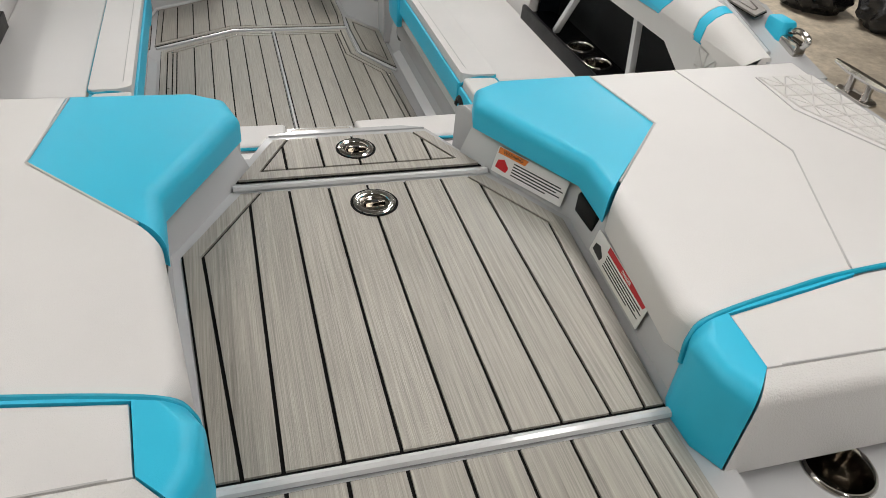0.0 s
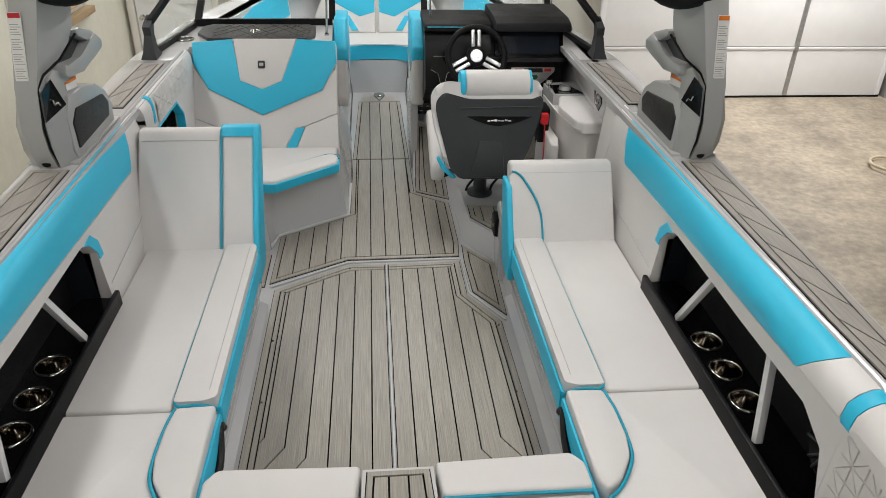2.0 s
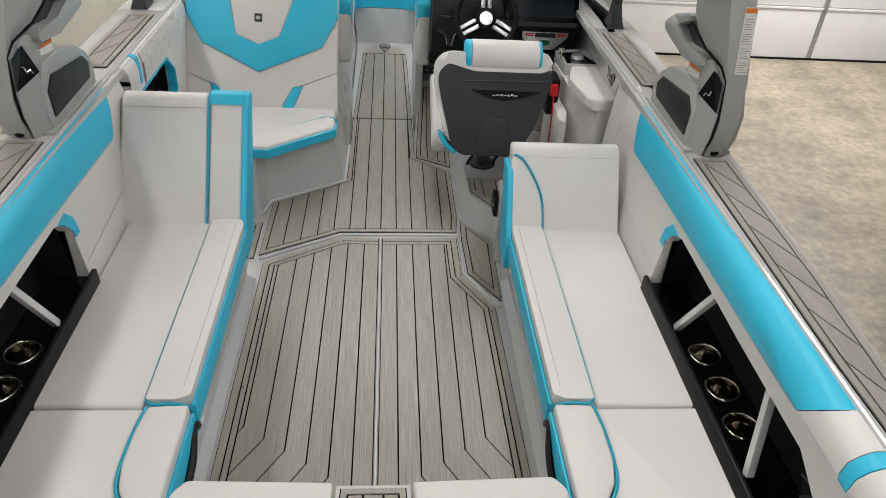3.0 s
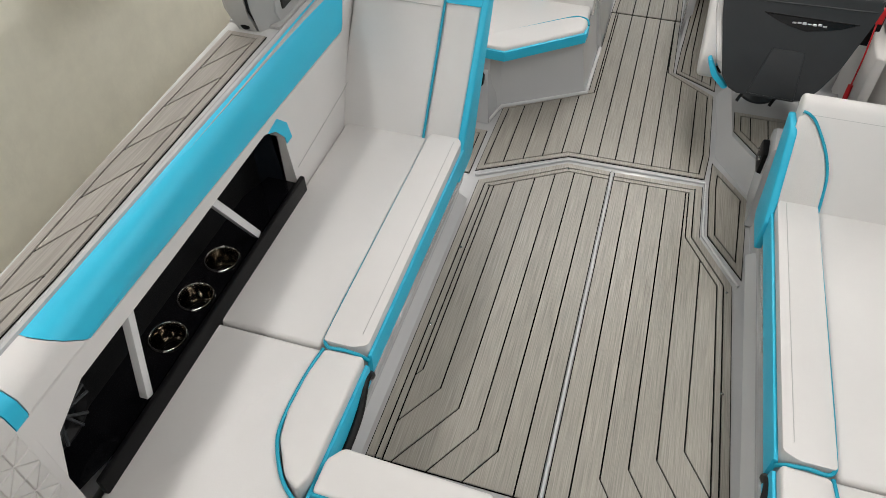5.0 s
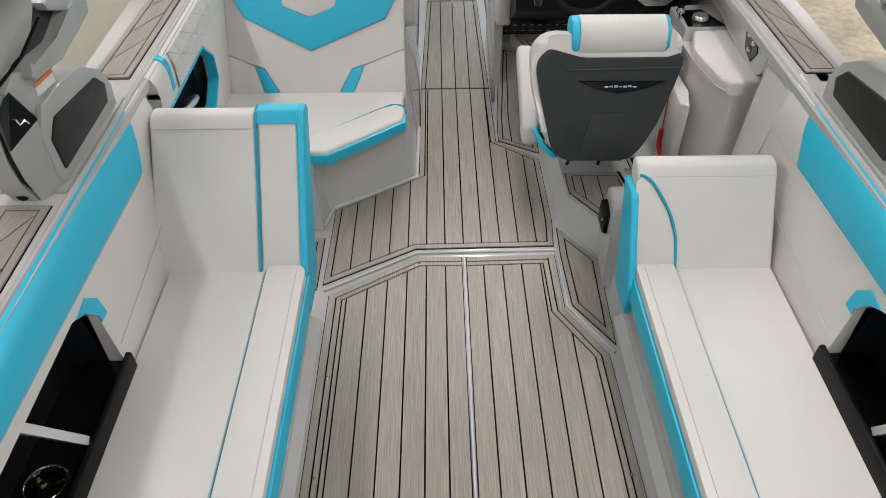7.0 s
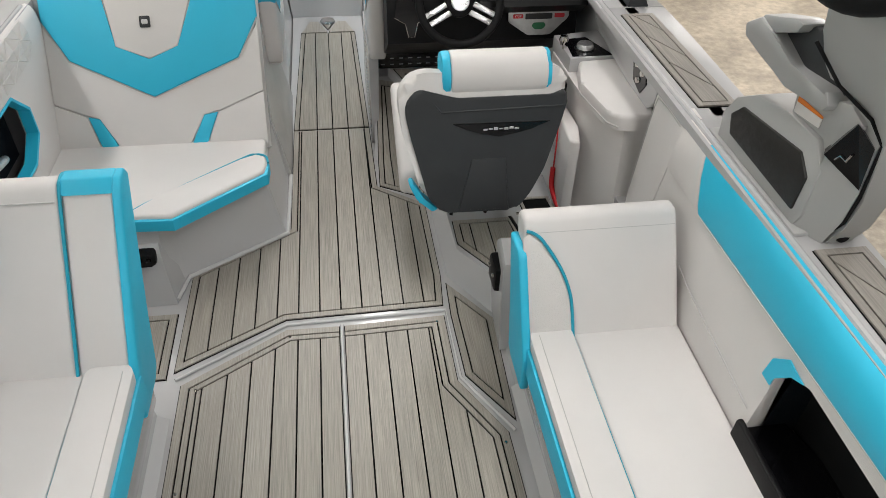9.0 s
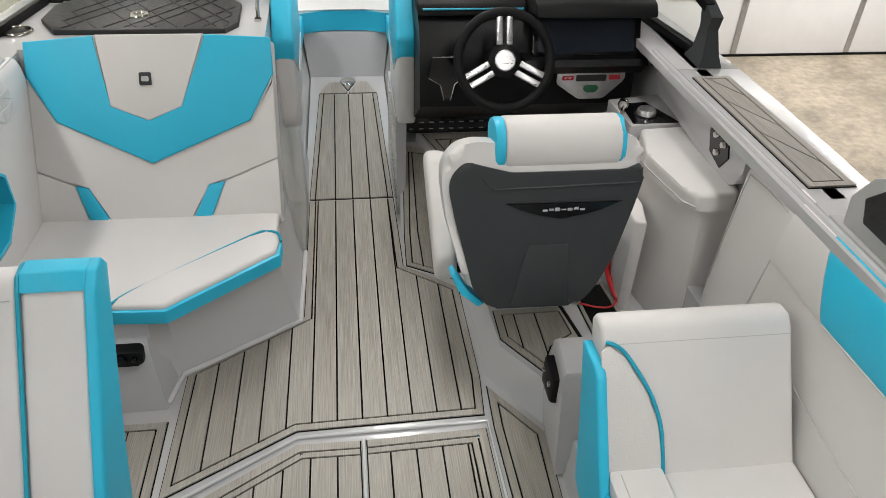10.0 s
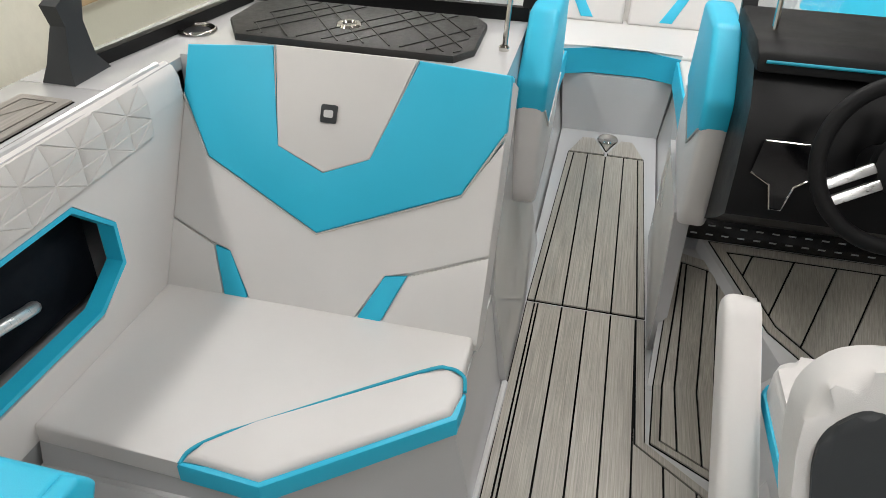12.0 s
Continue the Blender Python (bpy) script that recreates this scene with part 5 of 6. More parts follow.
lounge = thing("bench_cushion", (-0.65, 3.5, 0.27), "light grey lounge seat cushion with a turquoise front edge", "seat cushion")
seat = [(-0.255, 3.50), (-0.262, 3.73), (-1.085, 3.75), (-1.085, 3.255), (-0.74, 3.24), (-0.57, 3.235)]
part("cushion_core", prism([(-0.262, 3.505), (-0.268, 3.80), (-1.085, 3.80), (-1.085, 3.262), (-0.735, 3.248), (-0.575, 3.245)], 0.300, 0.348, 0.014, 3), VINYL, lounge)
roll = [(-0.262, 3.50), (-0.252, 3.56), (-0.262, 3.61), (-0.30, 3.63), (-0.36, 3.60), (-0.64, 3.37), (-0.72, 3.30), (-0.735, 3.255), (-0.575, 3.243)]
part("front_roll", prism(roll, 0.34, 0.366, 0.016, 3), VINYL, lounge)
part("front_band", prism([(-0.248, 3.495), (-0.245, 3.57), (-0.2535, 3.575), (-0.268, 3.51), (-0.575, 3.2515), (-0.74, 3.2535), (-0.745, 3.242), (-0.57, 3.232)], 0.306, 0.352, 0.006, 2), TEAL, lounge, "turquoise front band")
part("welt", tube(smooth_line([(-0.742, 3.245, 0.35), (-0.738, 3.275, 0.354), (-0.71, 3.315, 0.354), (-0.64, 3.378, 0.354), (-0.36, 3.608, 0.354), (-0.30, 3.637, 0.354), (-0.262, 3.62, 0.354), (-0.249, 3.575, 0.352)]), 0.0045), PIPING, lounge)

lback = thing("lounge_chair_back", (-0.65, 3.9, 0.34), "light grey lounge backrest with a turquoise chevron panel and small emblem", "seat back")
LB = plane_at((0, 3.787, 0.345), (1, 0, 0), (0, 0.278, 0.53))
SL = math.hypot(0.278, 0.53) / 0.53 * 1.01


def lb(pts):
    return [(x, (z - 0.34) * SL) for x, z in pts]


part("back_core", prism(lb([(-1.085, 0.30), (-1.085, 0.865), (-0.258, 0.865), (-0.258, 0.30)]), -0.09, 0.012, 0.012, 2, m=LB), VINYL, lback)
chev = [(-1.08, 0.868), (-0.85, 0.885), (-0.818, 0.672), (-0.69, 0.625), (-0.572, 0.668), (-0.485, 0.885), (-0.262, 0.875), (-0.258, 0.765), (-0.345, 0.625), (-0.69, 0.50), (-0.995, 0.632), (-1.08, 0.765)]
part("chevron_panel", prism(lb(chev), -0.02, 0.030, 0.005, 3, m=LB), TEAL, lback, "turquoise chevron panel")
part("headrest_panel", prism(lb([(-0.847, 0.887), (-0.815, 0.675), (-0.69, 0.630), (-0.575, 0.671), (-0.488, 0.887)]), -0.02, 0.030, 0.005, 3, m=LB), VINYL, lback)
low = [(-1.08, 0.757), (-0.998, 0.625), (-0.69, 0.494), (-0.342, 0.618), (-0.258, 0.752), (-0.258, 0.507), (-0.448, 0.442), (-0.508, 0.434), (-0.576, 0.315), (-0.841, 0.315), (-0.911, 0.434), (-0.958, 0.442), (-1.08, 0.487)]
part("lower_panel", prism(lb(low), 0.0, 0.024, 0.004, 3, m=LB), VINYL, lback)
part("side_panel", prism(lb([(-1.08, 0.483), (-0.961, 0.438), (-0.917, 0.315), (-1.08, 0.315)]), 0.0, 0.024, 0.003, 2, m=LB), VINYL, lback)
part("side_panel", prism(lb([(-0.258, 0.503), (-0.445, 0.438), (-0.507, 0.315), (-0.258, 0.315)]), 0.0, 0.024, 0.003, 2, m=LB), VINYL, lback)
part("slash_panel", prism(lb([(-0.957, 0.438), (-0.914, 0.430), (-0.845, 0.315), (-0.913, 0.315)]), 0.0, 0.024, 0.003, 2, m=LB), TEAL, lback, "turquoise slash panel")
part("slash_panel", prism(lb([(-0.505, 0.430), (-0.450, 0.438), (-0.511, 0.315), (-0.572, 0.315)]), 0.0, 0.024, 0.003, 2, m=LB), TEAL, lback, "turquoise slash panel")
for pts in (chev[1:6], [(-1.08, 0.761), (-0.997, 0.629), (-0.69, 0.497), (-0.343, 0.622), (-0.258, 0.759)]):
    part("seam", tube([LB @ Vector((x, (z - 0.34) * SL, 0.0275)) for x, z in pts], 0.0025, seg=6), THREAD, lback)
em = lb([(-0.69, 0.755)])[0]
part("emblem", prism(rounded([(em[0] - 0.02, em[1] - 0.022), (em[0] + 0.02, em[1] - 0.022), (em[0] + 0.02, em[1] + 0.022), (em[0] - 0.02, em[1] + 0.022)], 0.005), 0.030, 0.036, 0.002, 2, m=LB), SHELL, lback, "small square metal emblem")
part("emblem_inlay", prism(rounded([(em[0] - 0.012, em[1] - 0.009), (em[0] + 0.012, em[1] - 0.009), (em[0] + 0.012, em[1] + 0.009), (em[0] - 0.012, em[1] + 0.009)], 0.005), 0.0362, 0.0372, m=LB), GALV, lback)

# padded side beside the lounge with its own pocket
def lounge_side(s, y0, y1, pocket, label):
    t = thing("side_pad", (s * 1.07, y0, 0.3), label, "side panel", "forward side panels")
    X = 1.08
    m = Matrix(((0, 0, s, s * X), (1, 0, 0, 0), (0, 1, 0, 0), (0, 0, 0, 1)))
    if pocket:
        parts = [[(3.635, 0.30), (y1, 0.30), (y1, 0.80), (3.635, 0.80)], [(y0, 0.711), (3.635, 0.711), (3.635, 0.80), (y0, 0.80)], [(y0, 0.30), (3.635, 0.30), (3.635, 0.42), (y0, 0.42)], [(3.527, 0.711), (3.635, 0.612), (3.635, 0.711)], [(3.525, 0.42), (3.635, 0.42), (3.635, 0.498)]]
    else:
        parts = [[(y0, 0.30), (y1, 0.30), (y1, 0.80), (y0, 0.80)]]
    for p in parts:
        part("pad_face", prism(p, 0, 0.05, m=m), VINYL, t)
    if pocket:
        part("pocket_trim", prism([(3.525, 0.71), (3.635, 0.61), (3.635, 0.50), (3.525, 0.43), (y0, 0.43), (y0, 0.442), (3.519, 0.442), (3.625, 0.51), (3.625, 0.605), (3.519, 0.70), (y0, 0.70), (y0, 0.71)], -0.003, 0.04, m=m), TEAL, t, "turquoise pocket trim")
        part("pocket_back", prism([(y0, 0.40), (3.655, 0.40), (3.655, 0.72), (y0, 0.72)], 0.11, 0.12, m=m), NAVY, t)
        part("grab_handle", tube(smooth_line([(s * (X + 0.10), 3.12, 0.55), (s * (X + 0.02), 3.16, 0.60), (s * (X + 0.02), 3.36, 0.56), (s * (X + 0.09), 3.43, 0.50)]), 0.014, seg=10), ALLOY, t, "brushed aluminium grab handle")
    secs = []
    for y in (y0, (y0 + y1) / 2, y1):
        sec = [(X - 0.002, 0.78), (X + 0.002, 0.83), (X + 0.014, 0.855), (X + 0.03, 0.864), (X + 0.04, 0.862), (X + 0.042, 0.85), (X + 0.042, 0.78)]
        secs.append([(s * x, y, z) for x, z in sec])
    part("top_roll", loft(secs), VINYL, t)
    if pocket:
        secs = [[(s * (X - 0.003 + dx), y, z) for dx, z in ((0, 0.74), (0.001, 0.82), (0.012, 0.858), (0.032, 0.869), (0.042, 0.866), (0.042, 0.74))] for y in (3.10, 3.13)]
        part("stripe", loft(secs), TEAL, t, "turquoise stripe")

        def quilt(u, v):
            y = 3.16 + 0.67 * u
            lo = 0.725 + 0.012 * u
            z = lo + (0.862 - lo) * v
            bend = max(0.0, z - 0.815) / 0.047
            return (s * (X - 0.006 + 0.016 * bend * bend), y, z), (-s * (1 - 0.5 * bend), 0, 0.6 * bend)

        part("quilting", tufts(3, 8, quilt, high=0.0035), LEATHER, t, "stitched triangular tufts")
    return t


lounge_side(-1, 2.97, 3.98, True, "light grey quilted side pad with dark pocket and aluminium handle")

# ---- port console with its locker lid ----
console = thing("port_console", (-0.7, 4.3, 0), "pale grey moulded console with a black foam covered lid", "console", kind="structure")
part("console_body", loft([[(-1.10, 4.0, -0.006), (-0.20, 4.0, -0.006), (-0.205, 4.75, -0.006), (-1.10, 4.75, -0.006)], [(-1.10, 4.0, 0.30), (-0.258, 4.0, 0.30), (-0.27, 4.75, 0.30), (-1.10, 4.75, 0.30)], [(-1.10, 4.03, TOP + 0.008), (-0.285, 4.03, TOP + 0.008), (-0.30, 4.75, TOP + 0.008), (-1.10, 4.75, TOP + 0.008)]]), GEL, console)
lid = [(-1.10, 4.30), (-1.02, 4.17), (-0.43, 4.17), (-0.39, 4.24), (-0.40, 4.47), (-0.44, 4.53), (-1.05, 4.53), (-1.10, 4.46)]
part("locker_lid", prism(lid, TOP + 0.008, TOP + 0.028, 0.008, 2), DARKFOAM, console, "black embossed foam lid")
bm = bmesh.new()
random.seed(4)
for a in range(-8, 22):
    for d in (-1, 1):
        x0 = -1.15 + a * 0.07
        seg_ = clip(clip(clip(clip([(x0, 4.17), (x0 + 0.004, 4.17), (x0 + d * 0.25 + 0.004, 4.53), (x0 + d * 0.25, 4.53)], 1, 0, -0.42), -1, 0, 1.01), 0, 1, 4.51), 0, -1, -4.19)
        if len(seg_) > 2 and (a * 7 + d * 3) % 4:
            prism(seg_, TOP + 0.027, TOP + 0.0305, bm=bm)
part("embossed_lines", bm, DARKFOAM, console)
part("lid_ring", lathe([(0.0, 0.002), (0.018, 0.002), (0.022, 0.006), (0.032, 0.006), (0.036, 0.0)], Matrix.Translation((-0.76, 4.33, TOP + 0.028)), 24), STEEL, console)
cup_parts(console, -1.165, 4.23, TOP + 0.004, 0.048, 0.003)

# padded bulkhead ends either side of the passage
def bulkhead_pad(s):
    t = thing("bulkhead_pad", (s * 0.25, 4.5, 0.4), "light grey padded bulkhead end with turquoise insert", "side panel", "bulkhead pads")
    x0, x1 = (0.205, 0.285)
    mm = Matrix(((0, 0, s, 0), (1, 0, 0, 0), (0, 1, 0, 0), (0, 0, 0, 1)))
    prof = [(4.34, 0.40), (4.32, 0.46), (4.33, 0.78), (4.50, 0.93), (4.80, 0.92), (4.85, 0.55), (4.80, 0.45)]
    bm = prism(prof, x0, x1, 0, m=mm)
    bmesh.ops.bevel(bm, geom=list(bm.edges), offset=0.02, segments=3, profile=0.5, affect="EDGES", clamp_overlap=True)
    part("pad", bm, VINYL, t)
    bm = prism([(4.326, 0.70), (4.326, 0.783), (4.499, 0.936), (4.804, 0.926), (4.842, 0.66), (4.50, 0.585)], x0 - 0.003, x1 + 0.003, 0, m=mm)
    bmesh.ops.bevel(bm, geom=list(bm.edges), offset=0.018, segments=3, profile=0.5, affect="EDGES", clamp_overlap=True)
    part("insert", bm, TEAL, t, "turquoise upper cover")
    part("seam", tube([v3((x0 - 0.003, 4.335, 0.703), s), v3((x0 - 0.004, 4.50, 0.59), s), v3((x0 - 0.003, 4.80, 0.652), s)], 0.003, seg=6), THREAD, t)


for s in (1, -1):
    bulkhead_pad(s)

# ---- bow seating ----
bow = thing("bow_seat", (0, 5.9, 0), "light grey bow seats with turquoise front edge round a moulded well", "bow seat")
part("well_front", loft([[(-0.215, 5.71, -0.006), (0.215, 5.71, -0.006), (0.45, 6.3, -0.006), (-0.45, 6.3, -0.006)], [(-0.25, 5.76, 0.32), (-0.12, 5.81, 0.32), (0.12, 5.81, 0.32), (0.25, 5.76, 0.32)][0:1] + [(0.25, 5.76, 0.32), (0.6, 6.3, 0.32), (-0.6, 6.3, 0.32)]]), GEL, bow)
for s in (1, -1):
    part("well_side", loft([[v3(p, s) for p in ((0.225, 4.78, -0.006), (0.215, 5.70, -0.006), (0.95, 5.66, -0.006), (1.0, 4.78, -0.006))], [v3(p, s) for p in ((0.30, 4.78, 0.34), (0.27, 5.78, 0.34), (0.95, 5.66, 0.34), (1.0, 4.78, 0.34))]]), GEL, bow)
    part("side_cushion", prism(flip([(0.27, 4.90), (0.25, 5.70), (0.90, 5.70), (0.97, 4.90)], s), 0.34, 0.45, 0.02, 3), VINYL, bow)
    part("side_band", prism(flip([(0.258, 4.90), (0.238, 5.70), (0.251, 5.70), (0.271, 4.90)], s), 0.33, 0.44, 0.008, 2), TEAL, bow, "turquoise front band")
    bb = plane_at((0, 6.18, 0.44), (1, 0, 0), (0, 0.25, 0.5))
    part("bow_back", prism([(s * 0.01, 0.0), (s * 0.60, 0.0), (s * 0.42, 0.44), (s * 0.01, 0.44)], -0.06, 0.03, 0.02, 3, m=bb), VINYL, bow)
    part("bow_back_panel", prism([(s * 0.02, 0.18), (s * 0.15, 0.14), (s * 0.40, 0.28), (s * 0.40, 0.43), (s * 0.02, 0.43)], 0.028, 0.036, 0.004, 2, m=bb), TEAL, bow, "turquoise panel")
    part("slash_panel", prism([(s * 0.16, 0.02), (s * 0.22, 0.02), (s * 0.29, 0.15), (s * 0.24, 0.15)], 0.028, 0.036, 0.003, 2, m=bb), TEAL, bow, "turquoise slash panel")
    part("side_back", loft([[v3(p, s) for p in ((0.93, 4.82, 0.44), (0.70, 6.0, 0.44), (0.80, 6.05, 0.44), (1.05, 4.82, 0.44))], [v3(p, s) for p in ((1.0, 4.82, 0.86), (0.74, 6.02, 0.86), (0.82, 6.08, 0.86), (1.08, 4.82, 0.86))]]), VINYL, bow)
    part("side_back_panel", loft([[v3(p, s) for p in ((0.925, 4.9, 0.66), (0.71, 5.9, 0.66), (0.75, 5.9, 0.66), (0.96, 4.9, 0.66))], [v3(p, s) for p in ((0.99, 4.9, 0.85), (0.735, 5.95, 0.85), (0.78, 5.95, 0.85), (1.02, 4.9, 0.85))]]), TEAL, bow, "turquoise panel")
part("front_cushion", prism([(-0.26, 5.73), (-0.12, 5.79), (0.12, 5.79), (0.26, 5.73), (0.70, 5.75), (0.60, 6.24), (-0.60, 6.24), (-0.70, 5.75)], 0.335, 0.45, 0.02, 3), VINYL, bow)
part("front_band", prism([(-0.262, 5.715), (-0.12, 5.776), (0.12, 5.776), (0.262, 5.715), (0.26, 5.731), (0.12, 5.791), (-0.12, 5.791), (-0.26, 5.731)], 0.325, 0.44, 0.008, 2), TEAL, bow, "turquoise front band")

# ---- windscreen ----
screen = thing("windscreen", (0, 4.6, TOP), "clear boat windscreen in a black frame", "windscreen")


def bar(a, b, w, d, mat, name, up=(0, 0, 1), label=""):
    a, b = Vector(a), Vector(b)
    mm = plane_at(a, b - a, up)
    return part(name, box(0, -w / 2, -d / 2, (b - a).length, w / 2, d / 2, 0.006, m=mm), mat, screen, label)


def sheet(name, pts, th=0.005):
    p = [Vector(q) for q in pts]
    nrm = (p[1] - p[0]).cross(p[2] - p[0]).normalized() * th
    ob = part(name, loft([p, [q + nrm for q in p]]), PANE, screen)
    ob.visible_shadow = False


for s in (1, -1):
    f = lambda p: v3(p, s)
    bar(f((0.30, 4.60, 0.885)), f((1.16, 4.58, 0.885)), 0.045, 0.03, BLACK, "lower_frame")
    bar(f((0.30, 4.60, 0.90)), f((0.30, 4.86, 1.36)), 0.04, 0.03, BLACK, "post", (1, 0, 0))
    bar(f((1.16, 4.58, 0.87)), f((1.06, 4.86, 1.36)), 0.045, 0.035, BLACK, "corner_post", (1, 0, 0))
    bar(f((0.30, 4.86, 1.36)), f((1.06, 4.86, 1.36)), 0.035, 0.03, BLACK, "upper_frame")
    sheet("pane", [f((0.32, 4.60, 0.905)), f((1.14, 4.585, 0.905)), f((1.05, 4.855, 1.35)), f((0.32, 4.855, 1.35))])
    bar(f((1.17, 4.56, 0.875)), f((1.255, 3.90, 0.875)), 0.035, 0.03, BLACK, "side_lower_frame")
    bar(f((1.07, 4.82, 1.36)), f((1.245, 3.86, 1.045)), 0.035, 0.03, BLACK, "side_upper_frame")
    sheet("side_pane", [f((1.17, 4.54, 0.89)), f((1.253, 3.91, 0.89)), f((1.245, 3.87, 1.03)), f((1.075, 4.80, 1.35))])
    part("end_bracket", loft([[f(p) for p in ((1.215, 3.78, TOP), (1.30, 3.78, TOP), (1.29, 3.92, TOP), (1.22, 3.92, TOP))], [f(p) for p in ((1.225, 3.79, 0.90), (1.285, 3.79, 0.90), (1.28, 3.89, 0.90), (1.23, 3.89, 0.90))], [f(p) for p in ((1.235, 3.82, 0.98), (1.275, 3.82, 0.98), (1.27, 3.88, 0.98), (1.235, 3.88, 0.98))], [f(p) for p in ((1.23, 3.80, 1.03), (1.272, 3.80, 1.03), (1.268, 3.90, 1.075), (1.23, 3.90, 1.075))]]), SHELL, screen, "dark grey end bracket")
    rod = thing("stay_rod", v3((0.325, 4.31, 0.86), s), "slim polished stainless stay rod", "rod", "windscreen stays")
    b0 = 0.86 if s < 0 else 0.80
    part("rod", tube([f((0.325, 4.31, b0)), f((0.315, 4.34, 1.15)), f((0.30, 4.42, 1.45))], 0.007), STEEL, rod)
    part("socket", lathe([(0.014, 0.0), (0.014, 0.02), (0.008, 0.025)], Matrix.Translation(f((0.325, 4.31, b0 - 0.002))), 14), STEEL, rod)

# ---- helm console ----
dash = thing("helm_console", (0.7, 4.3, 0.4), "black helm dashboard with display, switch strip and padded brow", "dashboard")
prof = [(4.085, 0.60), (4.095, 0.72), (4.13, 0.86), (4.22, 0.935), (4.60, 0.935), (4.60, 0.40), (4.425, 0.405), (4.36, 0.425), (4.16, 0.545)]
mm = Matrix(((0, 0, 1, 0), (1, 0, 0, 0), (0, 1, 0, 0), (0, 0, 0, 1)))
part("dash_body", prism(prof, 0.275, 1.12, m=mm), BLACK, dash)
sw = plane_at((0.222, 4.425, 0.318), (1, 0, 0), (0, -0.012, 0.09))
part("switch_strip", box(0.0, 0.0, -0.03, 0.86, 0.085, 0.004, 0.003, m=sw), GLOSSBLACK, dash, "black switch strip with two rows of keys")
for r in range(2):
    for k in range(12):
        part("switch_legend", box(0.04 + k * 0.045, 0.022 + r * 0.034, 0.004, 0.060 + k * 0.045, 0.027 + r * 0.034, 0.0048, m=sw), GREYPRINT, dash)
br = [(4.03, 0.955), (4.06, 1.0), (4.16, 1.02), (4.55, 1.02), (4.58, 0.935), (4.2, 0.93)]
bm = prism(br, 0.69, 1.15, m=mm)
bmesh.ops.bevel(bm, geom=list(bm.edges), offset=0.012, segments=2, profile=0.5, affect="EDGES", clamp_overlap=True)
part("display_brow", bm, MATBLACK, dash, "padded black display hood")
bm = prism([(4.16, 0.925), (4.18, 0.965), (4.24, 0.98), (4.55, 0.98), (4.58, 0.92)], 0.27, 0.685, m=mm)
bmesh.ops.bevel(bm, geom=list(bm.edges), offset=0.012, segments=2, profile=0.5, affect="EDGES", clamp_overlap=True)
part("dash_pad", bm, MATBLACK, dash, "padded black dash top")
part("dash_welt", tube([(0.29, 4.163, 0.952), (0.67, 4.163, 0.952)], 0.004), PIPING, dash)
ds = plane_at((0.715, 4.075, 0.815), (1, 0, 0), (0, 0.055, 0.13))
part("display_bezel", prism(rounded([(-0.02, -0.02), (0.40, -0.02), (0.40, 0.165), (-0.02, 0.165)], 0.02), -0.03, 0.006, 0.004, 2, m=ds), GLOSSBLACK, dash)
part("display_screen", prism([(0.0, 0.0), (0.375, 0.0), (0.375, 0.15), (0.0, 0.15)], 0.0062, 0.0075, m=ds), SCREEN, dash, "dark glossy display")
part("display_ledge", prism([(4.0, 0.785), (4.02, 0.805), (4.12, 0.80), (4.12, 0.74), (4.06, 0.735)], 0.66, 1.13, m=mm), BLACK, dash, "angled ledge below the display")
kp = plane_at((0.82, 4.055, 0.635), (1, 0, 0), (0, 0.012, 0.12))
part("key_panel", prism(rounded([(-0.02, 0.105), (0.25, 0.105), (0.25, 0.075), (0.17, 0.0), (0.07, 0.0), (-0.02, 0.06)], 0.01), 0.0, 0.006, 0.002, 2, m=kp), GALV, dash, "grey ignition key panel with red and green legends")
for x in (0.0, 0.185):
    part("red_key", prism(rounded([(x, 0.075), (x + 0.045, 0.075), (x + 0.045, 0.093), (x, 0.093)], 0.004), 0.006, 0.0085, 0.001, 2, m=kp), REDLAB, dash)
text_part("red_key_legend", "STOP", 0.012, kp @ Matrix.Translation((0.022, 0.084, 0.009)), PAPER, dash)
part("dark_keys", prism(rounded([(0.055, 0.07), (0.175, 0.07), (0.175, 0.095), (0.055, 0.095)], 0.004), 0.006, 0.008, 0.001, 2, m=kp), INK, dash)
part("start_key", prism(rounded([(0.085, 0.042), (0.10, 0.025), (0.135, 0.025), (0.15, 0.042), (0.14, 0.055), (0.095, 0.055)], 0.006), 0.006, 0.008, 0.001, 2, m=kp), GREENLED, dash)
lv = plane_at((0.306, 4.083, 0.64), (1, 0, 0), (0, 0.01, 0.12))
part("trim_bezel", prism([(0.0, 0.075), (0.045, 0.05), (0.06, -0.008), (0.088, -0.008), (0.10, 0.05), (0.135, 0.075), (0.125, 0.155), (0.012, 0.155)], 0.0, 0.004, 0.001, 1, m=lv), GLOSSBLACK, dash, "gloss black trim recess")
for pts in (((0.0, 0.077), (0.046, 0.051), (0.061, -0.010), (0.087, -0.010), (0.101, 0.051), (0.135, 0.077)), ((0.015, 0.156), (0.118, 0.156))):
    part("bright_edge", tube([lv @ Vector((x, y, 0.004)) for x, y in pts], 0.0022, seg=6), STEEL, dash)

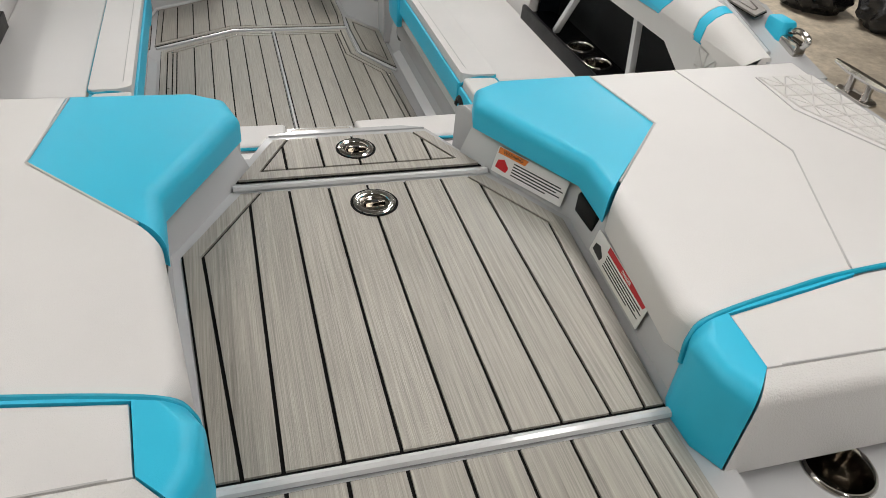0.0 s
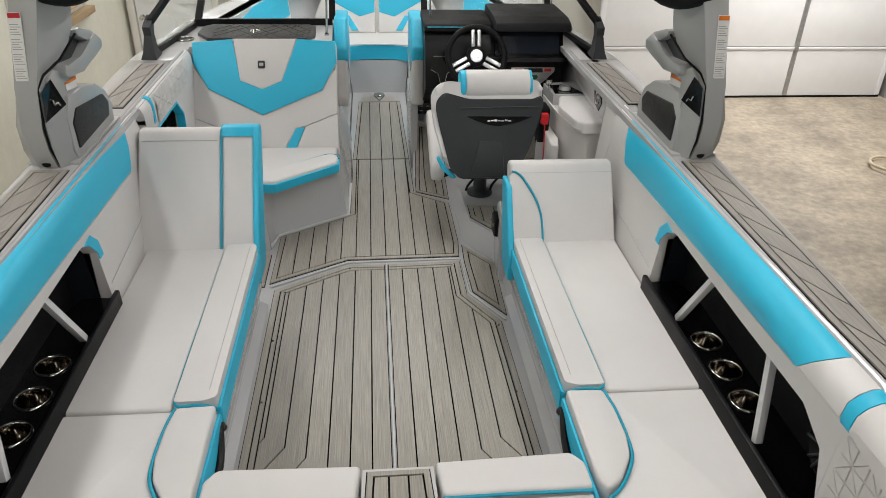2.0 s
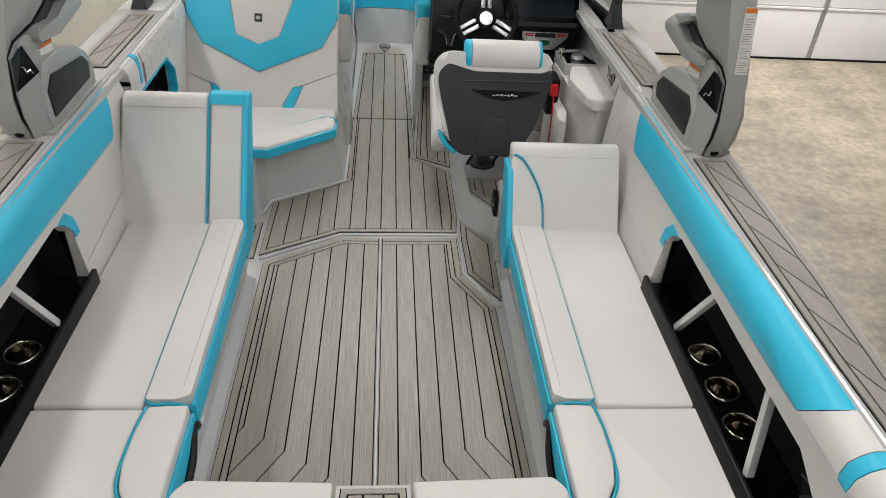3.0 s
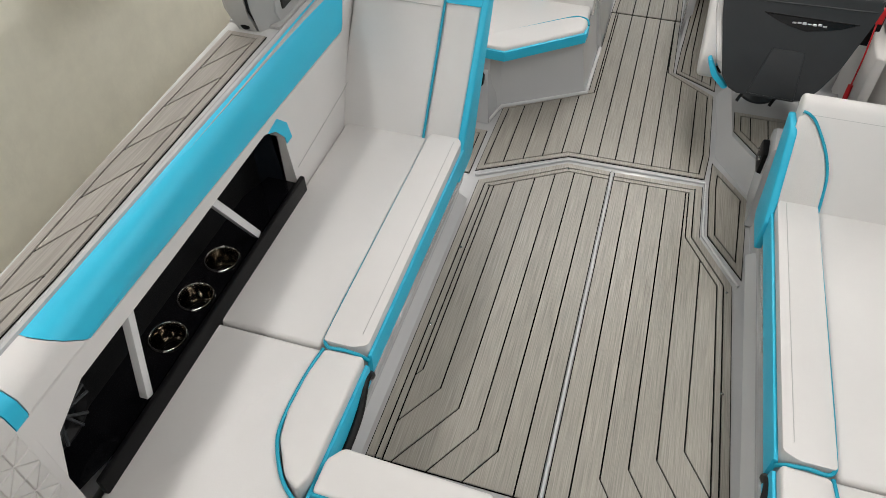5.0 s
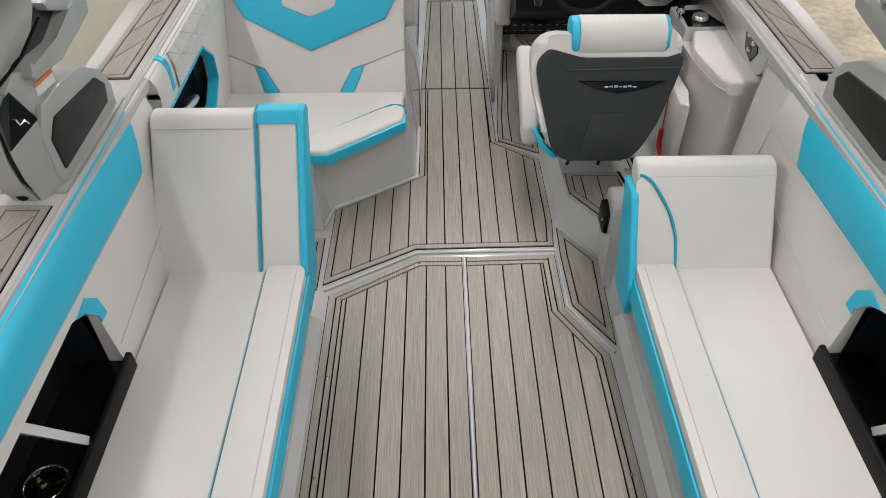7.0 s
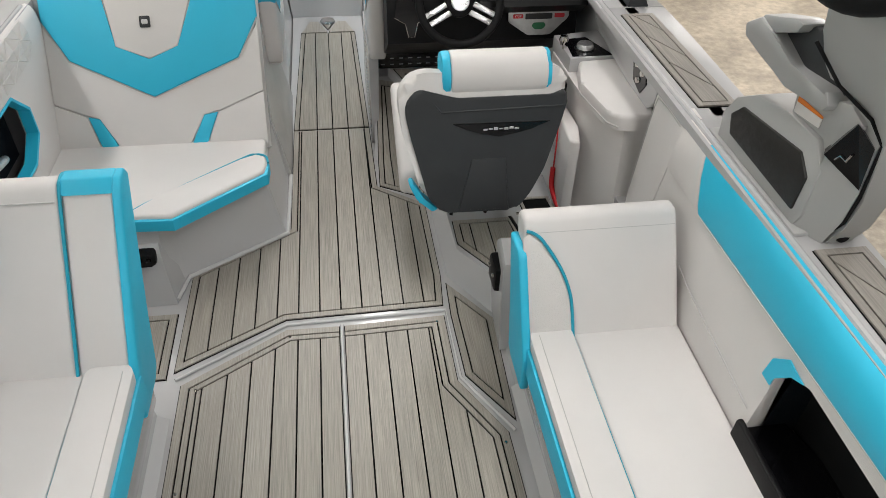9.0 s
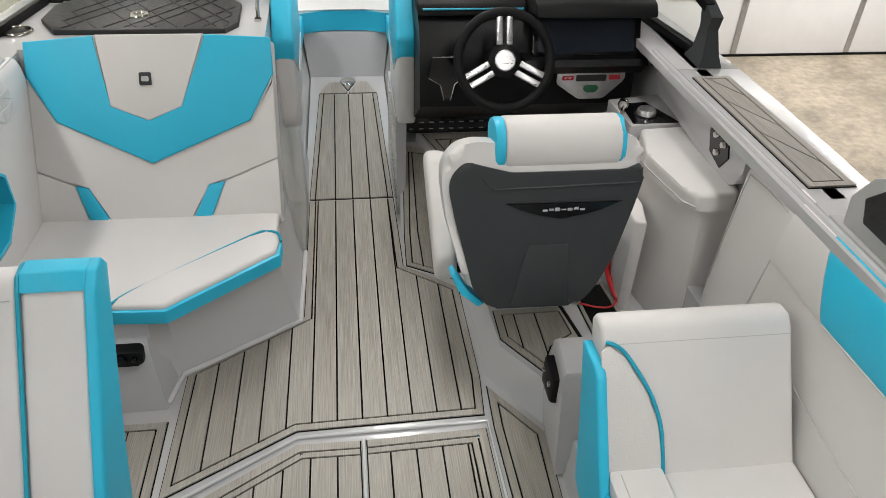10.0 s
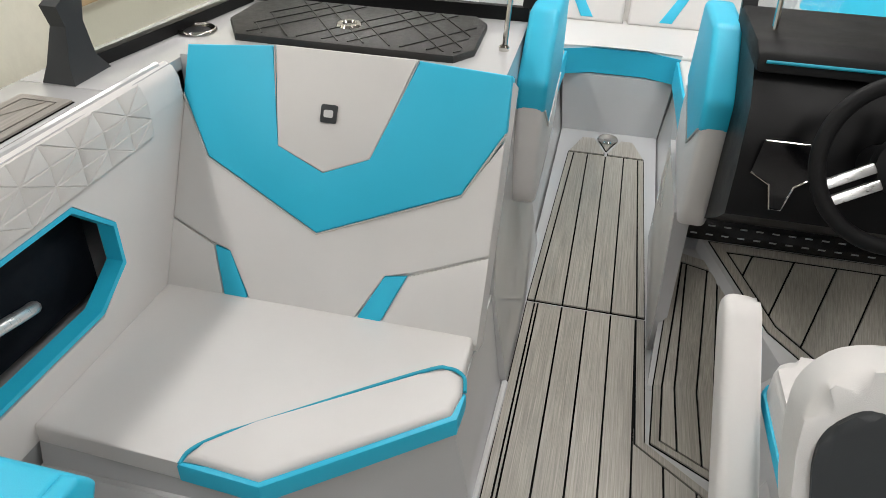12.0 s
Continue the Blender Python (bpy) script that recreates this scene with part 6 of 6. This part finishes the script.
wheel = thing("steering_wheel", (0.56, 3.97, 0.83), "black steering wheel with bright alloy twin spokes", "steering wheel")
wm = plane_at((0.565, 3.955, 0.832), (1, 0, 0), (0, 0.42, 0.91))
ring = [wm @ Vector((0.168 * math.cos(a), 0.168 * math.sin(a), 0)) for a in (2 * math.pi * k / 48 for k in range(48))]
part("rim", tube(ring, 0.0175, True, 12), MATBLACK, wheel)
part("hub", lathe([(0.0, 0.012), (0.04, 0.014), (0.058, 0.005), (0.062, -0.02), (0.05, -0.06)], wm, 32), BLACK, wheel)
part("hub_cap", lathe([(0.0, 0.019), (0.034, 0.018), (0.039, 0.013)], wm, 32), ALLOY, wheel, "round brushed metal cap")
part("column", tube([wm @ Vector((0, 0, -0.02)), wm @ Vector((0, 0, -0.16))], 0.045, seg=16), BLACK, wheel)
for a in (90, 208, 332):
    for d in (-1, 1):
        sm = wm @ Matrix.Rotation(math.radians(a), 4, "Z")
        part("spoke", box(0.055, d * 0.018 - 0.011, -0.006, 0.158, d * 0.018 + 0.011, 0.008, 0.003, m=sm), ALLOY, wheel, "bright alloy spoke")

# ---- helm chair ----
chair = thing("helm_chair", (0.53, 3.3, 0.12), "charcoal shelled helm chair with light grey bolsters and turquoise trim", "helm chair")
hb = plane_at((0.577, 3.06, 0.392), (1, 0, 0), (0, 0.14, 0.50))
cushion_poly = [(-0.20, 0.075), (0.03, 0.068), (0.085, 0.11), (0.135, 0.22), (0.185, 0.38), (0.222, 0.47), (0.210, 0.525), (0.17, 0.545), (-0.19, 0.53), (-0.248, 0.537), (-0.30, 0.523), (-0.336, 0.478), (-0.338, 0.42), (-0.325, 0.32), (-0.298, 0.23), (-0.275, 0.137)]
part("back_cushion", prism(rounded(cushion_poly, 0.03, 3), -0.075, 0.026, 0.026, 5, m=hb, bottom=0.03), VINYL, chair, crease=60)
shell_poly = [(-0.20, 0.055), (0.045, 0.052), (0.075, 0.073), (0.108, 0.115), (0.152, 0.20), (0.200, 0.35), (0.224, 0.44), (0.208, 0.468), (0.17, 0.450), (-0.148, 0.450), (-0.222, 0.470), (-0.275, 0.485), (-0.316, 0.445), (-0.318, 0.40), (-0.302, 0.32), (-0.282, 0.245), (-0.25, 0.112)]
part("back_shell", prism(rounded(shell_poly, 0.018, 3), -0.02, 0.034, 0.014, 4, m=hb), SHELL, chair, "charcoal moulded back shell", crease=50)
part("lower_bulge", prism([(-0.146, 0.062), (0.03, 0.058), (0.016, 0.242), (-0.10, 0.242)], 0.032, 0.040, 0.006, 2, m=hb), SHELL, chair)
part("shell_crease", tube([hb @ Vector(p) for p in ((-0.24, 0.452, 0.030), (-0.20, 0.405, 0.0335), (0.205, 0.412, 0.0335))], 0.004, seg=6), SHELL, chair)
part("badge_plate", prism([(-0.165, 0.366), (0.162, 0.362), (0.105, 0.340), (0.055, 0.328), (-0.008, 0.317), (-0.065, 0.328), (-0.11, 0.342)], 0.0335, 0.0375, 0.002, 1, m=hb), GLOSSBLACK, chair, "black winged badge plate")
for k in range(7):
    part("badge_bar", box(-0.062 + k * 0.0175, 0.340 + 0.002 * (k % 2), 0.0375, -0.048 + k * 0.0175, 0.346 + 0.002 * (k % 3), 0.0392, 0.001, m=hb), ALLOY, chair)
part("badge_edge", tube([hb @ Vector(p) for p in ((-0.165, 0.367, 0.037), (0.162, 0.363, 0.037))], 0.0022, seg=6), BLACK, chair)
hr = hb @ Matrix.Translation((0.0, 0.47, -0.03))
hp = [(-0.018, 0.055), (0.05, 0.072), (0.105, 0.058), (0.125, 0.0), (0.112, -0.06), (-0.01, -0.065)]
hm = hr @ Matrix(((0, 0, 1, 0), (1, 0, 0, 0), (0, 1, 0, 0), (0, 0, 0, 1)))
bm = prism(rounded(hp, 0.03), -0.166, 0.150, 0.006, 2, m=hm, bottom=0.006)
part("headrest", bm, VINYL, chair, crease=50)
for x0, x1 in ((-0.196, -0.167), (0.151, 0.163)):
    bm = prism(rounded(inset(hp, 0.002), 0.03), x0, x1, 0.012 if x0 > 0 else 0.004, 2, m=hm, bottom=0.012 if x0 < 0 else 0.004)
    part("headrest_side", bm, TEAL, chair, "turquoise headrest side")
part("side_trim", prism(rounded([(-0.298, 0.165), (-0.262, 0.105), (-0.212, 0.064), (-0.232, 0.052), (-0.285, 0.098), (-0.312, 0.155)], 0.008, 2), -0.05, 0.014, 0.006, 2, m=hb), TEAL, chair, "turquoise lower trim")
part("seat_cushion", prism(rounded([(0.36, 3.20), (0.74, 3.20), (0.76, 3.66), (0.35, 3.66)], 0.05), 0.455, 0.535, 0.03, 4), VINYL, chair)
part("seat_band", prism(rounded([(0.355, 3.23), (0.745, 3.23), (0.765, 3.67), (0.345, 3.67)], 0.05), 0.432, 0.456, 0.008, 2), TEAL, chair, "turquoise seat band")
bm = prism(rounded([(3.385, 0.30), (3.42, 0.275), (3.47, 0.29), (3.82, 0.475), (3.845, 0.52), (3.815, 0.56), (3.76, 0.555), (3.40, 0.365)], 0.03), 0.262, 0.335, 0.022, 4, m=mm, bottom=0.022)
part("armrest", bm, VINYL, chair, "light grey padded armrest", crease=50)
part("armrest_trim", tube([(0.340, 3.45, 0.325), (0.340, 3.78, 0.505)], 0.010, seg=8), TEAL, chair, "turquoise armrest trim")
part("armrest_pivot", tube([(0.31, 3.43, 0.30), (0.43, 3.40, 0.36)], 0.018, seg=10), BLACK, chair)
part("pedestal", lathe([(0.075, 0.0), (0.075, 0.012), (0.04, 0.022), (0.035, 0.22), (0.06, 0.245)], Matrix.Translation((0.57, 3.60, 0.112)), 24), SHELL, chair, "charcoal pedestal")
part("slide_rail", box(0.42, 3.36, 0.355, 0.68, 3.66, 0.432, 0.006), BLACK, chair)
for x in (0.47, 0.60):
    part("slide_lever", tube(smooth_line([(x, 3.40, 0.38), (x + 0.02, 3.30, 0.355), (x - 0.02, 3.24, 0.33), (x - 0.035, 3.22, 0.305)]), 0.007), BLACK, chair)

# ---- starboard side console, controls and lanyard ----
side = thing("side_console", (1.05, 3.6, 0), "light grey padded side console beside the helm", "console")
part("console_front", loft([[(0.965, 3.95, -0.006), (1.0, 3.53, -0.006), (1.035, 3.34, -0.006), (1.10, 3.255, -0.006), (1.24, 3.255, -0.006), (1.24, 4.0, -0.006)], [(0.985, 3.95, 0.600), (1.0, 3.54, 0.600), (1.035, 3.345, 0.600), (1.09, 3.30, 0.600), (1.24, 3.30, 0.600), (1.24, 4.0, 0.600)]]), VINYL, side)
part("kick_pad", prism(rounded([(0.925, 3.40), (0.965, 3.385), (0.985, 3.50), (0.985, 3.86), (0.945, 3.86)], 0.012, 2), 0.112, 0.49, 0.012, 3), VINYL, side, "light grey padded kick panel")
part("armrest_pad", prism(rounded([(1.03, 3.735), (0.985, 3.54), (1.02, 3.315), (1.055, 3.275), (1.17, 3.27), (1.198, 3.30), (1.198, 3.745)], 0.015, 2), 0.600, 0.662, 0.022, 4), VINYL, side, crease=60)
part("seam", tube([(1.052, 3.272, 0.618), (1.022, 3.312, 0.618), (0.986, 3.54, 0.618), (1.0, 3.60, 0.618)], 0.003, seg=6), THREAD, side)
part("control_plate", prism([(1.0, 3.752), (0.99, 3.98), (1.20, 4.02), (1.198, 3.752)], 0.60, 0.662, 0.004, 2), GEL, side)
part("control_inset", prism([(1.012, 3.765), (1.02, 3.93), (1.12, 3.945), (1.188, 3.765)], 0.6625, 0.665, 0.001, 1), GLOSSBLACK, side, "gloss black control inset")
part("control_knob", lathe([(0.0, 0.024), (0.030, 0.023), (0.035, 0.016), (0.036, 0.0)], Matrix.Translation((1.085, 3.835, 0.665)), 28), ALLOY, side, "round brushed metal knob")
part("knob_skirt", lathe([(0.036, 0.004), (0.043, 0.002), (0.044, 0.0)], Matrix.Translation((1.085, 3.835, 0.665)), 28), BLACK, side)
part("throttle_lever", tube([(1.005, 3.86, 0.655), (0.995, 3.84, 0.69), (0.984, 3.82, 0.71)], 0.010), STEEL, side)
part("throttle_knob", lathe([(0.0, 0.022), (0.016, 0.018), (0.02, 0.0), (0.012, -0.02)], Matrix.Translation((0.982, 3.815, 0.715)), 16), STEEL, side)
xm = Matrix(((0, 0, -1, 1.10), (1, 0, 0, 0), (0, 1, 0, 0), (0, 0, 0, 1)))
part("upper_side", prism([(2.92, 0.30), (4.6, 0.30), (4.6, TOP), (2.92, TOP)], -0.14, -0.10, m=xm), GEL, side)
part("switch_pod", prism(rounded([(3.27, 0.70), (3.35, 0.645), (3.70, 0.675), (4.0, 0.72), (4.0, 0.79), (3.72, 0.83), (3.36, 0.848), (3.27, 0.81)], 0.03), -0.10, -0.068, 0.014, 3, m=xm), GEL, side)
part("switch_plate", prism([(3.36, 0.735), (3.40, 0.682), (3.48, 0.70), (3.51, 0.765), (3.48, 0.815), (3.39, 0.80)], -0.069, -0.063, 0.002, 1, m=xm), GLOSSBLACK, side, "black plate with three steel buttons")
for y, z in ((3.405, 0.76), (3.46, 0.77), (3.435, 0.72)):
    part("button", lathe([(0.0, 0.008), (0.010, 0.008), (0.013, 0.0)], xm @ Matrix.Translation((y, z, -0.063)), 14), STEEL, side)
part("vent", prism([(4.06, 0.75), (4.12, 0.74), (4.13, 0.80), (4.08, 0.815)], -0.10, -0.094, m=xm), BLACK, side)
pad = thing("side_pad", (1.05, 3.0, 0.3), "light grey side pad rising beside the low backrest", "side panel", "forward side panels")
def side_row(y):
    """Inner face, rounded head and back of the pad, at one station."""
    k = (y - 2.902) / 0.29
    out, top = 0.03 * k, 0.862 - 0.035 * k * k
    lx = lambda z: (1 - k) * (1.035 + 0.16 * max(0.0, z - 0.42)) + k * (1.105 + 0.06 * max(0.0, z - 0.42))
    return [(lx(0.1), y, 0.10), (lx(0.42), y, 0.42), (lx(0.78), y, top - 0.08), (lx(0.81), y, top - 0.04), (lx(0.81) + 0.012, y, top - 0.012), (lx(0.81) + 0.026, y, top), (1.15 + out * 0.6, y, top), (1.16 + out * 0.6, y, top - 0.03), (1.15 + out, y, 0.42), (1.15 + out, y, 0.10)]


part("pad_face", loft([side_row(y) for y in (2.902, 2.97, 3.05, 3.12, 3.165, 3.185)] + [[(x + (0.01 if i < 6 else 0), y + 0.008, z - (0.006 if 3 < i < 8 else 0)) for i, (x, y, z) in enumerate(side_row(3.185))]]), VINYL, pad, crease=45)
part("seam", tube([Vector(p) + Vector((-0.001, 0, 0)) for p in (side_row(2.93)[3], side_row(3.05)[3], side_row(3.165)[3], side_row(3.175)[2], side_row(3.175)[1])], 0.0016, seg=5), THREAD, pad)

lan = thing("kill_switch_lanyard", (0.88, 3.45, 0.13), "red coiled engine cut-off lanyard hanging beside the helm chair", "lanyard")
part("cord", tube(smooth_line([(0.925, 3.60, 0.56), (0.922, 3.55, 0.42), (0.922, 3.54, 0.27)]), 0.0035, seg=6), RED, lan)
part("coil", tube(smooth_line([(0.922, 3.545, 0.27), (0.920, 3.525, 0.19), (0.926, 3.46, 0.155), (0.930, 3.41, 0.145)]), 0.011, seg=10), RED, lan, "red tightly coiled length")
part("clip", box(0.905, 3.585, 0.54, 0.945, 3.625, 0.60, 0.008), RED, lan, "red clip")
part("tail", tube(smooth_line([(0.930, 3.41, 0.145), (0.90, 3.39, 0.13), (0.85, 3.395, 0.128), (0.79, 3.42, 0.130)]), 0.0035, seg=6), RED, lan)
part("snap_hook", tube([(0.79, 3.42, 0.130), (0.75, 3.425, 0.131)], 0.006), STEEL, lan)
part("key_float", box(0.885, 3.66, 0.60, 0.90, 3.70, 0.66, 0.004), YELLOW, lan, "yellow tag")
part("switch_back", box(0.90, 3.62, 0.42, 0.96, 3.76, 0.62, 0.01), BLACK, lan, "black switch housing")

strip = thing("cable_cover", (0.735, 3.3, 0.118), "black rubber cable cover strip on the helm platform", "floor strip")
part("cover", prism([(0.715, 3.42), (0.728, 3.42), (0.765, 3.20), (0.752, 3.20)], 0.116, 0.126, 0.003, 2), BLACK, strip)

# ---- latch tower and cup beside the low backrest ----
lt = thing("seat_latch", (0.66, 2.88, 0.04), "pale grey latch post with a black plastic catch", "latch", "seat latches")
part("post", loft([[(0.560, 2.80, 0.0), (0.74, 2.80, 0.0), (0.74, 3.07, 0.0), (0.575, 3.07, 0.0)], [(0.566, 2.88, 0.315), (0.74, 2.88, 0.315), (0.74, 3.045, 0.315), (0.58, 3.045, 0.315)], [(0.576, 2.89, 0.33), (0.73, 2.89, 0.33), (0.73, 3.035, 0.33), (0.59, 3.035, 0.33)]]), GEL, lt)
part("catch", box(0.548, 2.91, 0.19, 0.60, 3.02, 0.285, 0.012), BLACK, lt, "black plastic catch")
for y in (2.935, 2.995):
    part("stud", lathe([(0.0, 0.008), (0.008, 0.006), (0.009, 0.0)], plane_at((0.548, y, 0.245), (0, -1, 0), (0, 0, 1)), 12), STEEL, lt)
part("side_vent", prism(rounded([(2.60, 0.08), (2.68, 0.08), (2.68, 0.19), (2.60, 0.19)], 0.03), 0.0, 0.012, 0.004, 2, m=Matrix(((0, 0, -1, 0.607), (1, 0, 0, 0), (0, 1, 0, 0), (0, 0, 0, 1)))), BLACK, lt, "black oval vent")

# ---- clutter on the garage floor ----
hose = thing("garden_hose", (5.2, 5.88, GROUND), "cream coiled hose lying on the concrete", "hose")
part("coil", tube(smooth_line([(5.05 + (0.30 - 0.004 * k) * math.cos(a) + 0.02 * a, 5.88 + (0.24 - 0.003 * k) * math.sin(a) + 0.02 * math.sin(2.3 * k), GROUND + 0.02 + 0.004 * k) for k, a in enumerate(x * 0.55 for x in range(26))], 4), 0.014), HOSE, hose)
random.seed(7)
for k, (x, y, r) in enumerate(((5.72, 5.35, 0.33), (6.15, 4.75, 0.33), (6.6, 4.2, 0.33))):
    b = thing("bin_bag", (x, y, GROUND), "full black plastic rubbish bag on the floor", "rubbish bag", "rubbish bags")
    bm = bmesh.new()
    bmesh.ops.create_icosphere(bm, subdivisions=4, radius=r)
    for v in bm.verts:
        n_ = noise.fractal(v.co * 5 + Vector((k * 7, 0, 0)), 0.8, 2.0, 4)
        v.co *= 1 + 0.22 * n_
        v.co.z = max(v.co.z * 0.8, -r * 0.55)
    bm.transform(Matrix.Translation((x, y, GROUND + r * 0.55)))
    part("bag", bm, BAG, b)
    part("tied_neck", tube(smooth_line([(x, y, GROUND + r * 1.15), (x + 0.02, y - 0.01, GROUND + r * 1.42), (x + 0.06, y - 0.03, GROUND + r * 1.62)]), 0.05, taper=None, seg=9), BAG, b)
